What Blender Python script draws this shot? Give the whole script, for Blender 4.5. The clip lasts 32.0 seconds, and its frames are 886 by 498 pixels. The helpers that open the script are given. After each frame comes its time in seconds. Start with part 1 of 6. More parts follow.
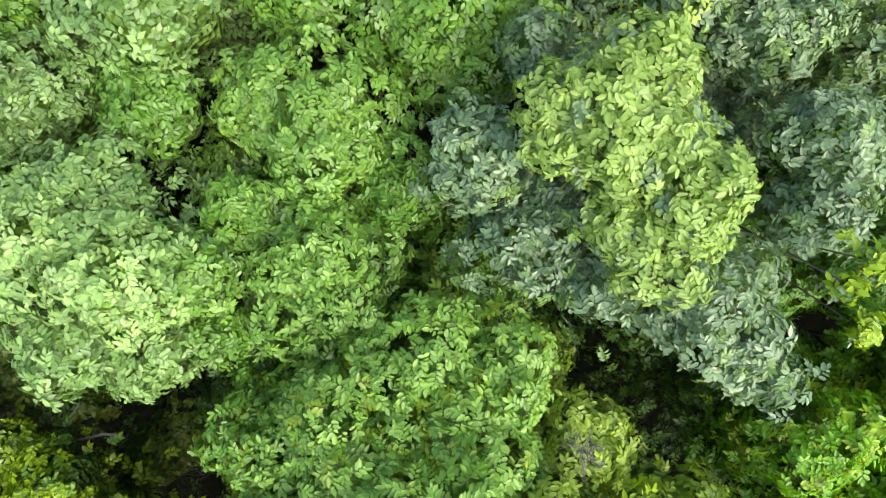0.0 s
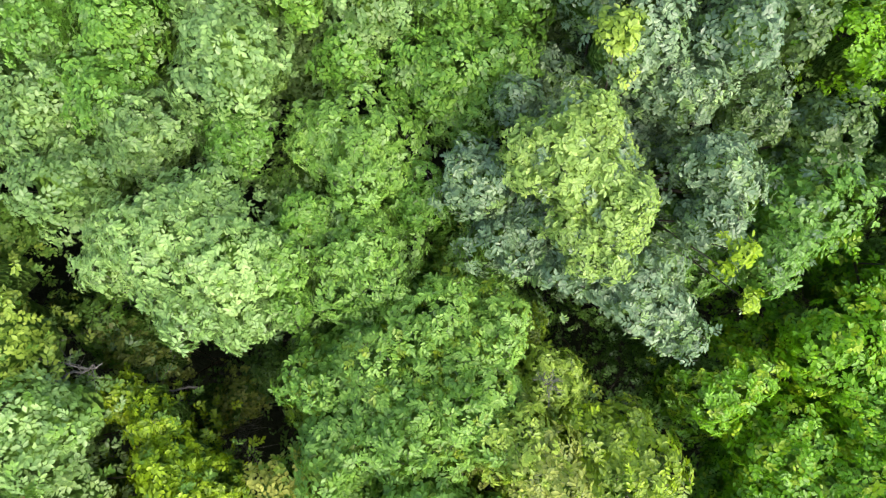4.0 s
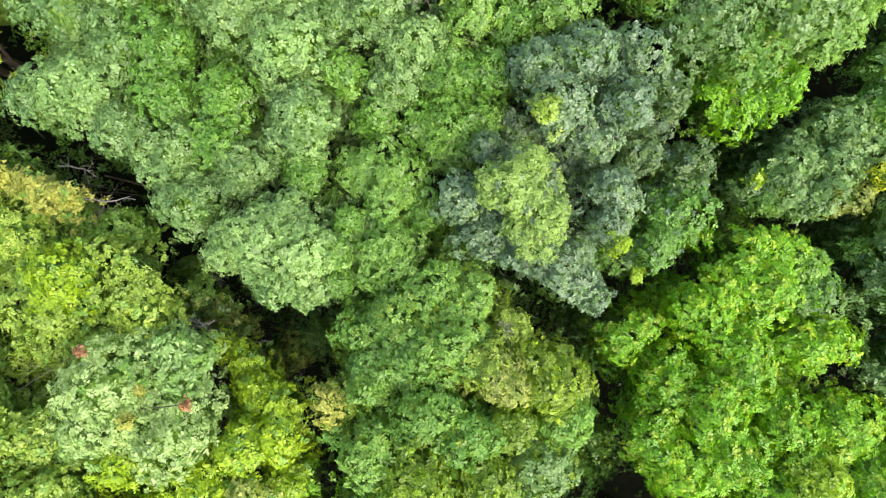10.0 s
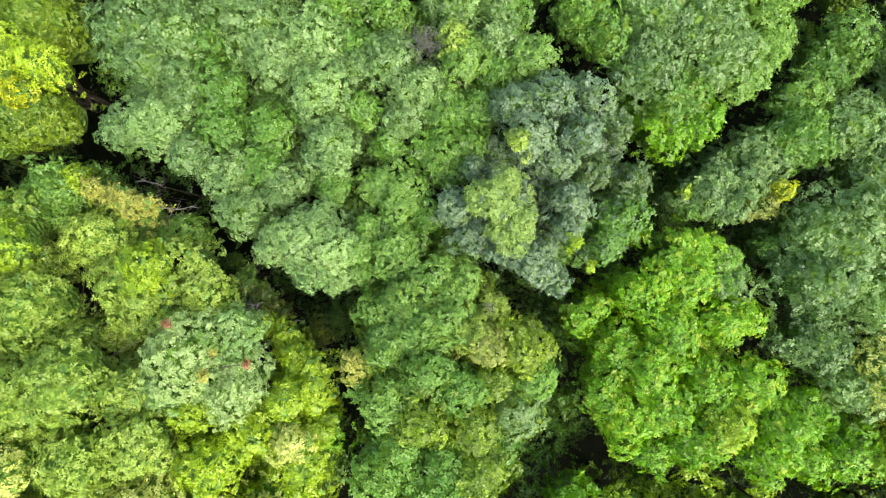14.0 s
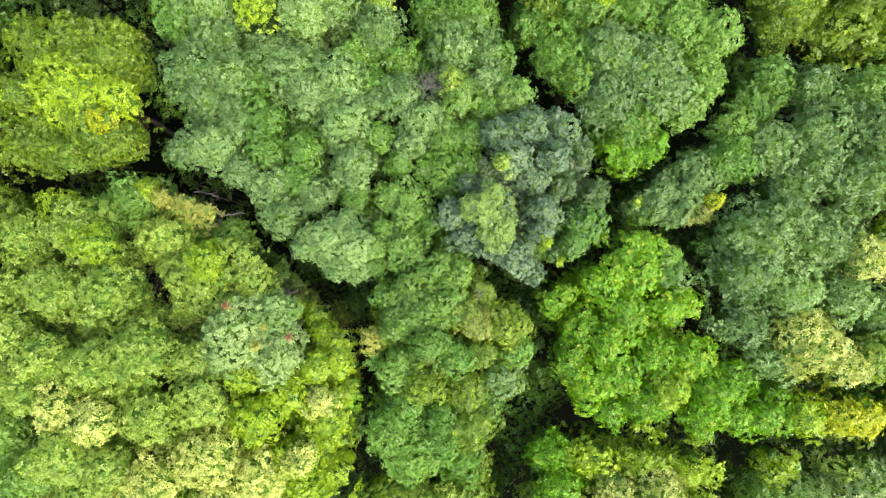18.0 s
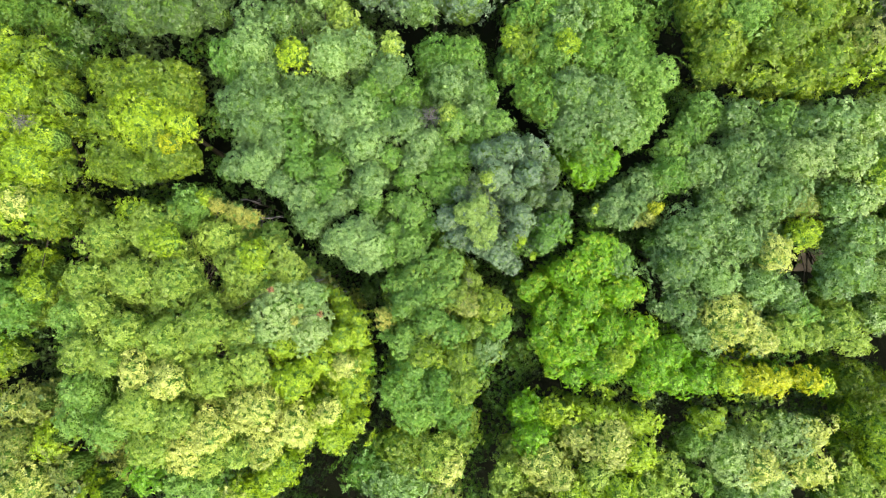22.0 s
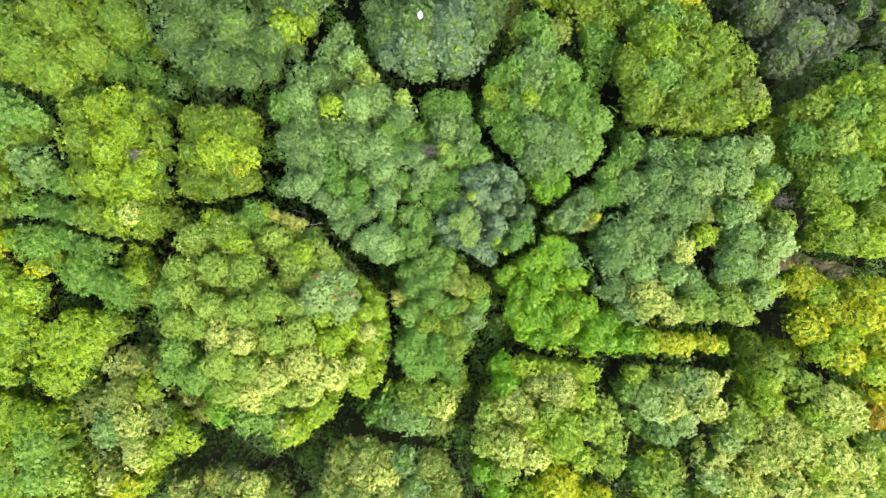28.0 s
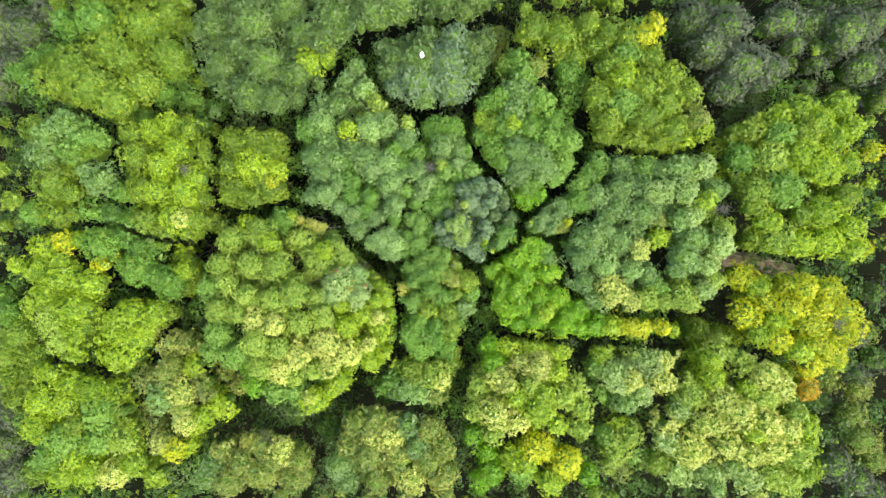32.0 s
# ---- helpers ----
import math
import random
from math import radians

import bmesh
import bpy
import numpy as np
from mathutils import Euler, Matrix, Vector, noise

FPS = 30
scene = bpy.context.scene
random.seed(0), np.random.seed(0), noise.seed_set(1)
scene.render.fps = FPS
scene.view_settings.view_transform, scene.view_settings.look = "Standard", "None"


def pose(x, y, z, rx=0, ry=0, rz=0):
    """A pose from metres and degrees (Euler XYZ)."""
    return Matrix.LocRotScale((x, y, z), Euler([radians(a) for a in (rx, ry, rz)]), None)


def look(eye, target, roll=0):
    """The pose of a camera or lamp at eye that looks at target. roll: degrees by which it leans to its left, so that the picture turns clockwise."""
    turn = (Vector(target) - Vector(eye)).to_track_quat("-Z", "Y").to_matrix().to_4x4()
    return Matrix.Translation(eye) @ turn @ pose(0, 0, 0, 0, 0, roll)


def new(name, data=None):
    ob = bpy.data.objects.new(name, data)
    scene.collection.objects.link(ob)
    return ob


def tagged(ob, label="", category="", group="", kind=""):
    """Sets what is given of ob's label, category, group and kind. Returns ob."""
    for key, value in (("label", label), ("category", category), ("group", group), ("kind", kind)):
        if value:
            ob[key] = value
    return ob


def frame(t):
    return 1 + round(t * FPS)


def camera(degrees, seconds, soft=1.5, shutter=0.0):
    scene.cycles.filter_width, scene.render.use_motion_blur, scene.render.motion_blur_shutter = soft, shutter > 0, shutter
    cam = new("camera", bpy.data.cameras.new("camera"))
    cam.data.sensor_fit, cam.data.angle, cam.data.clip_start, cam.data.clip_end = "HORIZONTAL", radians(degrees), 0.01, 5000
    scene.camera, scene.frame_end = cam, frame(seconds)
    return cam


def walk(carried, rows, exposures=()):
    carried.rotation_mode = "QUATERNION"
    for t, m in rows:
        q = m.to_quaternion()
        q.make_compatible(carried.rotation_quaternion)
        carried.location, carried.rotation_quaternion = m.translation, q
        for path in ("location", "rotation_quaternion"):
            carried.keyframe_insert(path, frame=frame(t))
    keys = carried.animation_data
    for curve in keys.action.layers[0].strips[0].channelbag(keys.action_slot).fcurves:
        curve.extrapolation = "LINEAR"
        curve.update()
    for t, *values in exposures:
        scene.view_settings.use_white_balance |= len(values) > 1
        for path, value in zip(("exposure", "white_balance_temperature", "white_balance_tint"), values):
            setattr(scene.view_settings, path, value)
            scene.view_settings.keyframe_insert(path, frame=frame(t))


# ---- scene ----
cam = camera(72, 32.0, soft=1.3)
PATH = [
    (0.0, pose(-0.001, 0.176, 13.479, -0.04, 0.15, 0.06)),
    (3.0, pose(-0.087, 0.146, 14.850, -0.03, 0.12, 0.19)),
    (6.0, pose(-0.082, 0.081, 16.317, -0.05, 0.16, -0.07)),
    (9.0, pose(-0.044, 0.026, 18.115, 0.01, 0.11, -0.17)),
    (11.0, pose(-0.007, 0.027, 19.454, 0.03, 0.06, -0.13)),
    (13.0, pose(0.040, 0.000, 20.883, -0.02, 0.15, -0.17)),
    (17.0, pose(0.042, -0.024, 23.943, -0.08, 0.09, -0.19)),
    (19.0, pose(0.002, -0.027, 25.769, -0.19, -0.10, 0.11)),
    (21.0, pose(0.003, -0.037, 27.854, -0.28, -0.27, 0.02)),
    (23.0, pose(-0.003, -0.069, 30.181, -0.35, -0.28, 0.09)),
    (25.0, pose(0.025, -0.089, 32.620, -0.34, -0.31, 0.01)),
    (28.0, pose(0.037, -0.097, 36.477, -0.33, -0.37, 0.07)),
    (32.0, pose(0.075, -0.112, 42.000, -0.30, -0.48, 0.18)),
]
walk(cam, PATH, exposures=((0.0, 2.04), (9.0, 2.06), (18.0, 1.97), (32.0, 1.95)))

# ---- light ----
world = bpy.data.worlds.new("sky")
scene.world = world
world.use_nodes = True
wn = world.node_tree
sky = wn.nodes.new("ShaderNodeTexSky")
sky.sky_type = "NISHITA"
sky.sun_disc = False
SUN_ELEVATION, SUN_AZIMUTH = radians(54), radians(136)  # azimuth clockwise from +y
sky.sun_elevation, sky.sun_rotation = SUN_ELEVATION, SUN_AZIMUTH
sky.air_density, sky.dust_density = 1.0, 4.0
wn.nodes["Background"].inputs[1].default_value = 0.12
wn.links.new(sky.outputs[0], wn.nodes["Background"].inputs[0])
sun_data = bpy.data.lights.new("sun", "SUN")
sun_data.energy, sun_data.angle, sun_data.color = 1.05, radians(48), (1.0, 0.93, 0.8)
sun = new("sun", sun_data)
sun_from = Vector((math.sin(SUN_AZIMUTH) * math.cos(SUN_ELEVATION), math.cos(SUN_AZIMUTH) * math.cos(SUN_ELEVATION), math.sin(SUN_ELEVATION)))
sun.matrix_world = look(sun_from * 80, (0, 0, 0))


# ---- materials ----
def material(name):
    m = bpy.data.materials.new(name)
    m.use_nodes = True
    nt = m.node_tree
    return m, nt, nt.nodes, nt.nodes["Principled BSDF"]


def ramp(nt, fac, stops):
    r = nt.nodes.new("ShaderNodeValToRGB")
    while len(r.color_ramp.elements) < len(stops):
        r.color_ramp.elements.new(0.5)
    for e, (at, c) in zip(r.color_ramp.elements, stops):
        e.position, e.color = at, (*c, 1)
    nt.links.new(fac, r.inputs[0])
    return r.outputs[0]


def leaf_material(name, dark, mid, light, rough=0.42, through_light=0.33, patch=0.85):
    """Leaf blades: each leaf takes its own tone, in patches of older and younger growth."""
    m, nt, n, p = material(name)
    geo = n.new("ShaderNodeNewGeometry")
    tc = n.new("ShaderNodeTexCoord")
    big = n.new("ShaderNodeTexNoise")
    big.inputs["Scale"].default_value, big.inputs["Detail"].default_value = patch, 3
    nt.links.new(tc.outputs["Object"], big.inputs["Vector"])
    mix = n.new("ShaderNodeMath")
    mix.operation = "MULTIPLY_ADD"
    nt.links.new(geo.outputs["Random Per Island"], mix.inputs[0])
    mix.inputs[1].default_value = 0.4
    sc = n.new("ShaderNodeMath")
    sc.operation = "MULTIPLY_ADD"
    nt.links.new(big.outputs["Fac"], sc.inputs[0])
    sc.inputs[1].default_value, sc.inputs[2].default_value = 0.6, -0.14
    info = n.new("ShaderNodeObjectInfo")
    own = n.new("ShaderNodeMath")
    own.operation = "MULTIPLY_ADD"
    nt.links.new(info.outputs["Random"], own.inputs[0])
    own.inputs[1].default_value = 0.24
    nt.links.new(sc.outputs[0], own.inputs[2])
    nt.links.new(own.outputs[0], mix.inputs[2])
    col = ramp(nt, mix.outputs[0], [(0.08, dark), (0.5, mid), (0.95, light)])
    nt.links.new(col, p.inputs["Base Color"])
    p.inputs["Roughness"].default_value = rough
    p.inputs["Specular IOR Level"].default_value = 0.42
    tr = n.new("ShaderNodeBsdfTranslucent")
    tint = n.new("ShaderNodeMix")
    tint.data_type, tint.blend_type = "RGBA", "MULTIPLY"
    tint.inputs[0].default_value = 1.0
    nt.links.new(col, tint.inputs[6])
    tint.inputs[7].default_value = (1.5, 1.5, 0.5, 1)
    nt.links.new(tint.outputs[2], tr.inputs["Color"])
    ms = n.new("ShaderNodeMixShader")
    ms.inputs[0].default_value = through_light
    nt.links.new(p.outputs[0], ms.inputs[1])
    nt.links.new(tr.outputs[0], ms.inputs[2])
    nt.links.new(ms.outputs[0], n["Material Output"].inputs["Surface"])
    return m


def bark_material(name, a, b, scale=9.0):
    m, nt, n, p = material(name)
    tc = n.new("ShaderNodeTexCoord")
    mp = n.new("ShaderNodeMapping")
    mp.inputs["Scale"].default_value = (1, 1, 0.2)
    nt.links.new(tc.outputs["Object"], mp.inputs[0])
    no = n.new("ShaderNodeTexNoise")
    no.inputs["Scale"].default_value, no.inputs["Detail"].default_value = scale, 8
    nt.links.new(mp.outputs[0], no.inputs["Vector"])
    nt.links.new(ramp(nt, no.outputs["Fac"], [(0.3, a), (0.7, b)]), p.inputs["Base Color"])
    p.inputs["Roughness"].default_value, p.inputs["Specular IOR Level"].default_value = 0.9, 0.15
    bump = n.new("ShaderNodeBump")
    bump.inputs["Strength"].default_value, bump.inputs["Distance"].default_value = 0.6, 0.03
    nt.links.new(no.outputs["Fac"], bump.inputs["Height"])
    nt.links.new(bump.outputs[0], p.inputs["Normal"])
    return m


LEAF = {
    "mid": leaf_material("leaf_mid_green", (0.0493, 0.13, 0.0143), (0.114, 0.25, 0.0297), (0.231, 0.385, 0.0528)),
    "sage": leaf_material("leaf_sage_green", (0.0597, 0.125, 0.0319), (0.133, 0.235, 0.066), (0.255, 0.375, 0.121), 0.36),
    "silver": leaf_material("leaf_silver_green", (0.0929, 0.175, 0.0451), (0.19, 0.32, 0.088), (0.341, 0.48, 0.16), 0.36),
    "blue": leaf_material("leaf_blue_green", (0.0523, 0.098, 0.0487), (0.109, 0.182, 0.084), (0.218, 0.304, 0.147), 0.34, 0.2),
    "fern": leaf_material("leaf_fern_green", (0.0613, 0.116, 0.00655), (0.137, 0.223, 0.012), (0.272, 0.347, 0.024)),
    # pale leaf, with the warm glow at lower right put into its colour
    "frost": leaf_material("leaf_pale_warm_glow", (0.196, 0.24, 0.0521), (0.4, 0.454, 0.101), (0.672, 0.693, 0.192), 0.36),
    "mint": leaf_material("leaf_pale_mint", (0.13, 0.2, 0.06), (0.265, 0.38, 0.118), (0.43, 0.55, 0.205), 0.36),
    "bright": leaf_material("leaf_bright_green", (0.0551, 0.157, 0.003), (0.138, 0.319, 0.005), (0.259, 0.47, 0.01)),
    "lime": leaf_material("leaf_lime_green", (0.0972, 0.179, 0.00569), (0.238, 0.365, 0.0113), (0.429, 0.544, 0.0228)),
    "pale": leaf_material("leaf_pale_young", (0.119, 0.194, 0.024), (0.25, 0.362, 0.0458), (0.408, 0.502, 0.0871)),
    "yellow": leaf_material("leaf_yellow", (0.18, 0.24, 0.005), (0.385, 0.43, 0.008), (0.61, 0.6, 0.016)),
    "olive": leaf_material("leaf_olive_green", (0.0819, 0.122, 0.022), (0.191, 0.245, 0.042), (0.399, 0.42, 0.085)),
    "dusk": leaf_material("leaf_dusky_green", (0.042, 0.085, 0.021), (0.092, 0.158, 0.04), (0.18, 0.26, 0.077)),
    "cream": leaf_material("leaf_cream_green", (0.1, 0.17, 0.032), (0.2, 0.315, 0.062), (0.35, 0.46, 0.115)),
    "fresh": leaf_material("leaf_fresh_green", (0.0663, 0.15, 0.0198), (0.147, 0.285, 0.0418), (0.266, 0.41, 0.0715)),
    "ash": leaf_material("leaf_ash_green", (0.04, 0.055, 0.03), (0.075, 0.1, 0.05), (0.13, 0.16, 0.085), 0.6, 0.12),
    "tan": leaf_material("leaf_dry_tan", (0.144, 0.158, 0.027), (0.306, 0.326, 0.054), (0.495, 0.504, 0.126), 0.7),
    # orange flare at lower right, painted in as leaf colour
    "amber": leaf_material("leaf_amber_flare", (0.25, 0.17, 0.01), (0.46, 0.3, 0.02), (0.62, 0.42, 0.04), 0.6),
    "rust": leaf_material("leaf_rust_red", (0.2, 0.1, 0.05), (0.3, 0.15, 0.07), (0.4, 0.2, 0.1), 0.7),
    # darker leaf tone with the shade under the crowns put into it
    "shade": leaf_material("leaf_shade_green", (0.037, 0.088, 0.017), (0.072, 0.158, 0.0255), (0.148, 0.25, 0.046)),
    "deep": leaf_material("leaf_deep_green", (0.035, 0.0975, 0.014), (0.084, 0.182, 0.0224), (0.182, 0.312, 0.042)),
}
# for the solid cores that fill the clumps and block light
INNER = leaf_material("leaf_core_fill", (0.062, 0.122, 0.018), (0.122, 0.23, 0.033), (0.19, 0.32, 0.05), 0.8, 0.0, 9.0)
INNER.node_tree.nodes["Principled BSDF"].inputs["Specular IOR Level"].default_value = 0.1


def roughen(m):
    """Breaks the solid core's surface into small leaf-sized facets."""
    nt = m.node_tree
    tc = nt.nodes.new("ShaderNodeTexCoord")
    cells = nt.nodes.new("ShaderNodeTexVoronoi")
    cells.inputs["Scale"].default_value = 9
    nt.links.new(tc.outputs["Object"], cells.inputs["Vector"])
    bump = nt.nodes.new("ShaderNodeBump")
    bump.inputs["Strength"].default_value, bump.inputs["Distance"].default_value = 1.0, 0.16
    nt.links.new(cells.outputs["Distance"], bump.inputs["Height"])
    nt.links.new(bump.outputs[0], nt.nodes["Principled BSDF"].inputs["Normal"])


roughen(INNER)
BARK = bark_material("bark_grey_brown", (0.05, 0.04, 0.03), (0.16, 0.13, 0.1))
TWIG = bark_material("twig_grey", (0.1, 0.095, 0.085), (0.21, 0.195, 0.175), 20)


def ground_material():
    m, nt, n, p = material("forest_floor")
    tc = n.new("ShaderNodeTexCoord")
    no = n.new("ShaderNodeTexNoise")
    no.inputs["Scale"].default_value, no.inputs["Detail"].default_value = 0.9, 10
    nt.links.new(tc.outputs["Object"], no.inputs["Vector"])
    # far below soil's own tone: gap shade is put into the colour
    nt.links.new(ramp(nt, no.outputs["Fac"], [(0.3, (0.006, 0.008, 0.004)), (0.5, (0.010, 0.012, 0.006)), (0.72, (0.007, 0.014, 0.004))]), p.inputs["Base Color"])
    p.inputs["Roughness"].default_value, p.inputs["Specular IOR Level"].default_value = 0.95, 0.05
    fine = n.new("ShaderNodeTexNoise")
    fine.inputs["Scale"].default_value, fine.inputs["Detail"].default_value = 14, 6
    nt.links.new(tc.outputs["Object"], fine.inputs["Vector"])
    bump = n.new("ShaderNodeBump")
    bump.inputs["Strength"].default_value, bump.inputs["Distance"].default_value = 0.7, 0.06
    nt.links.new(fine.outputs["Fac"], bump.inputs["Height"])
    nt.links.new(bump.outputs[0], p.inputs["Normal"])
    return m


# ---- ground ----
def ground_sheet():
    """One sheet, finely divided and uneven under the wood, flat out to the horizon."""
    bm = bmesh.new()
    steps = [-3000, -800, -200, -80] + [-40 + 2 * i for i in range(41)] + [80, 200, 800, 3000]
    grid = [[bm.verts.new((x, y, 0.18 * noise.noise((x * 0.21, y * 0.21, 3.0)) if abs(x) < 42 and abs(y) < 42 else 0.0)) for x in steps] for y in steps]
    for a, b in zip(grid, grid[1:]):
        for i in range(len(steps) - 1):
            bm.faces.new((a[i], a[i + 1], b[i + 1], b[i]))
    me = bpy.data.meshes.new("ground")
    bm.to_mesh(me)
    bm.free()
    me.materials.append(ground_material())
    return tagged(new("ground", me), "forest floor of soil and leaf litter, darkened for gap shade", "ground", kind="structure")


ground_sheet()


# ---- trees ----
# dark gaps between the crowns: half width, then the line of each
GAPS = []
SANDY = ((16.96, -0.52), (19.63, -1.07), (22.78, -1.50), (24.93, -2.22))


def gap(half, *line):
    GAPS.append((max(half, 0.11), line))


gap(0.13, (3.92, 13.44), (3.71, 12.20), (3.31, 10.49), (2.54, 8.78), (1.82, 7.53), (1.77, 5.98), (2.30, 4.42), (3.49, 3.34), (4.27, 2.25), (4.74, 1.16), (4.53, 0.07), (3.50, -0.62))  # between the heart-shaped tree and its neighbours
gap(0.13, (4.74, 1.16), (5.83, 2.10), (7.08, 3.35), (8.16, 4.60), (8.63, 5.54), (10.19, 5.27), (12.70, 4.93), (15.04, 5.47), (15.82, 6.51))  # round the heart-shaped tree to the clearing
gap(0.51, (15.88, 6.51), (15.44, 7.91), (14.08, 10.39), (13.13, 12.26), (12.59, 14.43))  # clearing edge
gap(0.47, (15.88, 6.82), (18.01, 7.98), (19.89, 8.87), (21.14, 9.81))  # clearing
gap(0.19, (-7.39, 1.74), (-5.68, 1.13), (-5.06, 0.35), (-4.12, -0.73), (-2.57, -1.66))  # below the broad sage tree
gap(0.11, (-2.57, -1.50), (-1.85, -1.05))  # above the oval tree
gap(0.11, (0.95, -0.36), (1.60, -0.72), (2.41, -1.22), (3.50, -0.62))  # between the oval and the blue-green tree
gap(0.19, (-12.35, 6.59), (-10.34, 6.79), (-8.33, 6.39), (-7.92, 5.00), (-7.98, 2.83), (-7.54, 1.84))  # round the square tree
gap(0.15, (-12.03, 1.51), (-10.02, 1.80), (-7.85, 2.36))  # under the square tree
gap(0.13, (-4.12, -0.83), (-2.32, -2.13), (-2.06, -4.00), (-2.18, -5.87), (-3.33, -7.74), (-4.88, -9.14))  # round the great crown
gap(0.19, (-4.88, -9.14), (-6.59, -10.08), (-10.01, -9.68), (-10.78, -8.06))  # below the great crown
gap(0.15, (2.41, -1.34), (2.79, -2.74), (2.92, -4.45), (3.99, -5.05), (5.86, -5.26), (8.68, -5.47), (10.56, -5.56), (13.06, -5.65))  # along the bright tree
gap(0.23, (2.92, -4.45), (2.18, -5.24), (1.75, -6.80), (1.25, -8.98), (1.36, -11.48), (1.83, -14.05))  # straight ride down
gap(0.13, (-3.95, -8.52), (-1.61, -9.20), (0.57, -9.55), (1.25, -8.98))  # under the wedge tree
gap(0.11, (4.74, 1.16), (4.85, 0.50), (5.90, 0.42), (6.55, 0.35), (6.85, -0.20), (7.15, -0.93), (7.50, -1.85))  # between bright and silver trees
gap(0.06, (10.24, -3.97), (11.80, -4.03), (13.37, -4.00), (15.25, -3.84))  # under the silver tree
gap(0.13, (15.26, 5.48), (16.31, 3.23), (16.96, -0.20), (16.18, -2.08), (15.09, -3.80))  # round the silver tree
gap(0.34, *SANDY)  # sandy path
gap(0.13, (7.49, -5.38), (7.90, -6.48), (8.75, -8.35), (8.95, -10.54), (9.40, -13.05))  # beside the heaped tree
gap(0.06, (14.07, -6.22), (13.76, -7.25), (13.01, -8.35), (12.18, -10.13), (11.72, -12.11), (10.59, -13.67))  # beside the frosted tree
gap(0.3, (-5.24, 10.29), (-3.84, 11.38), (-1.67, 11.95), (0.81, 12.31), (3.61, 12.97))  # below the long edge
gap(0.13, (-11.27, 7.06), (-8.48, 6.98), (-7.55, 7.48), (-5.70, 9.04), (-5.24, 10.29))  # below the olive trees
gap(0.06, (-12.03, 1.51), (-13.05, -0.60), (-13.27, -2.78), (-14.29, -4.02), (-13.36, -5.89), (-11.56, -8.06))  # left of the great crown
gap(0.15, (-17.90, -2.17), (-18.68, -3.10), (-19.08, -4.65), (-19.29, -6.52))  # between the shallow trees
gap(0.13, (-22.38, -4.04), (-22.07, -6.52), (-19.60, -7.01), (-17.13, -7.57), (-16.08, -6.01), (-14.60, -4.27))  # below the shallow trees
gap(0.13, (-17.59, -7.91), (-16.51, -10.24), (-15.89, -12.73), (-14.34, -13.04))  # beside the lower lime tree
gap(0.15, (-14.34, -13.04), (-13.10, -11.33), (-10.63, -10.40), (-6.59, -10.08), (-6.28, -11.48), (-6.58, -14.04))  # round the dry-topped tree
gap(0.34, (-20.83, 14.21), (-21.60, 11.43), (-22.83, 8.95), (-24.21, 7.55))  # wood edge, upper corner
gap(0.04, (-24.21, 7.65), (-22.06, 8.09), (-20.22, 7.36), (-18.83, 7.03), (-18.00, 6.26), (-17.75, 5.20), (-18.37, 4.58), (-19.97, 4.02))  # between the cool tree and the wide tree
gap(0.30, (-13.28, 8.69), (-11.89, 7.62), (-11.21, 6.91))  # dark hollow
gap(0.15, (-13.12, 6.28), (-12.26, 5.60), (-12.38, 3.12), (-11.94, 1.45))  # beside the square tree
gap(0.08, (-24.22, -0.08), (-22.68, 0.30), (-21.20, 1.11))  # under the cool tree
gap(0.04, (-20.22, 1.08), (-17.75, 0.99), (-16.36, 0.38), (-15.13, 0.16), (-13.05, -0.29))  # under the twiggy tree
gap(0.06, (-13.90, 13.95), (-13.68, 11.78), (-13.59, 9.93), (-13.28, 8.69))  # between the grey-green and the wide tree
gap(0.13, (-3.78, 10.14), (-3.37, 9.06), (-2.59, 7.66), (-1.66, 7.20), (0.33, 7.34), (1.76, 7.65))  # round the dense dome
gap(0.08, (6.17, 10.66), (6.59, 9.11), (7.06, 7.56), (7.44, 6.47), (8.38, 5.69))  # beside the heart-shaped tree
gap(0.19, (15.70, 6.35), (16.15, 4.17), (16.85, 2.30), (17.27, -0.20))  # beside the wide lime tree
gap(0.19, (-24.53, -2.19), (-22.99, -4.04), (-22.38, -5.28), (-21.88, -6.40))  # wood edge, beside the first shallow tree
gap(0.15, (-17.19, -7.69), (-16.94, -9.00), (-16.45, -10.55), (-15.33, -12.89), (-14.46, -14.60))  # round the lower lime tree
gap(0.15, (-16.20, -11.49), (-15.43, -12.73), (-14.09, -13.04), (-13.26, -12.30), (-12.86, -11.24))  # below the open tree
gap(0.21, (-13.26, -5.89), (-12.18, -8.06), (-10.63, -9.06), (-9.39, -9.55))  # great crown to the open tree
gap(0.38, (-10.32, -9.24), (-9.39, -9.68), (-7.21, -9.93), (-5.97, -9.55))  # deep gap below the great crown
gap(0.19, (-23.24, -8.07), (-23.76, -9.63), (-23.92, -11.49), (-23.24, -14.60))  # wood edge, lower corner
gap(0.09, (16.11, -0.99), (16.50, -2.71), (16.01, -3.96), (16.89, -5.40), (18.78, -6.46), (20.61, -6.77))  # round the golden tree
gap(0.09, (16.04, -5.52), (17.93, -6.08))  # bare patch under the golden tree
gap(0.26, (24.69, -3.31), (24.23, -5.82), (22.82, -7.55), (21.89, -8.96), (22.15, -11.16), (21.76, -14.62))  # wood edge beside the golden tree
gap(0.08, (9.07, -9.04), (10.42, -9.66), (11.99, -9.66))  # under the frosted tree

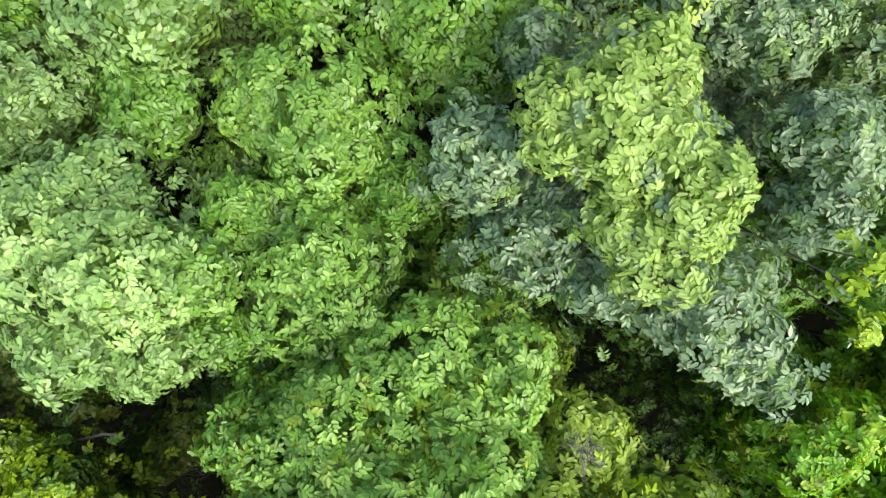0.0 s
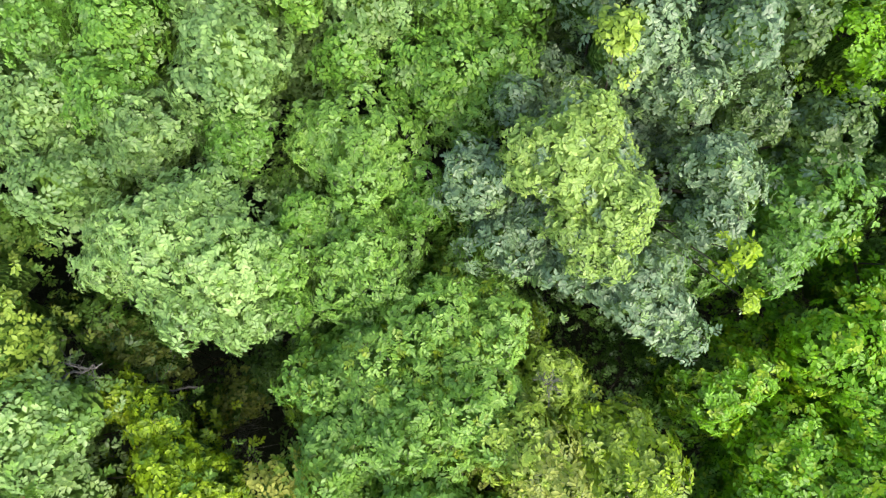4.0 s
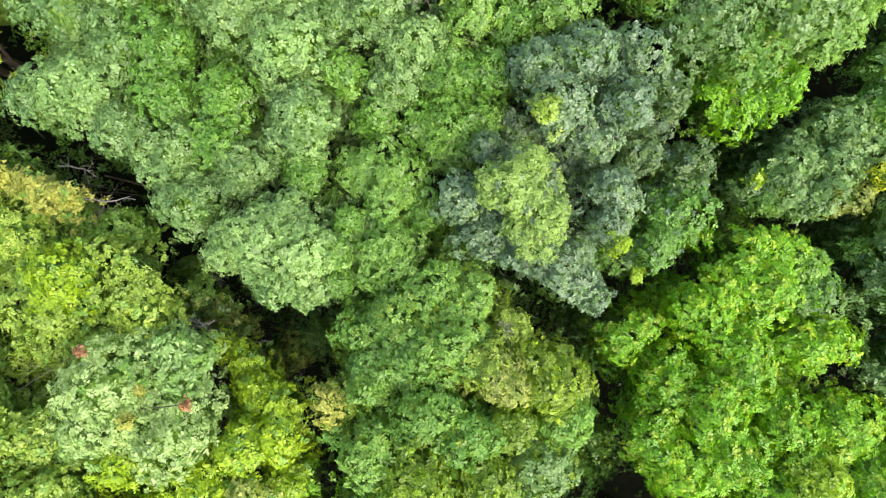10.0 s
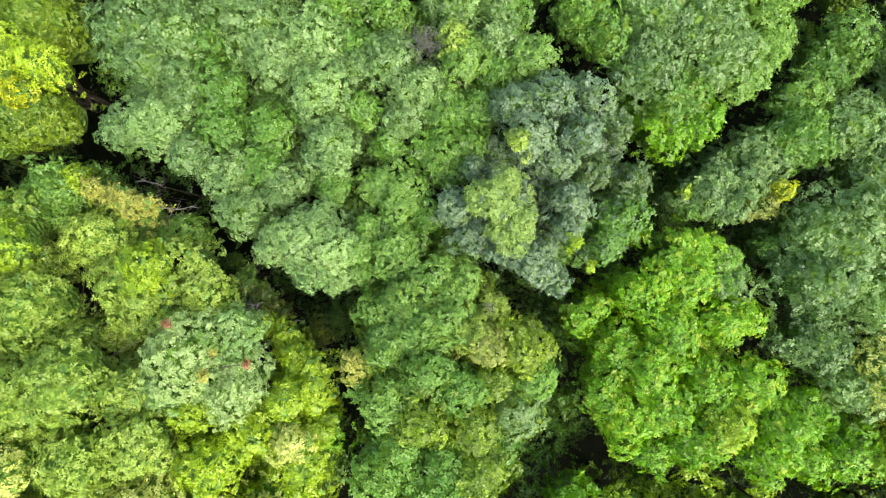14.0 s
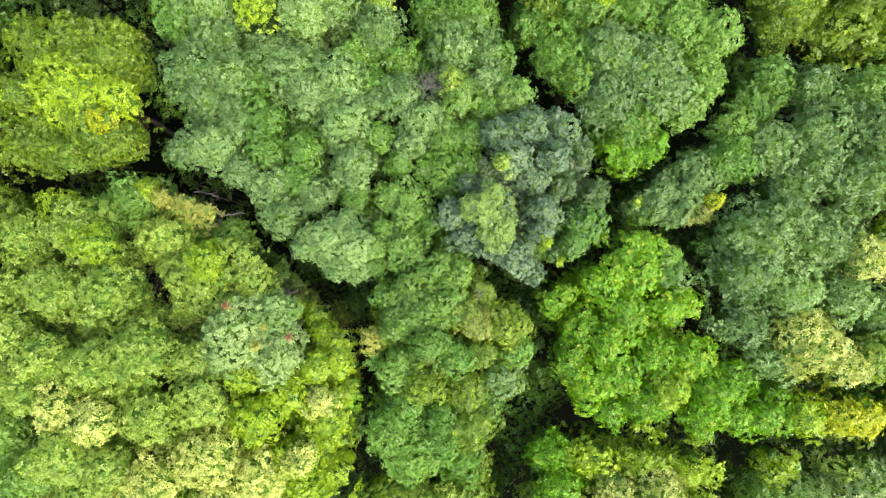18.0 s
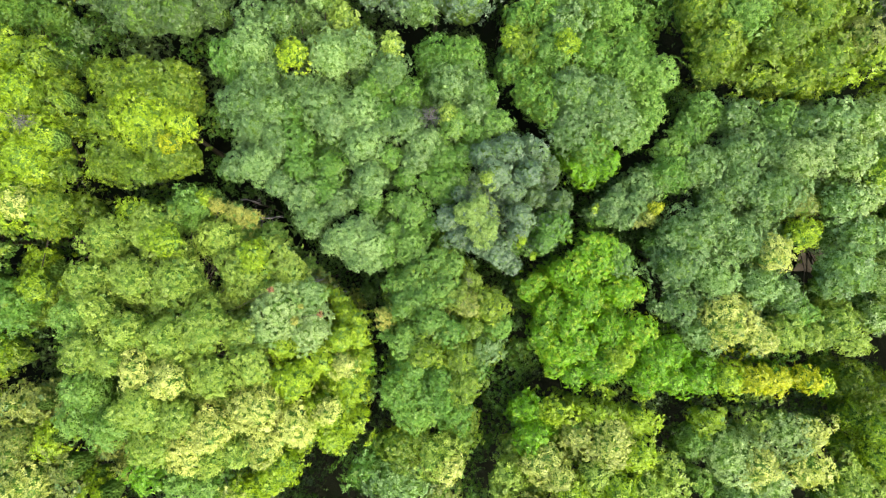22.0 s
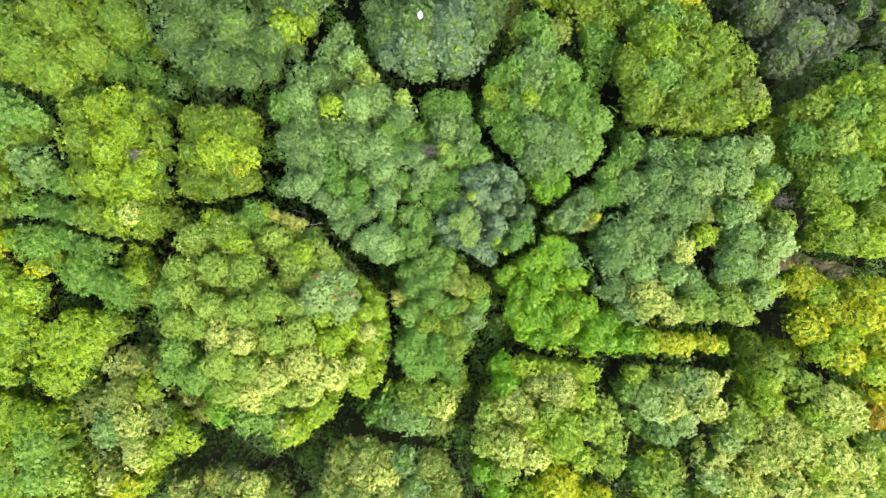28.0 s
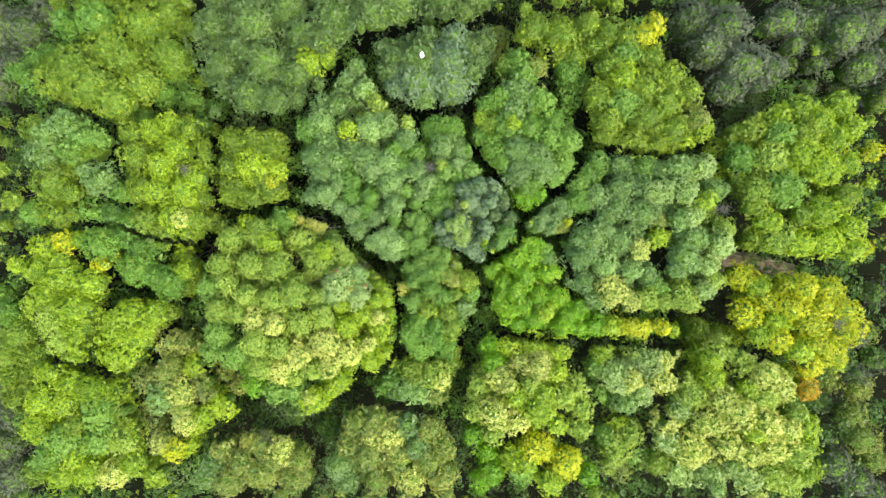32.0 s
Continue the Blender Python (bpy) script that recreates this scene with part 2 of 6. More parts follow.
def open_gap(x, y):
    """How far each place stands from the nearest gap's edge."""
    best = np.full(len(x), 9.0)
    for half, line in GAPS:
        for (ax, ay), (bx, by) in zip(line, line[1:]):
            dx, dy = bx - ax, by - ay
            u = np.clip(((x - ax) * dx + (y - ay) * dy) / (dx * dx + dy * dy), 0, 1)
            best = np.minimum(best, np.hypot(x - ax - u * dx, y - ay - u * dy) - half)
    return best


rng = np.random.default_rng(7)


def unit(v):
    return v / np.maximum(np.linalg.norm(v, axis=-1, keepdims=True), 1e-9)


def mesh_from(name, verts, faces, mat, other=None, slots=None):
    """A mesh of equal-sided faces from arrays; slots names the faces that take the other material."""
    me = bpy.data.meshes.new(name)
    nf, k = faces.shape
    me.vertices.add(len(verts))
    me.vertices.foreach_set("co", np.ascontiguousarray(verts, dtype=np.float32).ravel())
    me.loops.add(nf * k)
    me.loops.foreach_set("vertex_index", np.ascontiguousarray(faces, dtype=np.int32).ravel())
    me.polygons.add(nf)
    me.polygons.foreach_set("loop_start", np.arange(0, nf * k, k, dtype=np.int32))
    me.polygons.foreach_set("loop_total", np.full(nf, k, dtype=np.int32))
    me.materials.append(mat)
    if other:
        me.materials.append(other)
        me.polygons.foreach_set("material_index", slots.astype(np.int32))
    me.update(calc_edges=True)
    return me


def cap(count, low):
    """Directions spread evenly over a ball, down to the height low."""
    i = np.arange(count) + 0.5
    z = 1 - (1 - low) * i / count
    a = i * 2.399963 + rng.uniform(0, 6.28)
    h = np.sqrt(1 - z * z)
    return np.stack((h * np.cos(a), h * np.sin(a), z), 1)


def tuft_points(radii, count, tuft, inward=(0, 0), low=-0.12):
    """Places and outward normals of leaf sprays on a lumpy clump: small tufts swell close together all over an uneven dome,
    and a looser skirt of leaves below joins it to the middle of the crown."""
    r = float(radii[0])
    k = max(6, int(2.2 * (r / tuft) ** 2))
    knob = unit(cap(k, low) + rng.normal(size=(k, 3)) * 0.12)
    high = rng.uniform(-0.4, 0.4, k) * tuft / r
    d = unit(cap(count, low) + rng.normal(size=(count, 3)) * 0.06)
    near = d @ knob.T
    who = near.argmax(1)
    q = np.minimum(1.0, np.sqrt(np.maximum(0, 2 - 2 * near[np.arange(count), who])) * r / (1.15 * tuft))
    swell = 1 + 0.07 * np.sin(d[:, 0] * 3.3 + rng.uniform(0, 6)) * np.cos(d[:, 1] * 2.9 + rng.uniform(0, 6)) + high[who]
    depth = 1 - 0.62 * tuft / r * q ** 2
    layer = 1 + (rng.random(count) ** 3 * 0.25 - np.abs(rng.normal(size=count)) * 0.26) * tuft / r
    out = d * radii * (swell * depth * layer)[:, None]
    flow = unit(d - knob[who] + rng.normal(size=d.shape) * 0.05)
    nrm = unit(d + flow * 1.0 * q[:, None])
    m = int(count * 0.16)
    turn, far = rng.uniform(0, 6.283, m), np.sqrt(rng.random(m)) * 1.15
    skirt = np.stack((np.cos(turn) * far, np.sin(turn) * far, 0.12 - 0.55 * far ** 2 - rng.random(m) * 0.6 + rng.normal(size=m) * 0.06), 1)
    out[-m:] = skirt * radii + np.array((*inward, 0.0)) * r * 0.55
    nrm[-m:] = unit(np.stack((skirt[:, 0] * 0.5, skirt[:, 1] * 0.5, np.full(m, 0.8)), 1))
    return out, nrm, flow


BLADE = ((0.27, 0.92, 0.9), (0.66, 0.92, 0.8))


def leaf_sprays(at, out, flow, length, leaves, fine):
    """Sprays of leaves: a short shoot with leaves on both sides and one at its tip. Gives vertices, faces, shoots."""
    s = len(at)
    up = np.array((0, 0, 1.0))
    nrm = unit(out + up * 0.2 + rng.normal(size=(s, 3)) * (0.22 if length < 0.08 else 0.36 if length < 0.1 else 0.46))
    ax = rng.normal(size=(s, 3)) * 0.45 + flow * 1.1 + np.array((0, 0, -0.15))
    ax = unit(ax - nrm * (ax * nrm).sum(1, keepdims=True) + nrm * 0.1)
    side = unit(np.cross(nrm, ax))
    shoot = length * rng.uniform(1.2, 2.1, s)
    j = np.arange(leaves)
    along = (j + 0.6) / leaves
    sign = np.where(j % 2 == 0, 1.0, -1.0)
    sign[-1] = 0.0
    base = at[:, None] + ax[:, None] * (along[None, :, None] - 0.5) * shoot[:, None, None]
    u = unit(ax[:, None] * (0.55 + 0.5 * along[None, :, None]) + side[:, None] * sign[None, :, None] + rng.normal(size=(s, leaves, 3)) * 0.2)
    n = unit(nrm[:, None] + rng.normal(size=(s, leaves, 3)) * (0.24 if length < 0.08 else 0.3))
    n = unit(n - u * (n * u).sum(-1, keepdims=True))
    w = np.cross(n, u)
    ln = (length * rng.uniform(0.62, 1.2, (s, leaves)))[..., None]
    wd = ln * (1.25 if length > 0.08 else 1.18) * rng.uniform(0.17, 0.22, (s, leaves))[..., None]
    tip = base + u * ln - n * ln * 0.1
    lift = n * ln * (0.08 if fine else 0.05)
    if fine:
        row = []
        for k, wide, up_by in BLADE:
            row.append((base + u * ln * k + lift * up_by - n * ln * 0.1 * k * k, w * wd * wide))
        v = np.stack([base] + [p + q for p, q in row] + [tip] + [p - q for p, q in row[::-1]], 2).reshape(-1, 3)
        o = np.arange(s * leaves)[:, None] * 6
        f = np.concatenate((o + np.array((0, 1, 2, 3)), o + np.array((0, 3, 4, 5))), 0)
    elif length > 0.08:
        a = base + u * ln * 0.22 + lift
        v = np.stack((a + w * wd * 1.35, tip, a - w * wd * 1.35), 2).reshape(-1, 3)
        f = np.arange(s * leaves * 3).reshape(-1, 3)
    else:
        a = base + u * ln * 0.48 + lift
        v = np.stack((base, a + w * wd * 1.2, tip, a - w * wd * 1.2), 2).reshape(-1, 3)
        o = np.arange(s * leaves)[:, None] * 4
        f = np.concatenate((o + np.array((0, 1, 2)), o + np.array((0, 2, 3))), 0)
    return v, f, (at - ax * shoot[:, None] * 0.75, at + ax * shoot[:, None] * 0.5)


def sticks(a, b, thick):
    """Thin three-sided twigs from a to b."""
    d = unit(b - a)
    p = unit(np.cross(d, np.array((0.3, 0.2, 0.9))))
    q = np.cross(d, p)
    t = np.asarray(thick, dtype=float).reshape(-1, 1)
    ring = [p * t, (-0.5 * p + 0.87 * q) * t, (-0.5 * p - 0.87 * q) * t]
    v = np.stack([a + r for r in ring] + [b + r * 0.4 for r in ring], 1).reshape(-1, 3)
    o = np.arange(len(a))[:, None] * 6
    f = np.concatenate([o + np.array(x) for x in ((0, 1, 4, 3), (1, 2, 5, 4), (2, 0, 3, 5))], 0)
    return v, f


def tube(points, radii, sides=7):
    """A bent, tapered limb through the points."""
    v, f = [], []
    for k, (p, r) in enumerate(zip(points, radii)):
        p = Vector(p)
        d = (Vector(points[min(k + 1, len(points) - 1)]) - Vector(points[max(k - 1, 0)])).normalized()
        x = d.orthogonal().normalized()
        y = d.cross(x)
        for i in range(sides):
            a = 2 * math.pi * i / sides
            v.append(p + (x * math.cos(a) + y * math.sin(a)) * r)
    for k in range(len(points) - 1):
        for i in range(sides):
            j = (i + 1) % sides
            f.append((k * sides + i, k * sides + j, (k + 1) * sides + j, (k + 1) * sides + i))
    return np.array([tuple(q) for q in v]), np.array(f)


def part(name, me, parent, at=(0, 0, 0), label=""):
    ob = new(name, me)
    ob.parent = parent
    ob.location = at
    return tagged(ob, label) if label else ob


def tree(name, label, kind, x, y, group="", base=0.0, trunk=0.16, category="tree"):
    """The empty at a tree's foot and its trunk; clumps() gives it its crown."""
    t = tagged(new(name), label, category, group)
    t.location = (x, y, base)
    t["leaf"] = kind
    t["trunk"] = trunk * 0.6
    return t


CORES = []


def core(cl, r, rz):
    """A solid rough core added under a clump's outer leaves to block light, standing for inner leaves and twigs."""
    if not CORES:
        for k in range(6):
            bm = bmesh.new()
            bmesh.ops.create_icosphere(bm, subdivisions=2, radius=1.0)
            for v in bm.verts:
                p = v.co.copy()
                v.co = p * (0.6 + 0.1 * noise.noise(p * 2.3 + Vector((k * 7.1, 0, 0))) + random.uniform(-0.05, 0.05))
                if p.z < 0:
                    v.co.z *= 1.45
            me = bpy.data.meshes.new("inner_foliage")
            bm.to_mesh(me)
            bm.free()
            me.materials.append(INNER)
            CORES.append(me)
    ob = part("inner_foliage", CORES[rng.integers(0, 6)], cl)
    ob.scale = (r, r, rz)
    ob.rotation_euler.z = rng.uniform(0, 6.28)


def bare_twig_tuft(t, c, r):
    """A leafless patch: grey twigs that fork outwards."""
    k = int(16 + 60 * r)
    d = unit(rng.normal(size=(k, 3)) * np.array((1, 1, 0.7)) + np.array((0, 0, 0.7)))
    a = rng.normal(size=(k, 3)) * r * 0.18
    b = a + d * r * rng.uniform(0.5, 1.05, (k, 1))
    e = unit(np.repeat(d, 3, 0) + rng.normal(size=(k * 3, 3)) * 0.55)
    q = np.repeat(a, 3, 0) + (np.repeat(b, 3, 0) - np.repeat(a, 3, 0)) * rng.uniform(0.4, 0.95, (k * 3, 1))
    v, f = sticks(np.concatenate((a, q)), np.concatenate((b, q + e * r * 0.42)), np.concatenate((np.full(k, 0.009 * r + 0.002), np.full(k * 3, 0.003))))
    tagged(part("bare_twig_tuft", mesh_from("bare_twig_tuft", v, f, TWIG), t, tuple(c), "bare grey forking twigs"), kind="stuff")


def dead_branch(t, line, thick):
    """A bare grey branch with forking side twigs, in the open between crowns."""
    foot = np.array(t.location)
    pts = [np.array(p) - foot for p in line]
    fine = [pts[0]]
    for a, b in zip(pts, pts[1:]):
        fine += [a + (b - a) * k / 3 + rng.normal(size=3) * 0.018 * (k < 3) for k in (1, 2, 3)]
    radii = [thick * (1 - 0.75 * k / (len(fine) - 1)) for k in range(len(fine))]
    br = part("dead_branch", mesh_from("dead_branch", *tube([tuple(p) for p in fine], radii, 6), TWIG), t, label="bare grey dead branch")
    a = np.array([fine[i] for i in rng.integers(1, len(fine) - 1, 9)])
    b = a + rng.normal(size=(9, 3)) * 0.22
    c = a + (b - a) * 0.6
    v, f = sticks(np.concatenate((a, c)), np.concatenate((b, c + rng.normal(size=(9, 3)) * 0.14)), np.full(18, thick * 0.22))
    tagged(part("twig_tangle", mesh_from("twig_tangle", v, f, TWIG), br), kind="stuff")


LEAVES = {}
# the leaf kind that is strewn through the clumps of each kind
STREWN = {"mint": "silver", "mid": "fern", "sage": "silver", "silver": "sage", "blue": "sage", "fern": "lime", "frost": "pale", "bright": "lime", "lime": "pale", "pale": "fresh", "yellow": "lime",
          "olive": "sage", "dusk": "sage", "cream": "fresh", "fresh": "mid", "ash": "ash", "tan": "olive", "amber": "tan", "rust": "tan", "shade": "deep", "deep": "shade"}


def single_leaves(cl, p, o, length, kind, count=26):
    """Leaves of their own that stand proud on the top of a near clump."""
    if kind not in LEAVES:
        half = [(x, y * 0.23, 0.07 * z - 0.1 * x * x) for x, y, z in BLADE]
        v = np.array([(0, 0, 0)] + half + [(1, 0, -0.1)] + [(x, -y, z) for x, y, z in half[::-1]])
        LEAVES[kind] = mesh_from("leaf", v, np.array(((0, 3, 2, 1), (0, 5, 4, 3))), LEAF[kind])
    best = np.argsort(-p[:, 2])[: count * 8][rng.permutation(min(len(p), count * 8))[:count]]
    for i in best:
        up = Vector(unit(o[i] + rng.normal(size=3) * 0.3 + np.array((0, 0, 0.3))))
        along = Vector(rng.normal(size=3))
        along = (along - up * along.dot(up)).normalized()
        side = up.cross(along)
        ob = part("leaf", LEAVES[kind], cl)
        size = length * rng.uniform(0.9, 1.3)
        turn = Matrix((along, side, up)).transposed().to_4x4()
        ob.matrix_basis = Matrix.Translation(Vector(p[i]) + Vector(o[i]) * 0.02) @ turn @ Matrix.Scale(size, 4)


def clumps(t, rows, tuft=0.26, flat=1.35, density=1.0):
    """Clumps of foliage (x, y, height of the top, radius, leaf kind) on limbs that rise from the trunk. Leaves are drawn finest
    in the middle of the wood and coarser towards its edges."""
    foot = t.location
    rows = [(*r, t["leaf"]) if len(r) == 4 else r for r in rows]
    if not any(c.name.startswith("trunk") for c in t.children):
        head = sum(r[2] for r in rows) / len(rows) - foot.z
        fork = max(0.4, head * 0.62)
        t["fork"] = fork
        lean = rng.uniform(-0.25, 0.25, 2)
        pts = [(0, 0, -0.15), (lean[0] * 0.3, lean[1] * 0.3, fork * 0.35), (lean[0], lean[1], fork * 0.75), (lean[0] * 0.8, lean[1] * 1.2, fork * 1.15)]
        r = t["trunk"]
        part("trunk", mesh_from("trunk", *tube(pts, (r * 1.35, r, r * 0.85, r * 0.55), 9), BARK), t)
    fork = t["fork"]
    for cx, cy, top, r, kind in rows:
        room = float(open_gap(np.array((cx,)), np.array((cy,)))[0])
        if top > 7.2 and room < 0.05:
            continue
        rz = r * flat
        c = np.array((cx - foot.x, cy - foot.y, top - rz - foot.z))
        start = (0, 0, fork * rng.uniform(0.75, 1.05))
        mid = (c[0] * 0.45 + rng.normal() * 0.12, c[1] * 0.45 + rng.normal() * 0.12, start[2] + (c[2] - start[2]) * 0.6)
        thick = max(0.009, 0.03 * r) * min(1.0, density + 0.1)
        part("limb", mesh_from("limb", *tube([start, mid, tuple(c), (c[0], c[1], c[2] + rz * 0.5)], (thick * 1.5, thick, thick * 0.7, thick * 0.25), 6), BARK), t)
        if kind == "bare":
            bare_twig_tuft(t, c, r)
            continue
        leaves = 7
        off = max(abs(cx) / 7.0, abs(cy) / 4.0) + max(0.0, 8.0 - top) * 0.3
        leaf, dense, fine = (0.064, 2100, True) if off < 0.5 else (0.075, 1350, False) if off < 1.0 else (0.088, 840, False) if off < 1.8 else (0.11, 470, False)
        count = max(10, int(density * dense * math.pi * r * r * 1.6 / leaves))
        p, o, flow = tuft_points(np.array((r, r, rz)), count, min(tuft, r * 0.5), unit(-c[:2]) * min(1.0, math.hypot(c[0], c[1])))
        for bx, by, btop, br, bkind in rows:
            if (bx, by) != (cx, cy) and bkind != "bare":
                away = (p + c - np.array((bx - foot.x, by - foot.y, btop - br * flat - foot.z))) / (br, br, br * flat)
                keep = ((away ** 2).sum(1) > max(0.4, 1 - 0.7 * min(tuft, br * 0.5) / br) ** 2) | (p[:, 2] < -0.2 * rz)
                keep &= (np.hypot(away[:, 0], away[:, 1]) > 0.8) | (away[:, 2] > -0.1)
                p, o, flow = p[keep], o[keep], flow[keep]
        if top > 7.2:
            keep = open_gap(p[:, 0] + cx, p[:, 1] + cy) > 0.05 + rng.normal(size=len(p)) * 0.05
            p, o, flow = p[keep], o[keep], flow[keep]
        v, f, (a, b) = leaf_sprays(p, o, flow, leaf, leaves, fine)
        own = kind == t["leaf"]
        second = STREWN[kind] if own else t["leaf"]
        spray = (np.arange(len(f)) % max(1, len(p) * leaves)) // leaves
        lower = 1 - np.clip(p[:, 2] / rz, 0, 1)
        mixed = rng.random(len(p)) < (0.2 if own else 0.05 + 0.3 * lower ** 2) * (1.0 if leaf < 0.08 else 0.4)
        cl = part("leaf_clump", mesh_from("leaf_clump", v, f, LEAF[kind], LEAF[second], mixed[spray]), t, tuple(c))
        tagged(cl, kind="stuff")
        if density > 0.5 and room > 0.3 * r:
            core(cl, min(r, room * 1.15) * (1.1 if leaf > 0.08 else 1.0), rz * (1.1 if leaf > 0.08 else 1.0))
        if fine:
            m = rng.random(len(a)) < 0.3
            single_leaves(cl, p, o, leaf, kind)
            tagged(part("twig_tangle", mesh_from("twig_tangle", *sticks(a[m] - o[m] * leaf * 0.3, b[m], leaf * 0.03), TWIG), cl), kind="stuff")
    return t


t = tree('broadleaf_tree', 'broad spreading tree with many sage green leaf domes', 'sage', -4.10, 4.25, trunk=0.24)
clumps(t, [
    (-7.08, 6.27, 9.20, 0.87, 'mid'), (-6.29, 6.50, 9.50, 0.91, 'silver'), (-4.79, 6.13, 9.90, 0.53, 'lime'), (-6.39, 7.77, 9.00, 0.82),
    (-5.54, 7.65, 8.90, 0.71), (-5.13, 9.03, 8.70, 0.77), (-4.53, 9.86, 8.40, 0.61), (-3.97, 8.51, 9.00, 0.76, 'silver'),
    (-3.27, 7.70, 9.00, 0.71, 'pale'), (-3.61, 6.26, 9.60, 0.91, 'silver'), (-2.84, 6.51, 9.50, 0.75), (-1.70, 5.76, 9.40, 0.81),
    (-1.55, 6.52, 9.50, 0.43, 'pale'), (-6.55, 4.61, 9.60, 0.91), (-5.55, 4.47, 9.60, 0.86), (-3.82, 4.47, 9.70, 0.91),
    (-2.68, 4.27, 9.70, 0.85, 'silver'), (-1.78, 4.24, 9.30, 0.59, 'mid'),
], tuft=0.36)
clumps(t, [
    (-4.59, 5.10, 9.30, 0.81), (-2.29, 5.13, 9.20, 0.70, 'mid'), (-6.02, 5.51, 9.40, 0.81), (-5.99, 2.64, 9.60, 0.82, 'silver'),
    (-6.86, 2.58, 9.20, 0.54), (-6.15, 4.04, 9.50, 0.82), (-4.75, 3.46, 9.30, 0.73, 'mid'), (-3.44, 3.96, 9.70, 0.68),
    (-2.49, 3.25, 9.80, 0.74, 'silver'), (-2.31, 2.09, 9.70, 0.75), (-3.68, 2.60, 9.30, 0.67, 'mid'), (-4.65, 2.55, 9.30, 0.67, 'mid'),
    (-4.54, 1.63, 9.30, 0.64), (-3.79, 1.79, 9.30, 0.62, 'mid'), (-4.22, 0.93, 9.30, 0.71), (-3.36, 1.31, 9.30, 0.58),
    (-2.30, 1.31, 9.20, 0.48, 'mid'), (-1.81, 3.81, 9.50, 0.53),
], tuft=0.36)
clumps(t, [
    (-2.71, 4.27, 9.70, 0.57, 'silver'), (-1.64, 2.86, 9.30, 0.45, 'mid'), (-5.29, 2.01, 9.30, 0.56), (-4.90, 4.46, 9.20, 0.67, 'mid'),
    (-5.41, 3.40, 9.50, 0.65), (-5.93, 6.20, 8.20, 0.72, 'mid'), (-6.74, 7.02, 8.00, 0.72), (-6.81, 5.44, 8.20, 0.72, 'mid'),
    (-5.16, 6.89, 7.90, 0.72), (-4.03, 6.92, 8.00, 0.72, 'pale'), (-5.17, 5.30, 8.60, 0.72), (-5.76, 8.40, 7.70, 0.72),
    (-4.75, 8.08, 7.90, 0.72), (-4.83, 9.45, 7.40, 0.72), (-3.62, 8.10, 8.00, 0.72, 'pale'), (-3.06, 7.10, 8.00, 0.72, 'pale'),
    (-2.65, 6.01, 8.40, 0.72), (-3.71, 5.36, 8.60, 0.72, 'silver'),
], tuft=0.36)
clumps(t, [
    (-1.74, 5.00, 8.30, 0.72), (-6.05, 4.54, 8.60, 0.72), (-6.71, 3.59, 8.20, 0.72), (-5.15, 3.97, 8.30, 0.72, 'mid'),
    (-3.25, 4.37, 8.70, 0.72, 'silver'), (-3.75, 3.53, 8.30, 0.72, 'mid'), (-2.25, 4.04, 8.50, 0.72), (-5.32, 2.59, 8.30, 0.72, 'mid'),
    (-4.27, 2.62, 8.30, 0.72, 'mid'), (-2.87, 3.02, 8.70, 0.72), (-3.42, 1.86, 8.30, 0.72), (-1.97, 2.47, 8.30, 0.72),
], tuft=0.36)
t = tree('broadleaf_tree', 'round dome of pale glossy leaves beside the dark gap', 'silver', -1.84, 0.14, trunk=0.14)
clumps(t, [
    (-2.91, 0.22, 9.80, 0.64), (-2.25, 0.01, 9.90, 0.63), (-2.75, -0.42, 9.60, 0.58), (-3.46, 0.02, 9.40, 0.49),
    (-2.27, -0.65, 9.30, 0.45), (-2.52, 0.53, 9.70, 0.52), (-1.83, 0.01, 9.50, 0.42, 'fresh'), (-0.98, 1.17, 9.50, 0.76, 'fresh'),
    (-0.99, 0.01, 9.40, 0.74, 'fresh'), (-1.55, 0.44, 9.20, 0.45, 'mid'), (-0.39, 0.67, 9.00, 0.42, 'mid'), (-1.80, -0.48, 9.00, 0.40, 'mid'),
    (-0.86, -0.56, 9.00, 0.42, 'mid'), (-1.44, 1.31, 9.20, 0.45, 'fresh'), (-2.59, -0.22, 8.30, 0.72), (-1.94, 0.70, 8.50, 0.72, 'fresh'),
    (-1.56, -0.28, 8.00, 0.72), (-0.98, 0.59, 8.40, 0.72, 'fresh'),
], tuft=0.36)
t = tree('broadleaf_tree', 'mid-green tree with a bare grey twig patch on its crown', 'sage', 0.14, 4.03, trunk=0.18)
clumps(t, [
    (0.33, 5.29, 9.50, 0.86), (0.77, 6.34, 9.00, 0.87, 'mid'), (-0.17, 6.34, 9.00, 0.87, 'mid'), (1.11, 5.12, 9.30, 0.76),
    (-1.13, 4.94, 9.10, 0.65, 'mid'), (1.59, 5.18, 9.00, 0.60, 'mid'), (-0.37, 4.04, 10.00, 0.42, 'bare'), (0.24, 4.28, 9.90, 0.31, 'pale'),
    (-1.07, 3.88, 9.60, 0.69), (0.50, 3.87, 9.60, 0.58, 'fresh'), (-0.50, 3.33, 9.50, 0.65), (-0.88, 2.78, 9.30, 0.59),
    (-0.02, 2.88, 9.40, 0.62, 'fresh'), (0.64, 2.90, 9.30, 0.54, 'mid'), (-0.24, 2.06, 9.20, 0.65, 'mid'), (0.52, 2.19, 9.10, 0.57, 'mid'),
    (1.86, 3.97, 9.60, 0.61, 'fresh'), (1.15, 4.31, 9.40, 0.49),
], tuft=0.36)
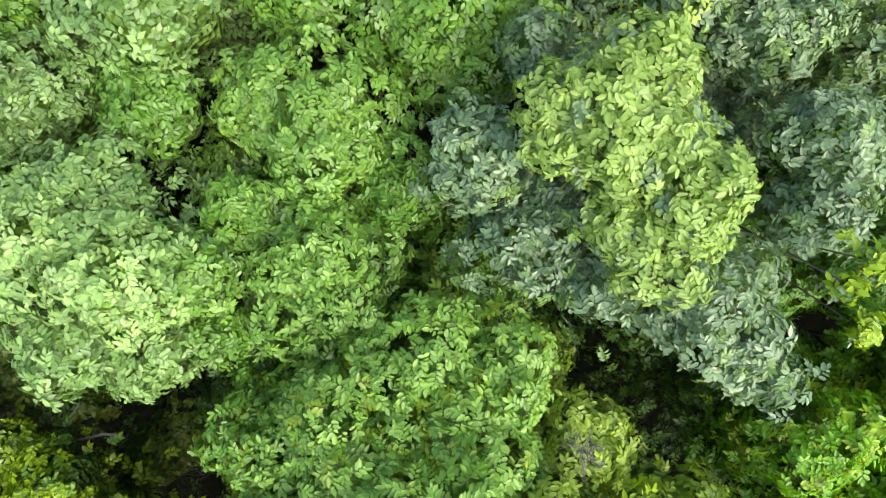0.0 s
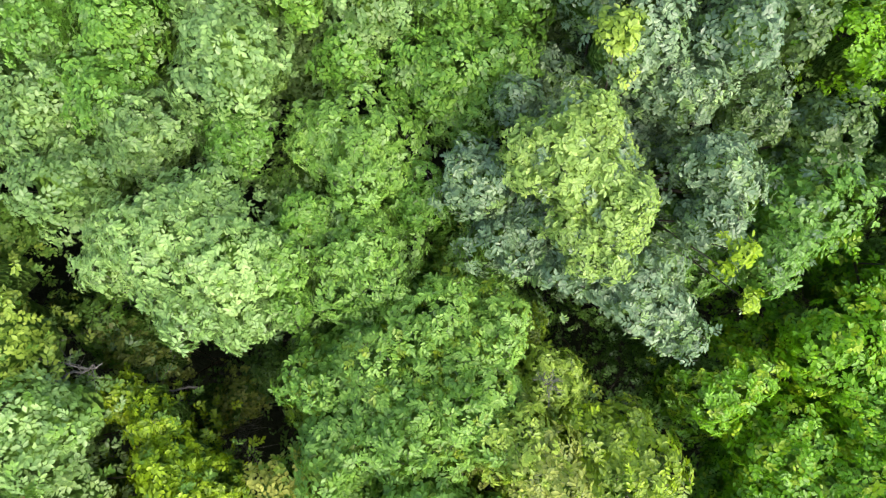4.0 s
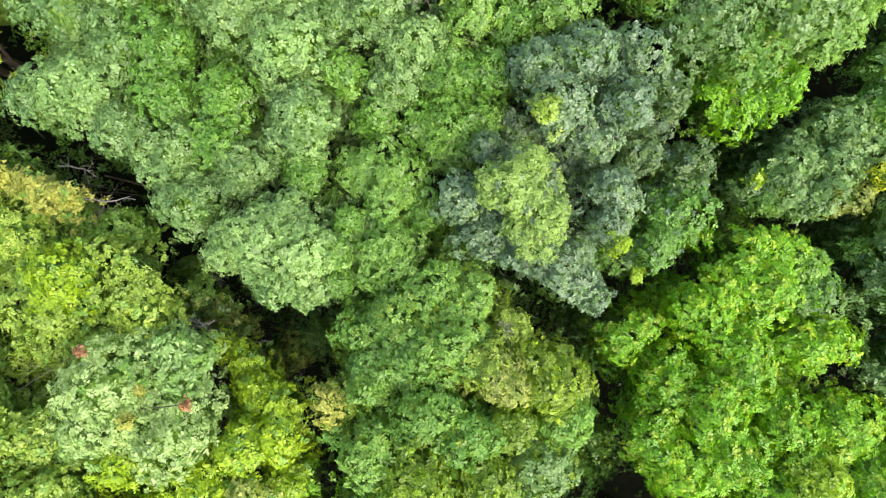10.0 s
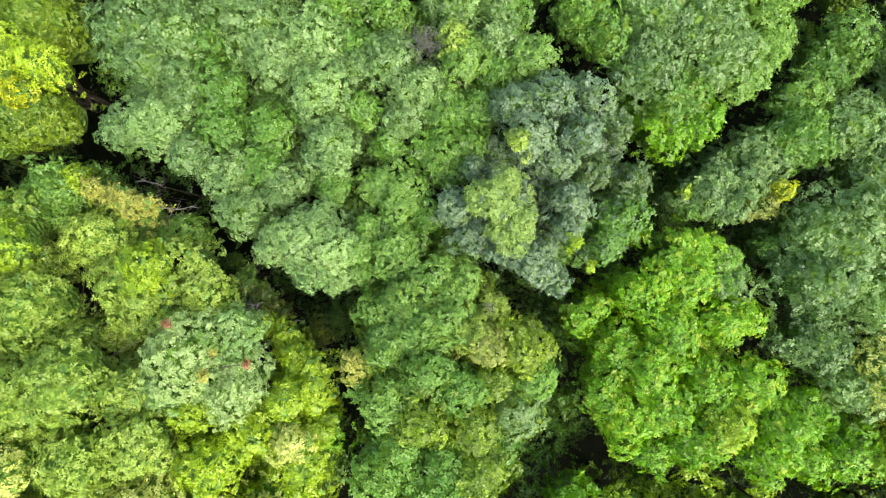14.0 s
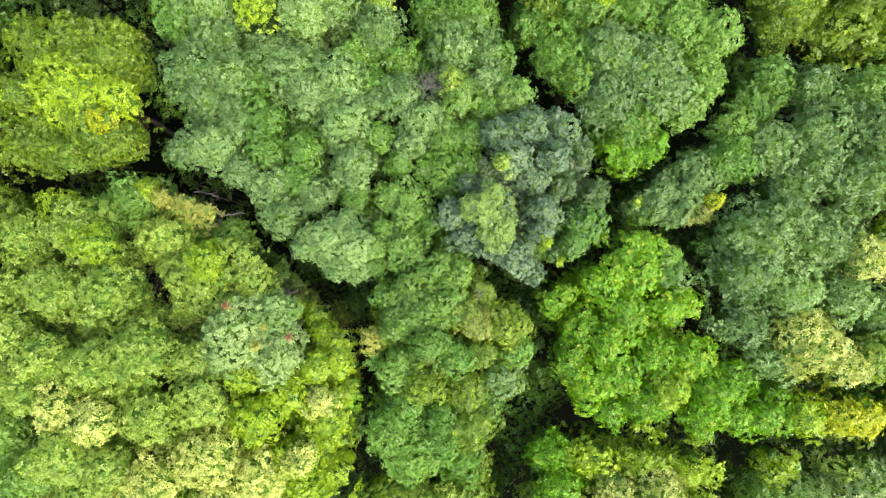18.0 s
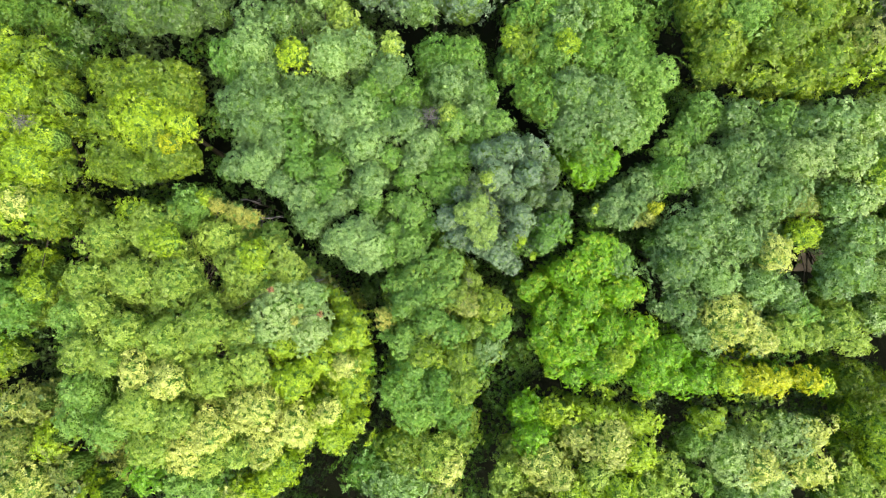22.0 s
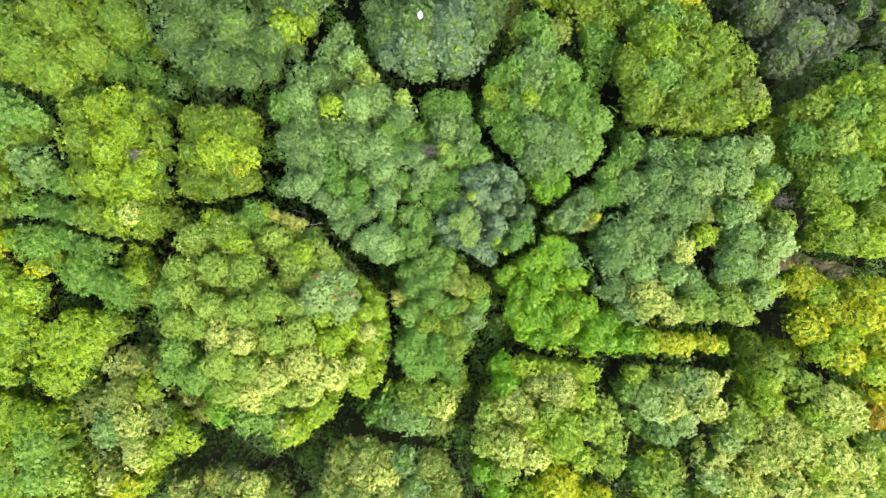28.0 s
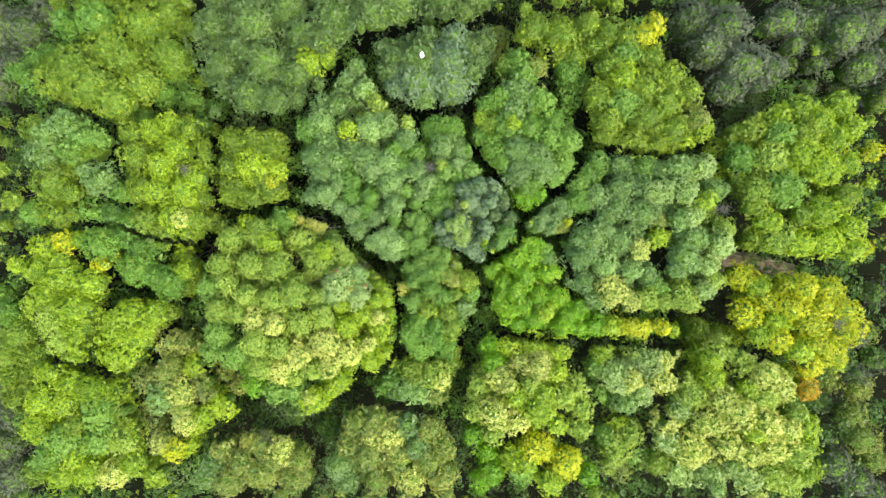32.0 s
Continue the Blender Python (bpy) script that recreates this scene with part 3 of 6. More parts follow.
clumps(t, [
    (-1.12, 2.19, 9.10, 0.46, 'mid'), (0.19, 1.67, 8.90, 0.47, 'mid'), (1.06, 3.68, 9.20, 0.50, 'mid'), (0.55, 5.81, 8.00, 0.72, 'mid'),
    (-0.40, 5.12, 8.10, 0.72, 'mid'), (0.42, 4.58, 8.50, 0.72), (1.49, 4.55, 8.30, 0.72), (-1.10, 4.41, 8.10, 0.72, 'mid'),
    (0.11, 3.58, 8.40, 0.72), (-0.97, 3.33, 8.30, 0.72), (-0.15, 2.50, 7.90, 0.72), (1.25, 3.44, 8.30, 0.72),
], tuft=0.36)
t = tree('blue_green_tree', 'tall tree with blue-green leaves and one pale lime dome', 'blue', 1.89, 0.85, trunk=0.2)
clumps(t, [
    (1.53, 2.90, 9.70, 0.58), (2.24, 3.08, 9.80, 0.62), (3.11, 3.24, 9.60, 0.63), (3.70, 2.60, 9.40, 0.53, 'dusk'),
    (2.88, 2.28, 9.70, 0.60), (1.82, 2.24, 9.80, 0.60), (1.48, 2.08, 10.10, 0.24, 'pale'), (2.40, 1.77, 9.50, 0.53),
    (1.10, 0.88, 10.35, 0.55, 'cream'), (1.47, 0.59, 10.25, 0.44, 'cream'), (0.75, 0.98, 10.15, 0.40, 'cream'), (1.22, 1.28, 10.15, 0.40, 'cream'),
    (1.40, 0.20, 10.00, 0.40, 'cream'), (1.08, 0.31, 10.00, 0.30, 'cream'), (0.28, 0.82, 9.60, 0.47), (0.60, 0.30, 9.50, 0.53),
    (1.13, -0.12, 9.50, 0.47), (1.83, -0.31, 9.70, 0.60),
], tuft=0.36)
clumps(t, [
    (2.32, -0.75, 9.30, 0.43), (2.64, 0.92, 9.80, 0.49), (2.56, 0.39, 9.70, 0.41), (3.66, 0.63, 9.50, 0.76, 'mid'),
    (3.94, 1.37, 9.30, 0.54, 'dusk'), (3.43, 0.08, 9.20, 0.50, 'mid'), (2.59, 0.10, 10.00, 0.13, 'lime'), (3.04, -0.41, 9.20, 0.12, 'lime'),
    (2.46, -0.05, 9.90, 0.09, 'lime'), (3.21, 1.58, 9.30, 0.49, 'dusk'), (0.66, 1.60, 9.40, 0.32), (2.61, 2.75, 8.40, 0.72),
    (1.31, 1.89, 8.70, 0.72), (3.53, 2.30, 8.30, 0.72), (2.17, 1.43, 8.70, 0.72), (3.15, 1.18, 8.20, 0.72),
    (1.71, 0.07, 8.30, 0.72), (0.88, 0.71, 8.60, 0.72),
], tuft=0.36)
clumps(t, [
    (2.75, 0.16, 8.50, 0.72, 'mid'),
], tuft=0.36)
t = tree('broadleaf_tree', 'dark green oval tree with yellowing tufts in its crown', 'fern', -0.02, -2.78, trunk=0.2)
clumps(t, [
    (-1.37, -4.85, 9.60, 0.91, 'mid'), (-0.80, -5.60, 9.40, 0.91, 'mid'), (0.45, -5.64, 9.20, 0.81, 'mid'), (0.78, -4.53, 9.80, 0.85),
    (-0.08, -4.98, 9.70, 0.80, 'mid'), (-0.03, -0.84, 9.70, 0.72, 'fresh'), (-0.89, -1.18, 9.40, 0.73, 'fresh'), (-1.46, -1.32, 9.10, 0.52, 'mid'),
    (0.41, -0.75, 9.60, 0.46, 'fresh'), (-0.44, -1.64, 9.90, 0.70, 'fresh'), (0.27, -1.54, 9.90, 0.64, 'fresh'), (1.04, -1.28, 9.50, 0.49, 'pale'),
    (-1.19, -2.08, 9.60, 0.70, 'fresh'), (0.87, -1.99, 10.10, 0.48, 'olive'), (0.65, -1.73, 10.00, 0.44, 'pale'), (0.98, -2.66, 9.90, 0.45),
    (1.59, -1.95, 9.90, 0.70), (1.86, -2.74, 9.60, 0.60, 'mid'),
], tuft=0.36)
clumps(t, [
    (1.53, -3.36, 9.60, 0.72, 'sage'), (-0.24, -2.51, 10.10, 0.71, 'fresh'), (0.37, -2.84, 10.00, 0.64, 'mid'), (-1.07, -3.09, 9.80, 0.73, 'fresh'),
    (-0.44, -3.51, 10.10, 0.63), (0.58, -3.71, 9.80, 0.69), (-0.88, -4.20, 9.60, 0.70, 'mid'), (-0.04, -4.37, 9.70, 0.64, 'mid'),
    (1.02, -4.17, 9.40, 0.61, 'mid'), (-1.77, -2.85, 9.10, 0.45, 'mid'), (-1.85, -2.44, 9.40, 0.43, 'tan'), (0.93, -1.17, 9.60, 0.14, 'bare'),
    (-1.09, -5.23, 8.40, 0.72, 'mid'), (-0.30, -4.69, 8.60, 0.72, 'mid'), (-1.22, -3.97, 8.60, 0.72, 'mid'), (0.61, -5.08, 8.20, 0.72, 'mid'),
    (0.88, -3.60, 8.80, 0.72), (-0.46, -1.01, 8.40, 0.72, 'fresh'),
], tuft=0.36)
clumps(t, [
    (0.50, -1.06, 8.50, 0.72), (-0.26, -2.01, 8.40, 0.72, 'fresh'), (-1.37, -1.81, 8.40, 0.72), (1.07, -2.14, 8.60, 0.72),
    (-0.81, -2.80, 8.60, 0.72, 'fresh'),
], tuft=0.36)
t = tree('broadleaf_tree', 'vivid bright green tree with a long low arm', 'bright', 6.90, -3.03, trunk=0.18)
clumps(t, [
    (7.26, -3.81, 9.00, 0.76), (7.91, -4.63, 9.00, 0.71), (8.88, -4.49, 9.00, 0.74), (9.70, -4.54, 9.20, 0.70, 'lime'),
    (10.46, -4.44, 9.30, 0.67, 'yellow'), (11.35, -4.61, 9.10, 0.71, 'yellow'), (12.46, -4.58, 8.90, 0.60, 'yellow'), (13.17, -4.83, 8.60, 0.44, 'lime'),
    (2.99, -1.34, 9.00, 0.62), (4.71, -0.03, 9.30, 0.83), (4.22, -0.88, 9.40, 0.78), (5.17, -0.67, 9.40, 0.74),
    (5.98, -0.56, 9.10, 0.61, 'mid'), (6.04, -1.55, 9.20, 0.71), (4.81, -1.71, 9.50, 0.77), (3.75, -2.19, 9.20, 0.74),
    (4.39, -2.56, 9.50, 0.77), (3.42, -3.05, 9.20, 0.71),
], tuft=0.36)
clumps(t, [
    (3.01, -3.35, 8.90, 0.52), (3.89, -3.64, 9.40, 0.78), (4.62, -3.40, 9.50, 0.72), (5.58, -2.84, 9.20, 0.67),
    (5.29, -4.07, 9.40, 0.70), (5.91, -3.69, 9.60, 0.65, 'lime'), (6.66, -3.06, 9.20, 0.74), (7.20, -3.82, 9.20, 0.74),
    (6.89, -4.47, 9.20, 0.67), (7.89, -3.56, 9.00, 0.68), (4.57, -4.43, 9.00, 0.57), (4.96, 0.12, 9.20, 0.51),
    (5.43, 0.01, 9.20, 0.55), (5.88, -0.36, 9.10, 0.51, 'fresh'), (6.12, -0.75, 9.10, 0.47, 'sage'), (6.50, -1.46, 9.00, 0.45),
    (7.58, -4.22, 8.00, 0.72), (6.42, -3.33, 8.00, 0.72),
], tuft=0.36)
clumps(t, [
    (8.80, -4.05, 8.00, 0.72), (10.91, -4.53, 8.10, 0.72, 'lime'), (11.90, -4.60, 7.90, 0.72), (3.85, -0.69, 8.00, 0.72),
    (3.37, -1.77, 8.00, 0.72), (5.34, -0.29, 8.10, 0.72), (4.99, -1.19, 8.40, 0.72), (6.01, -1.05, 8.10, 0.72),
    (5.81, -2.19, 8.20, 0.72), (4.60, -2.14, 8.50, 0.72), (3.82, -2.92, 8.20, 0.72), (5.15, -3.12, 8.50, 0.72),
    (4.23, -4.04, 8.00, 0.72), (6.09, -4.27, 8.20, 0.72),
], tuft=0.36)
t = tree('broadleaf_tree', 'heart-shaped green tree hemmed by dark gaps', 'mid', 4.69, 5.93, trunk=0.22)
clumps(t, [
    (3.46, 7.89, 9.30, 0.86), (4.49, 8.24, 9.60, 1.07, 'sage'), (5.66, 7.85, 9.50, 0.91, 'fresh'), (4.42, 10.07, 9.00, 0.93),
    (3.72, 9.96, 8.70, 0.66, 'fern'), (5.51, 9.81, 9.00, 0.71, 'olive'), (3.76, 6.41, 9.70, 0.96, 'fresh'), (4.02, 6.46, 9.90, 0.42, 'lime'),
    (5.07, 6.38, 9.60, 0.91), (4.45, 5.04, 9.90, 1.01, 'sage'), (5.31, 4.76, 9.90, 0.90, 'sage'), (6.08, 5.81, 9.60, 0.80, 'fresh'),
    (7.17, 5.63, 9.50, 0.97, 'fresh'), (6.95, 4.44, 9.20, 0.87, 'fresh'), (5.88, 4.09, 9.60, 0.86, 'sage'), (3.13, 5.20, 9.40, 0.91),
    (2.79, 6.58, 9.30, 0.76, 'fern'), (2.65, 7.56, 9.20, 0.70),
], tuft=0.36)
clumps(t, [
    (4.37, 3.89, 9.50, 0.91, 'sage'), (5.14, 3.21, 9.20, 0.81), (4.75, 2.41, 8.90, 0.66, 'bright'), (5.67, 2.71, 8.90, 0.66, 'bright'),
    (6.64, 3.64, 9.00, 0.65, 'fresh'), (3.52, 4.55, 9.30, 0.70), (2.27, 6.87, 9.30, 0.38, 'lime'), (4.82, 9.20, 9.30, 0.76, 'fresh'),
    (6.32, 6.93, 9.10, 0.76), (4.20, 7.24, 9.60, 0.80, 'sage'), (2.38, 5.91, 9.00, 0.60), (3.97, 8.07, 8.30, 0.72),
    (3.61, 7.15, 8.30, 0.72), (5.07, 8.04, 8.50, 0.72, 'fresh'), (4.45, 9.16, 8.00, 0.72), (5.36, 7.11, 8.50, 0.72, 'fresh'),
    (4.41, 6.40, 8.60, 0.72), (3.45, 5.81, 8.40, 0.72),
], tuft=0.36)
clumps(t, [
    (5.19, 5.57, 8.60, 0.72), (4.41, 4.46, 8.50, 0.72, 'sage'), (6.24, 5.19, 8.50, 0.72, 'fresh'), (5.49, 3.73, 7.90, 0.72, 'bright'),
    (6.20, 6.37, 8.10, 0.72), (6.42, 4.26, 8.20, 0.72, 'fresh'), (4.56, 3.15, 7.90, 0.72, 'bright'), (2.32, 6.39, 8.00, 0.72),
], tuft=0.36)
# sunlit lower right side painted in with lime and frost leaf kinds
t = tree('broad_crowned_tree', 'largest tree with a great round billowing crown', 'fresh', -9.60, -3.40, trunk=0.32)
clumps(t, [
    (-11.23, 0.16, 9.30, 0.92, 'pale'), (-9.52, 0.45, 9.70, 1.01, 'pale'), (-8.92, 0.07, 10.00, 0.63, 'lime'), (-8.57, 1.34, 9.00, 0.82),
    (-10.39, 1.11, 8.80, 0.66, 'lime'), (-7.33, 0.17, 9.30, 0.86, 'pale'), (-6.44, -0.89, 9.70, 1.07, 'pale'), (-6.00, -0.49, 9.90, 0.64, 'lime'),
    (-5.23, -0.26, 9.40, 0.70, 'pale'), (-4.93, -1.01, 9.50, 0.70, 'pale'), (-5.66, -1.52, 9.60, 0.64, 'pale'), (-8.55, -1.25, 10.10, 0.95, 'pale'),
    (-9.99, -1.12, 10.00, 0.90, 'pale'), (-11.77, -1.20, 9.40, 0.86, 'pale'), (-12.50, -2.47, 9.00, 0.82), (-11.17, -2.19, 9.70, 0.69, 'pale'),
    (-7.50, -2.61, 10.70, 0.93, 'pale'), (-8.71, -3.05, 10.50, 0.93, 'pale'),
], tuft=0.36)
clumps(t, [
    (-6.46, -2.95, 10.00, 0.69, 'pale'), (-10.06, -2.80, 10.20, 0.79, 'pale'), (-11.88, -3.58, 9.50, 0.91, 'pale'), (-10.55, -3.72, 10.00, 0.74, 'pale'),
    (-9.61, -4.05, 10.30, 0.73, 'frost'), (-8.52, -4.33, 10.70, 0.72, 'frost'), (-7.14, -4.14, 10.70, 0.77, 'pale'), (-6.09, -3.89, 10.40, 0.78, 'pale'),
    (-11.95, -5.00, 9.30, 0.92), (-9.58, -5.24, 10.40, 0.99, 'pale'), (-12.54, -6.06, 8.90, 0.71), (-11.01, -6.09, 9.50, 0.86),
    (-8.32, -5.52, 10.40, 0.73, 'pale'), (-7.37, -5.93, 10.30, 0.89, 'frost'), (-5.95, -5.29, 10.40, 0.94, 'frost'), (-4.81, -5.93, 10.00, 0.84, 'frost'),
    (-5.72, -6.54, 9.80, 0.80, 'frost'), (-5.30, -7.57, 9.30, 0.76, 'lime'),
], tuft=0.36)
clumps(t, [
    (-3.82, -5.68, 9.50, 0.97, 'lime'), (-3.62, -5.45, 9.80, 0.53, 'frost'), (-2.81, -6.14, 8.90, 0.77, 'lime'), (-3.04, -4.61, 9.30, 0.86, 'lime'),
    (-2.85, -2.87, 9.20, 0.81, 'lime'), (-2.38, -4.03, 8.80, 0.60, 'bright'), (-4.76, -4.45, 10.00, 0.79, 'lime'), (-3.96, -3.85, 9.60, 0.70, 'lime'),
    (-5.13, -2.22, 10.30, 1.10, 'mint'), (-4.25, -2.73, 10.20, 0.84, 'mint'), (-5.63, -2.87, 9.90, 0.64, 'silver'), (-4.21, -1.73, 9.90, 0.69, 'silver'),
    (-9.55, -6.64, 9.60, 0.96, 'pale'), (-8.43, -6.95, 9.50, 0.86, 'frost'), (-10.11, -7.91, 8.90, 0.82, 'bright'), (-8.88, -8.14, 8.90, 0.82),
    (-6.68, -6.81, 9.60, 0.75, 'pale'), (-6.76, -8.65, 9.20, 0.92, 'lime'),
], tuft=0.36)
clumps(t, [
    (-6.87, -8.42, 9.40, 0.43, 'frost'), (-7.74, -8.23, 9.00, 0.76), (-5.95, -8.14, 8.90, 0.71, 'lime'), (-7.76, -7.28, 9.30, 0.76, 'pale'),
    (-3.57, -6.43, 9.20, 0.70, 'lime'), (-5.09, -3.26, 9.70, 0.64, 'lime'), (-7.41, 1.37, 9.00, 0.46, 'tan'), (-6.49, 1.02, 9.20, 0.51, 'tan'),
    (-6.10, 1.33, 9.40, 0.32, 'bare'), (-7.89, 1.56, 8.80, 0.38, 'lime'), (-4.44, -2.35, 10.45, 0.13, 'tan'), (-4.26, -1.93, 10.40, 0.08, 'tan'),
    (-3.74, -2.19, 10.15, 0.07, 'rust'), (-5.26, -1.43, 10.10, 0.06, 'rust'), (-3.98, -1.68, 8.40, 0.35, 'lime'), (-3.76, -1.77, 8.20, 0.35, 'lime'),
    (-3.41, -1.95, 8.70, 0.45, 'lime'), (-3.08, -2.41, 9.10, 0.52, 'lime'),
], tuft=0.36)
clumps(t, [
    (-2.76, -2.96, 9.50, 0.51, 'lime'), (-3.28, -3.12, 9.70, 0.50, 'lime'), (-2.59, -3.80, 9.20, 0.45, 'lime'), (-3.13, -3.95, 9.70, 0.50, 'frost'),
    (-6.75, 1.20, 9.20, 0.41, 'tan'), (-6.19, 0.98, 9.20, 0.35, 'tan'), (-7.16, 1.43, 9.10, 0.37, 'lime'), (-10.38, 0.30, 8.30, 0.72, 'pale'),
    (-11.50, -0.52, 8.30, 0.72, 'pale'), (-9.05, 0.89, 8.00, 0.72), (-9.04, -0.40, 8.70, 0.72, 'pale'), (-8.13, 0.12, 8.30, 0.72, 'pale'),
    (-7.99, 1.35, 8.00, 0.72), (-6.89, -0.36, 8.30, 0.72, 'pale'), (-6.91, 0.59, 8.20, 0.72), (-5.68, -0.95, 8.50, 0.72, 'pale'),
    (-6.97, -1.75, 8.70, 0.72, 'pale'), (-5.86, 0.38, 8.20, 0.72),
], tuft=0.36)
clumps(t, [
    (-4.61, -0.97, 7.40, 0.72), (-6.06, -2.24, 8.60, 0.72, 'pale'), (-8.02, -1.93, 9.10, 0.72, 'pale'), (-9.31, -2.03, 9.10, 0.72, 'pale'),
    (-10.58, -1.65, 8.70, 0.72, 'pale'), (-12.14, -1.84, 8.00, 0.72), (-12.19, -3.03, 8.00, 0.72), (-10.86, -2.96, 8.70, 0.72, 'pale'),
    (-6.98, -2.78, 9.00, 0.72, 'pale'), (-8.01, -3.47, 9.70, 0.72, 'pale'), (-9.63, -3.39, 9.00, 0.72, 'pale'), (-6.27, -3.42, 9.00, 0.72, 'pale'),
    (-11.91, -4.29, 8.30, 0.72), (-10.07, -4.48, 9.00, 0.72, 'pale'), (-9.06, -4.19, 9.30, 0.72, 'pale'), (-8.42, -4.93, 9.40, 0.72, 'pale'),
    (-7.25, -5.03, 9.30, 0.72, 'pale'), (-6.02, -4.59, 9.40, 0.72, 'pale'),
], tuft=0.36)
clumps(t, [
    (-5.03, -3.87, 8.60, 0.72, 'lime'), (-12.25, -5.53, 7.90, 0.72), (-10.30, -5.67, 8.50, 0.72), (-9.00, -6.10, 8.50, 0.72, 'pale'),
    (-10.56, -7.00, 7.90, 0.72, 'bright'), (-8.04, -6.40, 8.30, 0.72, 'pale'), (-6.55, -6.24, 8.80, 0.72, 'pale'), (-5.38, -5.61, 9.00, 0.72, 'pale'),
    (-5.05, -6.75, 8.30, 0.72, 'lime'), (-4.32, -5.80, 8.50, 0.72, 'lime'), (-6.30, -7.48, 8.40, 0.72), (-3.32, -5.91, 7.90, 0.72, 'lime'),
    (-3.89, -4.76, 8.50, 0.72, 'lime'), (-2.60, -5.08, 7.80, 0.72), (-2.95, -3.74, 8.20, 0.72, 'lime'), (-3.55, -2.80, 8.20, 0.72, 'lime'),
    (-4.55, -3.03, 8.60, 0.72, 'lime'), (-4.67, -1.98, 8.90, 0.72, 'silver'),
], tuft=0.36)
clumps(t, [
    (-9.21, -7.39, 7.90, 0.72), (-7.65, -7.68, 8.40, 0.72),
], tuft=0.36)
t = tree('square_crowned_tree', 'boxy square-crowned bright green tree', 'fern', -10.01, 4.05, trunk=0.16)
clumps(t, [
    (-11.18, 5.47, 8.59, 1.13), (-9.41, 5.31, 8.89, 1.29), (-11.22, 3.08, 8.74, 1.16), (-9.30, 3.06, 9.04, 1.09),
    (-10.08, 4.17, 9.31, 1.27, 'lime'), (-8.80, 4.03, 9.00, 0.66, 'lime'), (-11.61, 4.20, 8.86, 0.77), (-10.32, 2.57, 8.83, 0.86),
    (-10.21, 5.69, 8.69, 0.85), (-11.56, 5.91, 8.38, 0.77), (-9.11, 5.85, 8.45, 0.70), (-11.60, 2.70, 8.62, 0.70),
    (-8.97, 2.76, 8.72, 0.72), (-9.02, 3.33, 9.12, 0.45, 'yellow'), (-9.00, 3.09, 8.54, 0.80),
], tuft=0.36)
t = tree('broadleaf_tree', 'large spreading tree of silvery sage clumps', 'sage', 9.71, -0.86, trunk=0.26)
clumps(t, [
    (11.29, 1.80, 9.60, 1.07), (9.99, 2.05, 9.30, 0.76), (8.35, 0.21, 9.80, 1.22), (7.53, -0.81, 9.30, 0.81),
    (10.05, 0.21, 9.60, 0.96), (11.02, -0.30, 9.80, 0.74, 'frost'), (9.13, -1.09, 9.60, 0.91, 'silver'), (12.17, 0.37, 9.20, 0.70, 'lime'),
    (8.14, -1.98, 9.20, 0.87), (8.99, -3.01, 9.10, 0.87, 'silver'), (9.60, -2.51, 9.80, 0.96, 'frost'), (10.62, -3.05, 9.50, 0.75, 'frost'),
    (11.48, -2.98, 9.30, 0.81, 'pale'), (10.61, -1.37, 9.50, 0.75, 'silver'), (11.65, -1.68, 9.20, 0.76), (12.21, -2.34, 8.90, 0.66, 'mid'),
    (7.63, -2.00, 8.90, 0.66), (7.95, -0.65, 9.70, 0.85),
], tuft=0.36)
clumps(t, [
    (8.95, 0.78, 9.70, 0.75), (12.17, 1.39, 9.20, 0.60, 'olive'), (7.20, -0.01, 8.50, 0.39, 'mid'), (7.35, -0.70, 8.50, 0.34),
    (10.64, 1.93, 8.30, 0.72), (11.16, 0.75, 8.60, 0.72), (11.73, 1.60, 8.20, 0.72), (10.02, 1.13, 8.30, 0.72),
    (9.20, 0.21, 8.60, 0.72), (7.78, 0.10, 7.50, 0.72), (8.33, -0.95, 8.30, 0.72), (10.54, -0.04, 8.60, 0.72),
    (11.34, -0.99, 8.20, 0.72), (9.06, -2.05, 8.10, 0.72, 'silver'), (9.87, -1.23, 8.50, 0.72, 'silver'), (9.81, -3.03, 8.10, 0.72, 'silver'),
    (10.63, -2.09, 8.20, 0.72), (11.56, -2.33, 8.20, 0.72),
], tuft=0.36)
t = tree('broadleaf_tree', 'sage green arm of trees beside a narrow dark gap', 'sage', 8.72, 2.66)
clumps(t, [
    (5.92, 1.38, 9.00, 0.82), (5.23, 1.19, 8.70, 0.55), (6.94, 1.97, 9.00, 0.76), (6.92, 1.04, 8.70, 0.55, 'olive'),
    (7.77, 2.40, 9.20, 0.87, 'mid'), (7.82, 3.35, 9.00, 0.76, 'fresh'), (8.85, 2.55, 9.20, 0.87), (9.36, 1.77, 9.00, 0.76),
    (8.93, 4.49, 8.90, 0.93, 'fresh'), (8.43, 3.92, 8.70, 0.66, 'mid'), (10.20, 4.34, 8.90, 0.82), (11.53, 4.20, 8.90, 0.87, 'fresh'),
    (10.22, 2.92, 9.30, 1.08), (12.38, 4.04, 9.00, 0.87), (11.32, 3.24, 9.10, 0.71), (5.62, 1.04, 8.90, 0.53),
    (6.23, 0.90, 8.90, 0.50), (5.43, 0.84, 8.70, 0.34, 'fresh'),
], tuft=0.36)
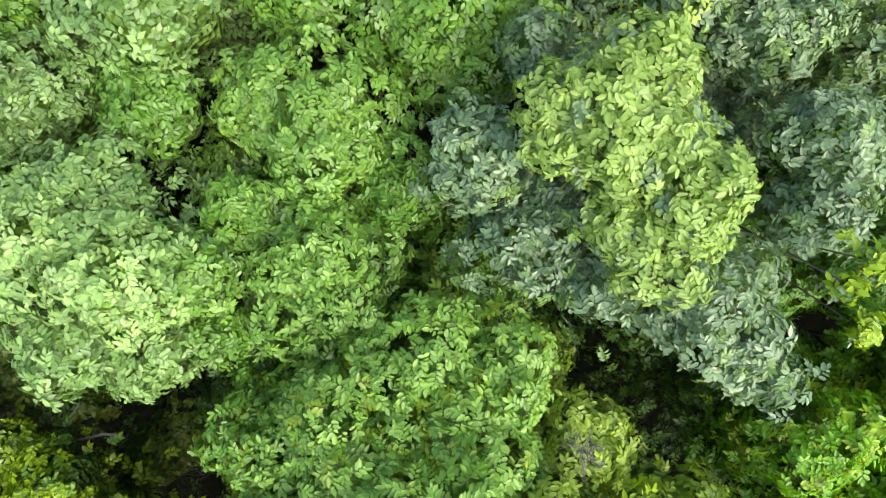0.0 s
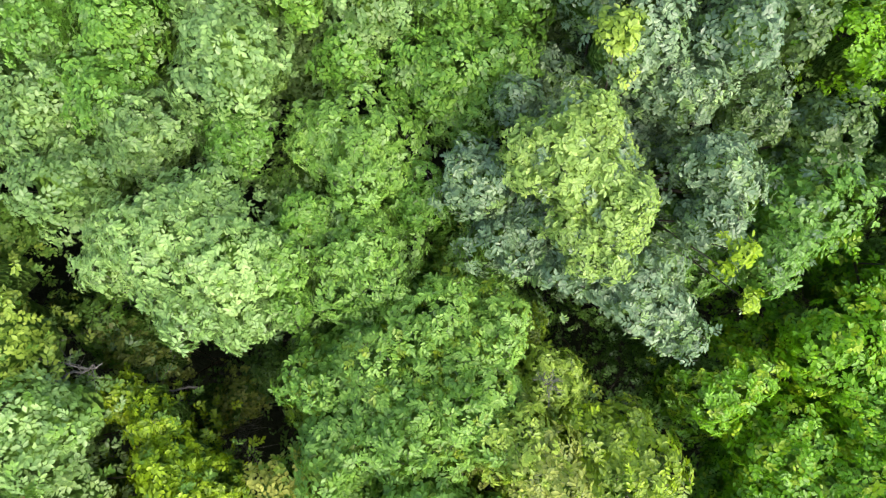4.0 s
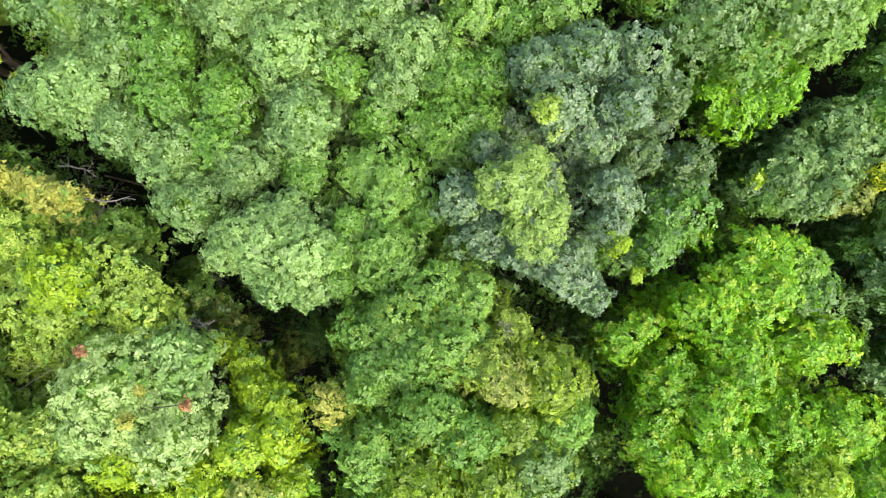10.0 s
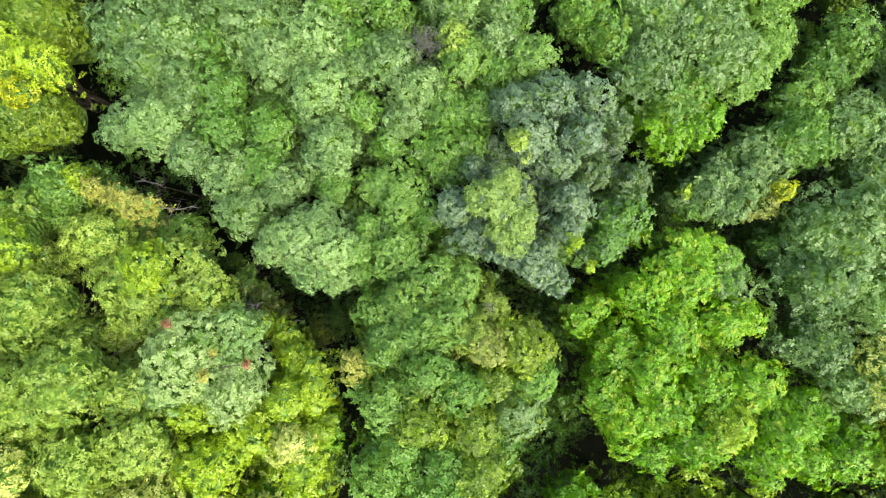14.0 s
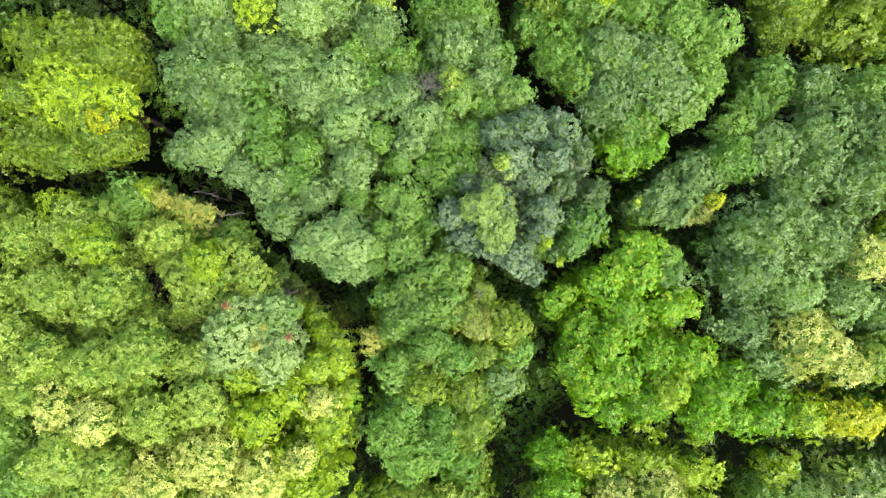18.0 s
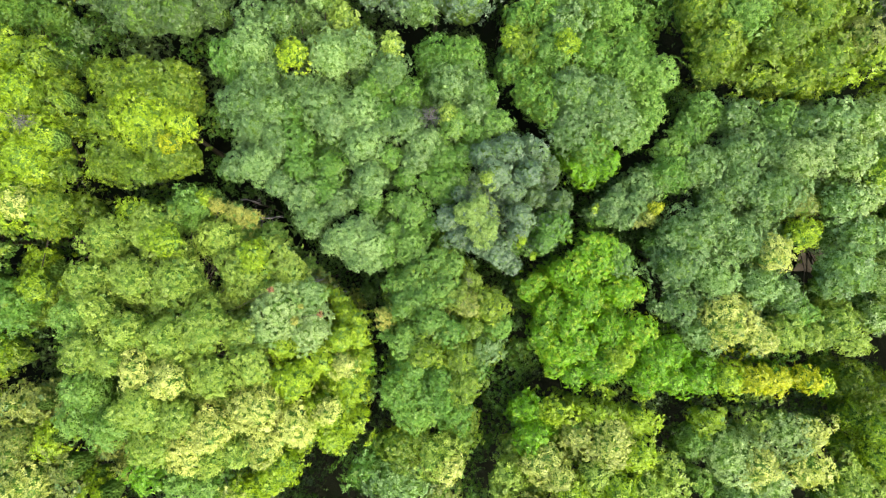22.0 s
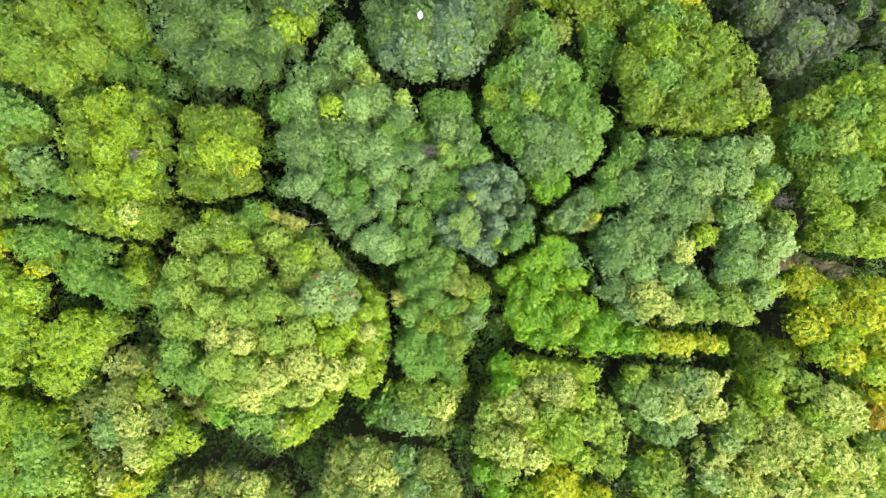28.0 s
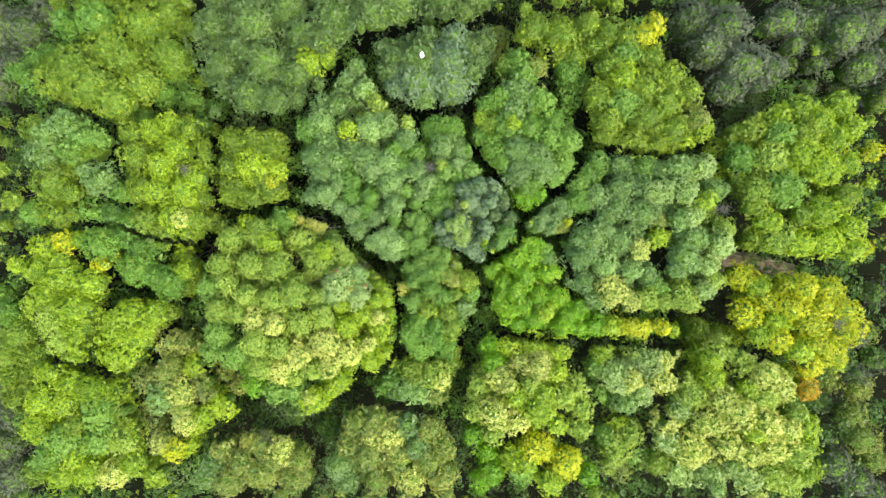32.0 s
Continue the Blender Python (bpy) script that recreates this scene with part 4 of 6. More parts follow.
clumps(t, [
    (6.57, 1.33, 9.00, 0.50), (5.15, 1.22, 8.80, 0.18, 'lime'), (7.10, 1.17, 9.20, 0.24, 'yellow'), (6.25, 0.55, 8.30, 0.35, 'mid'),
    (6.43, 1.68, 8.00, 0.72), (7.36, 2.19, 8.00, 0.72), (8.31, 2.47, 8.20, 0.72), (8.89, 3.52, 7.90, 0.72, 'fresh'),
    (9.54, 2.73, 8.20, 0.72), (9.57, 4.41, 7.90, 0.72), (10.87, 4.27, 7.90, 0.72, 'fresh'), (10.77, 3.08, 8.10, 0.72),
    (11.85, 3.64, 8.00, 0.72),
], tuft=0.36)
t = tree('broadleaf_tree', 'pale silver-green tree of separate rounded clumps', 'silver', 14.21, 0.83)
clumps(t, [
    (13.43, 4.15, 9.30, 0.92), (14.64, 4.32, 9.20, 0.87, 'mint'), (11.82, 2.75, 9.70, 0.80, 'mint'), (12.53, 2.96, 9.60, 0.70, 'mint'),
    (13.51, 2.94, 9.80, 0.85, 'mint'), (14.56, 2.38, 9.70, 0.69, 'lime'), (13.31, 1.38, 9.60, 0.80), (13.98, 1.58, 9.60, 0.70, 'mint'),
    (15.44, 3.01, 9.20, 0.70), (15.93, 0.97, 9.00, 0.76, 'pale'), (15.60, 0.03, 9.50, 0.97, 'mint'), (14.09, 0.37, 9.50, 0.86),
    (13.66, -0.84, 9.70, 1.01), (14.87, -1.14, 9.40, 0.75, 'mint'), (13.74, -2.80, 9.00, 1.04, 'pale'), (14.87, -2.50, 9.10, 0.76, 'mint'),
    (14.32, -3.54, 8.70, 0.61, 'pale'), (12.55, -3.17, 8.80, 0.60, 'pale'),
], tuft=0.36)
clumps(t, [
    (13.16, -1.38, 9.30, 0.65, 'sage'), (15.36, -1.97, 9.00, 0.65, 'pale'), (15.53, 1.97, 9.50, 0.54, 'bare'), (14.04, 4.24, 8.20, 0.72, 'mint'),
    (12.63, 3.45, 8.30, 0.72), (14.00, 3.27, 8.30, 0.72), (15.04, 3.66, 8.20, 0.72), (12.57, 2.06, 8.60, 0.72),
    (13.74, 2.26, 8.60, 0.72, 'mint'), (15.00, 2.69, 8.20, 0.72), (15.25, 1.68, 8.00, 0.72, 'pale'), (14.33, 1.38, 8.50, 0.72),
    (13.49, 0.27, 8.60, 0.72), (15.77, 0.50, 8.00, 0.72, 'pale'), (14.84, 0.20, 8.50, 0.72), (15.48, -0.97, 8.00, 0.72, 'pale'),
    (14.26, -0.99, 8.40, 0.72, 'mint'), (13.70, -1.82, 8.00, 0.72, 'pale'),
], tuft=0.36)
clumps(t, [
    (14.87, -1.82, 8.10, 0.72, 'mint'), (14.30, -2.65, 8.00, 0.72, 'pale'), (13.14, -2.99, 7.80, 0.72),
], tuft=0.36)
t = tree('broadleaf_tree', 'bright green tree with a wedge-shaped crown', 'fern', 11.29, 8.43)
clumps(t, [
    (9.48, 6.75, 9.30, 1.08), (8.98, 8.23, 9.20, 1.08), (10.25, 7.70, 9.60, 1.07, 'fresh'), (10.24, 9.22, 9.60, 0.96, 'lime'),
    (9.50, 9.83, 9.20, 0.92), (11.36, 8.68, 9.70, 1.12), (11.43, 7.02, 9.70, 1.12), (10.92, 5.76, 9.20, 0.97),
    (12.56, 7.79, 9.60, 1.12), (12.78, 9.29, 9.40, 0.97), (13.95, 8.48, 9.20, 0.97), (14.43, 7.07, 9.00, 0.98, 'olive'),
    (13.13, 6.33, 9.30, 1.03), (13.84, 5.55, 8.80, 0.66, 'lime'), (14.91, 6.50, 8.80, 0.77, 'lime'), (12.22, 5.60, 9.00, 0.87),
    (10.73, 11.45, 9.00, 1.09), (11.39, 11.44, 9.20, 0.76, 'yellow'),
], tuft=0.36)
clumps(t, [
    (9.61, 11.81, 8.80, 1.04), (10.34, 10.38, 9.30, 0.92, 'fresh'), (11.80, 10.19, 9.30, 0.97), (12.12, 12.18, 8.80, 0.77, 'yellow'),
    (9.16, 6.10, 8.90, 0.71), (10.08, 5.54, 8.80, 0.60), (9.23, 7.49, 8.20, 0.72), (10.45, 6.89, 8.30, 0.72),
    (9.78, 6.15, 7.80, 0.72), (9.61, 8.72, 8.20, 0.72), (10.81, 8.19, 8.60, 0.72, 'fresh'), (10.29, 9.80, 8.30, 0.72, 'fresh'),
    (9.55, 10.82, 7.80, 0.72), (11.96, 8.24, 8.60, 0.72), (11.58, 9.43, 8.30, 0.72), (12.28, 6.68, 8.30, 0.72),
    (11.57, 5.68, 8.00, 0.72), (13.25, 8.14, 8.20, 0.72),
], tuft=0.36)
clumps(t, [
    (14.19, 7.78, 8.00, 0.72, 'olive'), (13.78, 6.70, 8.00, 0.72, 'olive'), (13.03, 5.58, 7.80, 0.72, 'lime'), (10.17, 11.63, 7.80, 0.72),
    (11.26, 10.82, 8.00, 0.72), (11.42, 11.82, 7.80, 0.72, 'lime'),
], tuft=0.36)
t = tree('broadleaf_tree', 'green tree with dense small leaves at the wood edge', 'fern', 7.22, 11.69)
clumps(t, [
    (5.46, 12.10, 8.90, 1.09), (6.88, 11.74, 9.10, 1.09), (6.36, 10.74, 8.80, 0.93), (7.49, 9.77, 8.40, 1.00, 'mid'),
    (7.53, 8.34, 7.60, 0.97, 'mid'), (8.90, 11.08, 8.70, 0.94), (8.42, 12.22, 8.80, 0.93), (7.30, 7.24, 7.00, 0.81, 'mid'),
    (4.91, 11.77, 8.60, 0.77), (8.24, 9.20, 7.80, 0.74, 'mid'), (7.76, 10.64, 8.50, 0.78), (6.17, 11.92, 7.90, 0.72),
    (7.19, 10.76, 7.40, 0.72, 'mid'), (7.89, 11.41, 7.70, 0.72), (7.51, 9.06, 6.60, 0.72, 'mid'), (8.20, 10.43, 7.40, 0.72, 'mid'),
    (7.41, 7.79, 6.00, 0.72, 'mid'), (4.87, 13.03, 8.69, 0.43),
], tuft=0.36)
clumps(t, [
    (6.67, 13.36, 9.21, 0.48), (10.04, 13.43, 8.30, 0.48), (8.05, 13.95, 8.39, 0.36, 'mid'), (5.60, 13.97, 8.65, 0.36),
    (11.20, 14.13, 7.71, 0.36), (4.16, 14.14, 8.05, 0.29), (3.52, 13.52, 7.45, 0.18),
], tuft=0.36)
# lime and pale kinds paint in the brighter light on this side
t = tree('broadleaf_tree', 'wide lime green tree beyond an open gap', 'lime', 21.13, 3.14)
clumps(t, [
    (17.64, 6.60, 8.80, 0.99, 'fern'), (19.06, 7.18, 8.90, 0.98), (20.30, 7.54, 8.90, 0.98), (21.23, 6.83, 9.20, 1.08),
    (16.41, 6.25, 8.30, 0.78, 'fern'), (19.15, 6.19, 9.10, 0.98, 'fresh'), (16.16, 4.91, 8.20, 0.78), (16.95, 4.80, 9.00, 1.09, 'mid'),
    (18.54, 4.76, 9.30, 1.08, 'pale'), (16.92, 3.62, 8.50, 0.83, 'fern'), (20.23, 5.10, 9.40, 1.08), (22.12, 5.95, 9.20, 0.97),
    (21.34, 4.39, 9.50, 1.13), (22.78, 4.50, 9.20, 0.81), (17.73, 3.02, 9.20, 0.97, 'pale'), (19.18, 3.12, 9.70, 1.23, 'fresh'),
    (17.72, 2.23, 8.80, 0.77, 'fern'), (21.49, 1.85, 9.30, 1.08),
], tuft=0.36)
clumps(t, [
    (22.79, 2.74, 9.20, 0.92, 'fern'), (18.44, 1.36, 9.00, 0.87), (19.04, 0.33, 9.00, 1.14, 'pale'), (20.22, 0.10, 9.10, 0.98),
    (21.78, 0.25, 9.10, 1.09), (23.18, 0.93, 9.00, 0.87), (23.39, -0.25, 8.80, 0.82), (17.74, 0.40, 8.40, 0.72, 'fern'),
    (22.69, 7.81, 8.80, 0.93), (20.30, 1.71, 9.10, 0.76, 'fern'), (18.48, -0.20, 8.70, 0.77), (20.44, 6.28, 9.30, 0.81, 'fern'),
    (23.22, 6.61, 8.90, 0.82), (18.35, 6.89, 7.80, 0.72, 'fern'), (17.02, 6.43, 7.30, 0.72, 'fern'), (18.09, 5.68, 7.80, 0.72, 'fern'),
    (19.68, 7.36, 7.90, 0.72), (20.77, 7.18, 7.90, 0.72),
], tuft=0.36)
clumps(t, [
    (20.73, 5.96, 8.20, 0.72), (21.68, 6.39, 8.20, 0.72), (21.96, 7.32, 7.80, 0.72), (16.28, 5.58, 7.20, 0.72),
    (19.69, 5.65, 8.10, 0.72, 'fresh'), (16.54, 4.27, 7.20, 0.72), (17.74, 4.78, 8.00, 0.72, 'mid'), (18.14, 3.89, 8.20, 0.72, 'pale'),
    (17.32, 3.32, 7.50, 0.72, 'fern'), (20.78, 4.74, 8.40, 0.72), (19.71, 4.11, 8.40, 0.72), (21.73, 5.17, 8.20, 0.72),
    (22.67, 6.28, 7.90, 0.72), (22.06, 3.56, 8.20, 0.72, 'fern'), (18.09, 2.19, 8.00, 0.72), (19.74, 2.41, 8.10, 0.72, 'fern'),
    (22.14, 2.30, 8.20, 0.72, 'fern'), (20.85, 0.98, 8.10, 0.72),
], tuft=0.36)
clumps(t, [
    (22.98, 1.84, 8.00, 0.72), (18.74, 0.85, 8.00, 0.72, 'pale'), (19.63, 0.22, 8.00, 0.72, 'pale'), (22.48, 0.59, 8.00, 0.72),
    (18.11, 0.10, 7.40, 0.72, 'fern'), (22.95, 7.21, 7.80, 0.72), (24.20, 5.18, 8.81, 0.62, 'yellow'), (24.22, -0.18, 8.27, 0.52, 'yellow'),
    (24.67, 2.01, 8.95, 0.51), (26.04, 3.97, 8.48, 0.63), (26.64, 0.15, 7.66, 0.57, 'yellow'), (26.53, 5.92, 8.18, 0.57, 'yellow'),
    (24.41, 3.55, 8.21, 0.36), (24.39, 6.97, 8.16, 0.36),
], tuft=0.36)
t = tree('broadleaf_tree', 'golden yellow-green tree with a knobbly crown', 'yellow', 20.05, -3.97)
clumps(t, [
    (17.25, -1.76, 8.50, 1.00), (18.10, -2.44, 8.60, 0.83, 'lime'), (16.57, -2.77, 8.20, 0.78, 'lime'), (17.51, -3.92, 8.70, 0.99),
    (18.70, -3.17, 8.70, 0.88), (18.29, -4.96, 8.70, 0.94, 'lime'), (19.13, -5.28, 8.90, 0.87), (19.71, -2.12, 8.90, 0.87),
    (20.40, -2.38, 9.30, 0.97), (19.76, -3.55, 9.30, 0.97), (20.64, -4.27, 9.40, 0.97), (21.80, -2.54, 9.10, 1.09),
    (22.77, -3.73, 9.00, 0.98), (22.77, -5.00, 8.80, 0.99), (21.44, -5.56, 9.00, 0.98), (20.32, -5.87, 8.90, 0.87, 'lime'),
    (19.98, -6.78, 8.50, 0.72, 'lime'), (21.12, -6.76, 8.60, 0.83),
], tuft=0.36)
clumps(t, [
    (22.45, -6.18, 8.50, 0.89), (22.90, -6.91, 8.20, 0.61, 'lime'), (21.30, -3.41, 9.20, 0.76), (19.07, -4.17, 9.00, 0.76, 'lime'),
    (22.03, -4.31, 9.50, 0.54, 'bare'), (23.81, -4.70, 8.40, 0.67), (21.15, -8.30, 8.20, 0.73, 'amber'), (21.89, -8.78, 8.00, 0.51, 'amber'),
    (17.67, -2.10, 7.50, 0.72, 'lime'), (17.80, -3.18, 7.60, 0.72, 'lime'), (18.90, -2.28, 7.60, 0.72, 'lime'), (17.90, -4.44, 7.70, 0.72, 'lime'),
    (18.64, -3.73, 7.70, 0.72, 'lime'), (19.45, -4.42, 7.90, 0.72, 'lime'), (19.73, -5.58, 7.90, 0.72, 'lime'), (19.73, -2.83, 7.90, 0.72, 'lime'),
    (21.10, -2.46, 8.10, 0.72, 'lime'), (20.53, -3.48, 8.20, 0.72, 'lime'),
], tuft=0.36)
clumps(t, [
    (21.70, -4.00, 8.00, 0.72, 'lime'), (21.04, -4.91, 8.00, 0.72, 'lime'), (22.28, -3.13, 8.00, 0.72, 'lime'), (22.77, -4.36, 7.80, 0.72, 'lime'),
    (22.11, -5.28, 7.80, 0.72, 'lime'), (22.84, -5.95, 7.20, 0.72), (20.71, -6.17, 7.50, 0.72, 'lime'), (20.57, -7.54, 7.20, 0.72, 'lime'),
    (21.78, -6.47, 7.50, 0.72, 'lime'), (21.51, -7.77, 7.00, 0.72),
], tuft=0.36)
# frost, pale and lime kinds carry the warm low light as leaf colour
t = tree('broadleaf_tree', 'broad pale tree lit warm on its crown', 'frost', 16.23, -10.40, trunk=0.28)
clumps(t, [
    (15.92, -5.90, 8.80, 0.99, 'pale'), (15.38, -6.51, 8.70, 0.77, 'lime'), (17.12, -6.41, 8.90, 1.04, 'pale'), (13.99, -6.79, 8.80, 0.71, 'lime'),
    (13.85, -7.62, 8.80, 0.66, 'pale'), (15.48, -7.57, 9.00, 0.98, 'lime'), (18.20, -7.22, 9.50, 1.02), (19.14, -7.93, 9.30, 0.97),
    (18.09, -8.43, 9.30, 0.86, 'pale'), (14.21, -8.40, 9.20, 0.97, 'pale'), (15.82, -8.61, 9.50, 0.97), (16.59, -9.28, 9.70, 1.07),
    (15.01, -9.83, 9.50, 0.97), (12.74, -9.93, 9.00, 0.98), (12.87, -10.94, 8.90, 0.87, 'mint'), (18.16, -9.97, 9.60, 1.07),
    (19.51, -10.36, 9.30, 0.97), (20.73, -10.22, 9.00, 0.87, 'lime'),
], tuft=0.36)
clumps(t, [
    (16.23, -11.12, 9.40, 1.08), (14.28, -11.48, 9.20, 1.08), (17.41, -11.61, 9.40, 0.86), (18.63, -11.32, 9.40, 1.02),
    (20.00, -11.67, 9.10, 0.98, 'pale'), (21.00, -12.77, 8.70, 0.83, 'lime'), (16.60, -12.35, 9.00, 0.87, 'mint'), (17.40, -13.03, 9.00, 0.98, 'mint'),
    (13.66, -12.80, 8.60, 0.99, 'mint'), (15.36, -12.90, 8.80, 0.93, 'mint'), (18.82, -12.94, 9.00, 0.93, 'pale'), (12.65, -12.33, 8.50, 0.89, 'fern'),
    (19.77, -13.37, 8.90, 0.93, 'pale'), (17.40, -7.99, 9.10, 0.76, 'lime'), (19.99, -9.40, 9.00, 0.71, 'pale'), (17.40, -10.39, 9.40, 0.75, 'lime'),
    (13.62, -9.19, 9.00, 0.82, 'mint'), (20.87, -11.33, 8.80, 0.77, 'lime'),
], tuft=0.36)
clumps(t, [
    (16.52, -6.15, 7.80, 0.72, 'pale'), (14.96, -6.34, 7.80, 0.72, 'lime'), (14.79, -7.46, 7.70, 0.72, 'lime'), (17.66, -6.81, 7.90, 0.72, 'pale'),
    (13.73, -8.41, 7.80, 0.72, 'pale'), (15.65, -8.09, 8.00, 0.72, 'lime'), (18.67, -7.58, 8.30, 0.72, 'pale'), (18.65, -8.95, 8.30, 0.72, 'pale'),
    (19.56, -8.67, 8.00, 0.72, 'pale'), (16.95, -8.52, 8.30, 0.72, 'pale'), (17.74, -9.41, 8.30, 0.72, 'pale'), (14.61, -9.12, 8.20, 0.72, 'pale'),
    (15.80, -9.56, 8.50, 0.72, 'pale'), (13.88, -9.88, 8.00, 0.72, 'pale'), (14.65, -10.66, 8.20, 0.72, 'pale'), (12.81, -10.43, 7.90, 0.72, 'mint'),
    (13.58, -11.21, 7.90, 0.72, 'mint'), (18.83, -10.17, 8.30, 0.72, 'pale'),
], tuft=0.36)
clumps(t, [
    (17.78, -10.79, 8.40, 0.72, 'pale'), (20.12, -10.29, 8.00, 0.72, 'lime'), (16.82, -11.37, 8.40, 0.72, 'pale'), (15.80, -12.01, 7.80, 0.72, 'mint'),
    (13.97, -12.14, 7.60, 0.72, 'mint'), (17.40, -12.32, 8.00, 0.72, 'mint'), (19.31, -11.49, 8.10, 0.72, 'pale'), (20.50, -12.22, 7.70, 0.72, 'lime'),
    (16.38, -12.97, 7.80, 0.72, 'mint'), (18.11, -12.99, 8.00, 0.72, 'pale'), (19.30, -13.16, 7.90, 0.72, 'pale'), (15.54, -13.45, 9.15, 0.51, 'silver'),
    (17.84, -13.85, 8.99, 0.57), (16.25, -15.22, 8.37, 0.57), (19.84, -15.27, 8.27, 0.57), (13.80, -15.19, 8.05, 0.55, 'silver'),
], tuft=0.36)
t = tree('broadleaf_tree', 'silvery olive tree on the edge of a gap', 'silver', 10.89, -6.64)
clumps(t, [
    (10.04, -7.26, 9.10, 1.14, 'mint'), (10.71, -7.56, 9.30, 0.81, 'frost'), (11.76, -6.50, 9.20, 1.03, 'mint'), (12.68, -6.31, 9.10, 0.81, 'frost'),
    (12.54, -7.64, 9.10, 0.87, 'frost'), (11.47, -8.27, 8.80, 0.88, 'mint'), (10.65, -8.92, 8.60, 0.88), (9.30, -6.03, 8.60, 0.77, 'lime'),
    (9.06, -6.88, 8.40, 0.78, 'fresh'), (11.20, -5.86, 8.70, 0.88, 'pale'), (13.16, -5.69, 8.80, 0.60, 'frost'), (9.18, -8.48, 8.00, 0.73, 'fresh'),
    (9.88, -9.42, 8.20, 0.73, 'fresh'), (10.90, -6.88, 8.10, 0.72, 'mint'), (10.35, -8.09, 7.60, 0.72), (9.67, -6.64, 7.60, 0.72, 'lime'),
    (11.62, -7.60, 8.10, 0.72, 'pale'), (12.22, -6.41, 8.10, 0.72, 'pale'),
], tuft=0.36)
clumps(t, [
    (10.27, -9.17, 7.20, 0.72, 'fresh'), (9.12, -7.68, 7.00, 0.72, 'fresh'),
], tuft=0.36)
t = tree('broadleaf_tree', 'small round olive tree in a gap', 'olive', 10.68, -11.58)
clumps(t, [
    (10.40, -11.59, 8.30, 1.17, 'pale'), (11.06, -10.69, 8.30, 0.89, 'pale'), (9.95, -12.43, 8.00, 0.84, 'pale'), (10.52, -10.21, 7.90, 0.79, 'lime'),
    (9.67, -10.88, 7.90, 0.79, 'fresh'), (11.41, -12.07, 8.00, 0.79, 'fresh'), (10.66, -13.04, 7.70, 0.79), (10.73, -11.14, 7.30, 0.72, 'pale'),
    (10.53, -12.32, 6.70, 0.72), (9.81, -11.66, 6.90, 0.72, 'fresh'),
], tuft=0.36)
t = tree('broadleaf_tree', 'pale lime tree of heaped round clumps', 'lime', 5.11, -7.83, trunk=0.22)
clumps(t, [
    (3.13, -6.51, 9.20, 0.70, 'bright'), (2.86, -5.52, 9.00, 0.76, 'bright'), (4.01, -5.63, 9.20, 0.76), (5.29, -5.45, 9.40, 0.75),
    (6.74, -5.74, 9.40, 0.86), (4.58, -6.40, 9.30, 0.76, 'frost'), (5.65, -6.59, 9.80, 0.96, 'frost'), (6.56, -6.92, 9.60, 0.64),
    (3.53, -7.29, 9.60, 0.91, 'frost'), (3.94, -7.68, 9.80, 0.64, 'frost'), (2.26, -7.82, 9.20, 0.81, 'pale'), (4.46, -8.31, 9.80, 0.74),
    (3.22, -9.22, 9.90, 1.06, 'frost'), (2.12, -9.20, 9.20, 0.76, 'pale'), (4.40, -9.69, 9.60, 0.80, 'frost'), (5.93, -8.16, 9.90, 0.74),
    (5.57, -8.91, 10.00, 0.95), (7.02, -8.33, 9.50, 0.86, 'pale'),
], tuft=0.36)
clumps(t, [
    (7.86, -7.87, 9.00, 0.76, 'pale'), (8.11, -8.99, 9.20, 0.81, 'pale'), (6.61, -9.87, 9.40, 0.70), (8.02, -10.23, 9.00, 0.76, 'pale'),
    (2.01, -10.62, 8.70, 0.72, 'bright'), (3.15, -10.45, 9.20, 0.76, 'pale'), (5.10, -7.70, 9.70, 0.64, 'pale'), (2.99, -6.02, 8.00, 0.72, 'bright'),
    (3.86, -6.46, 8.20, 0.72, 'bright'), (2.70, -7.17, 8.20, 0.72, 'pale'), (4.65, -5.54, 8.20, 0.72), (6.01, -5.60, 8.40, 0.72),
    (5.19, -6.58, 8.40, 0.72), (6.65, -6.33, 8.40, 0.72), (4.52, -7.35, 8.30, 0.72, 'pale'), (5.79, -7.38, 8.80, 0.72, 'pale'),
    (6.79, -7.62, 8.50, 0.72, 'pale'), (3.37, -8.26, 8.60, 0.72, 'pale'),
], tuft=0.36)
clumps(t, [
    (2.19, -8.51, 8.20, 0.72, 'pale'), (4.43, -9.00, 8.60, 0.72, 'pale'), (5.19, -8.24, 8.80, 0.72), (2.61, -9.92, 7.70, 0.72, 'bright'),
    (5.51, -9.78, 8.40, 0.72), (3.77, -10.07, 8.20, 0.72, 'pale'), (6.27, -9.01, 8.40, 0.72), (7.56, -8.66, 8.20, 0.72, 'pale'),
    (8.07, -9.61, 8.00, 0.72, 'pale'),
], tuft=0.36)
t = tree('broadleaf_tree', 'low yellow-lime tree beside a narrow gap', 'lime', 6.13, -13.34)
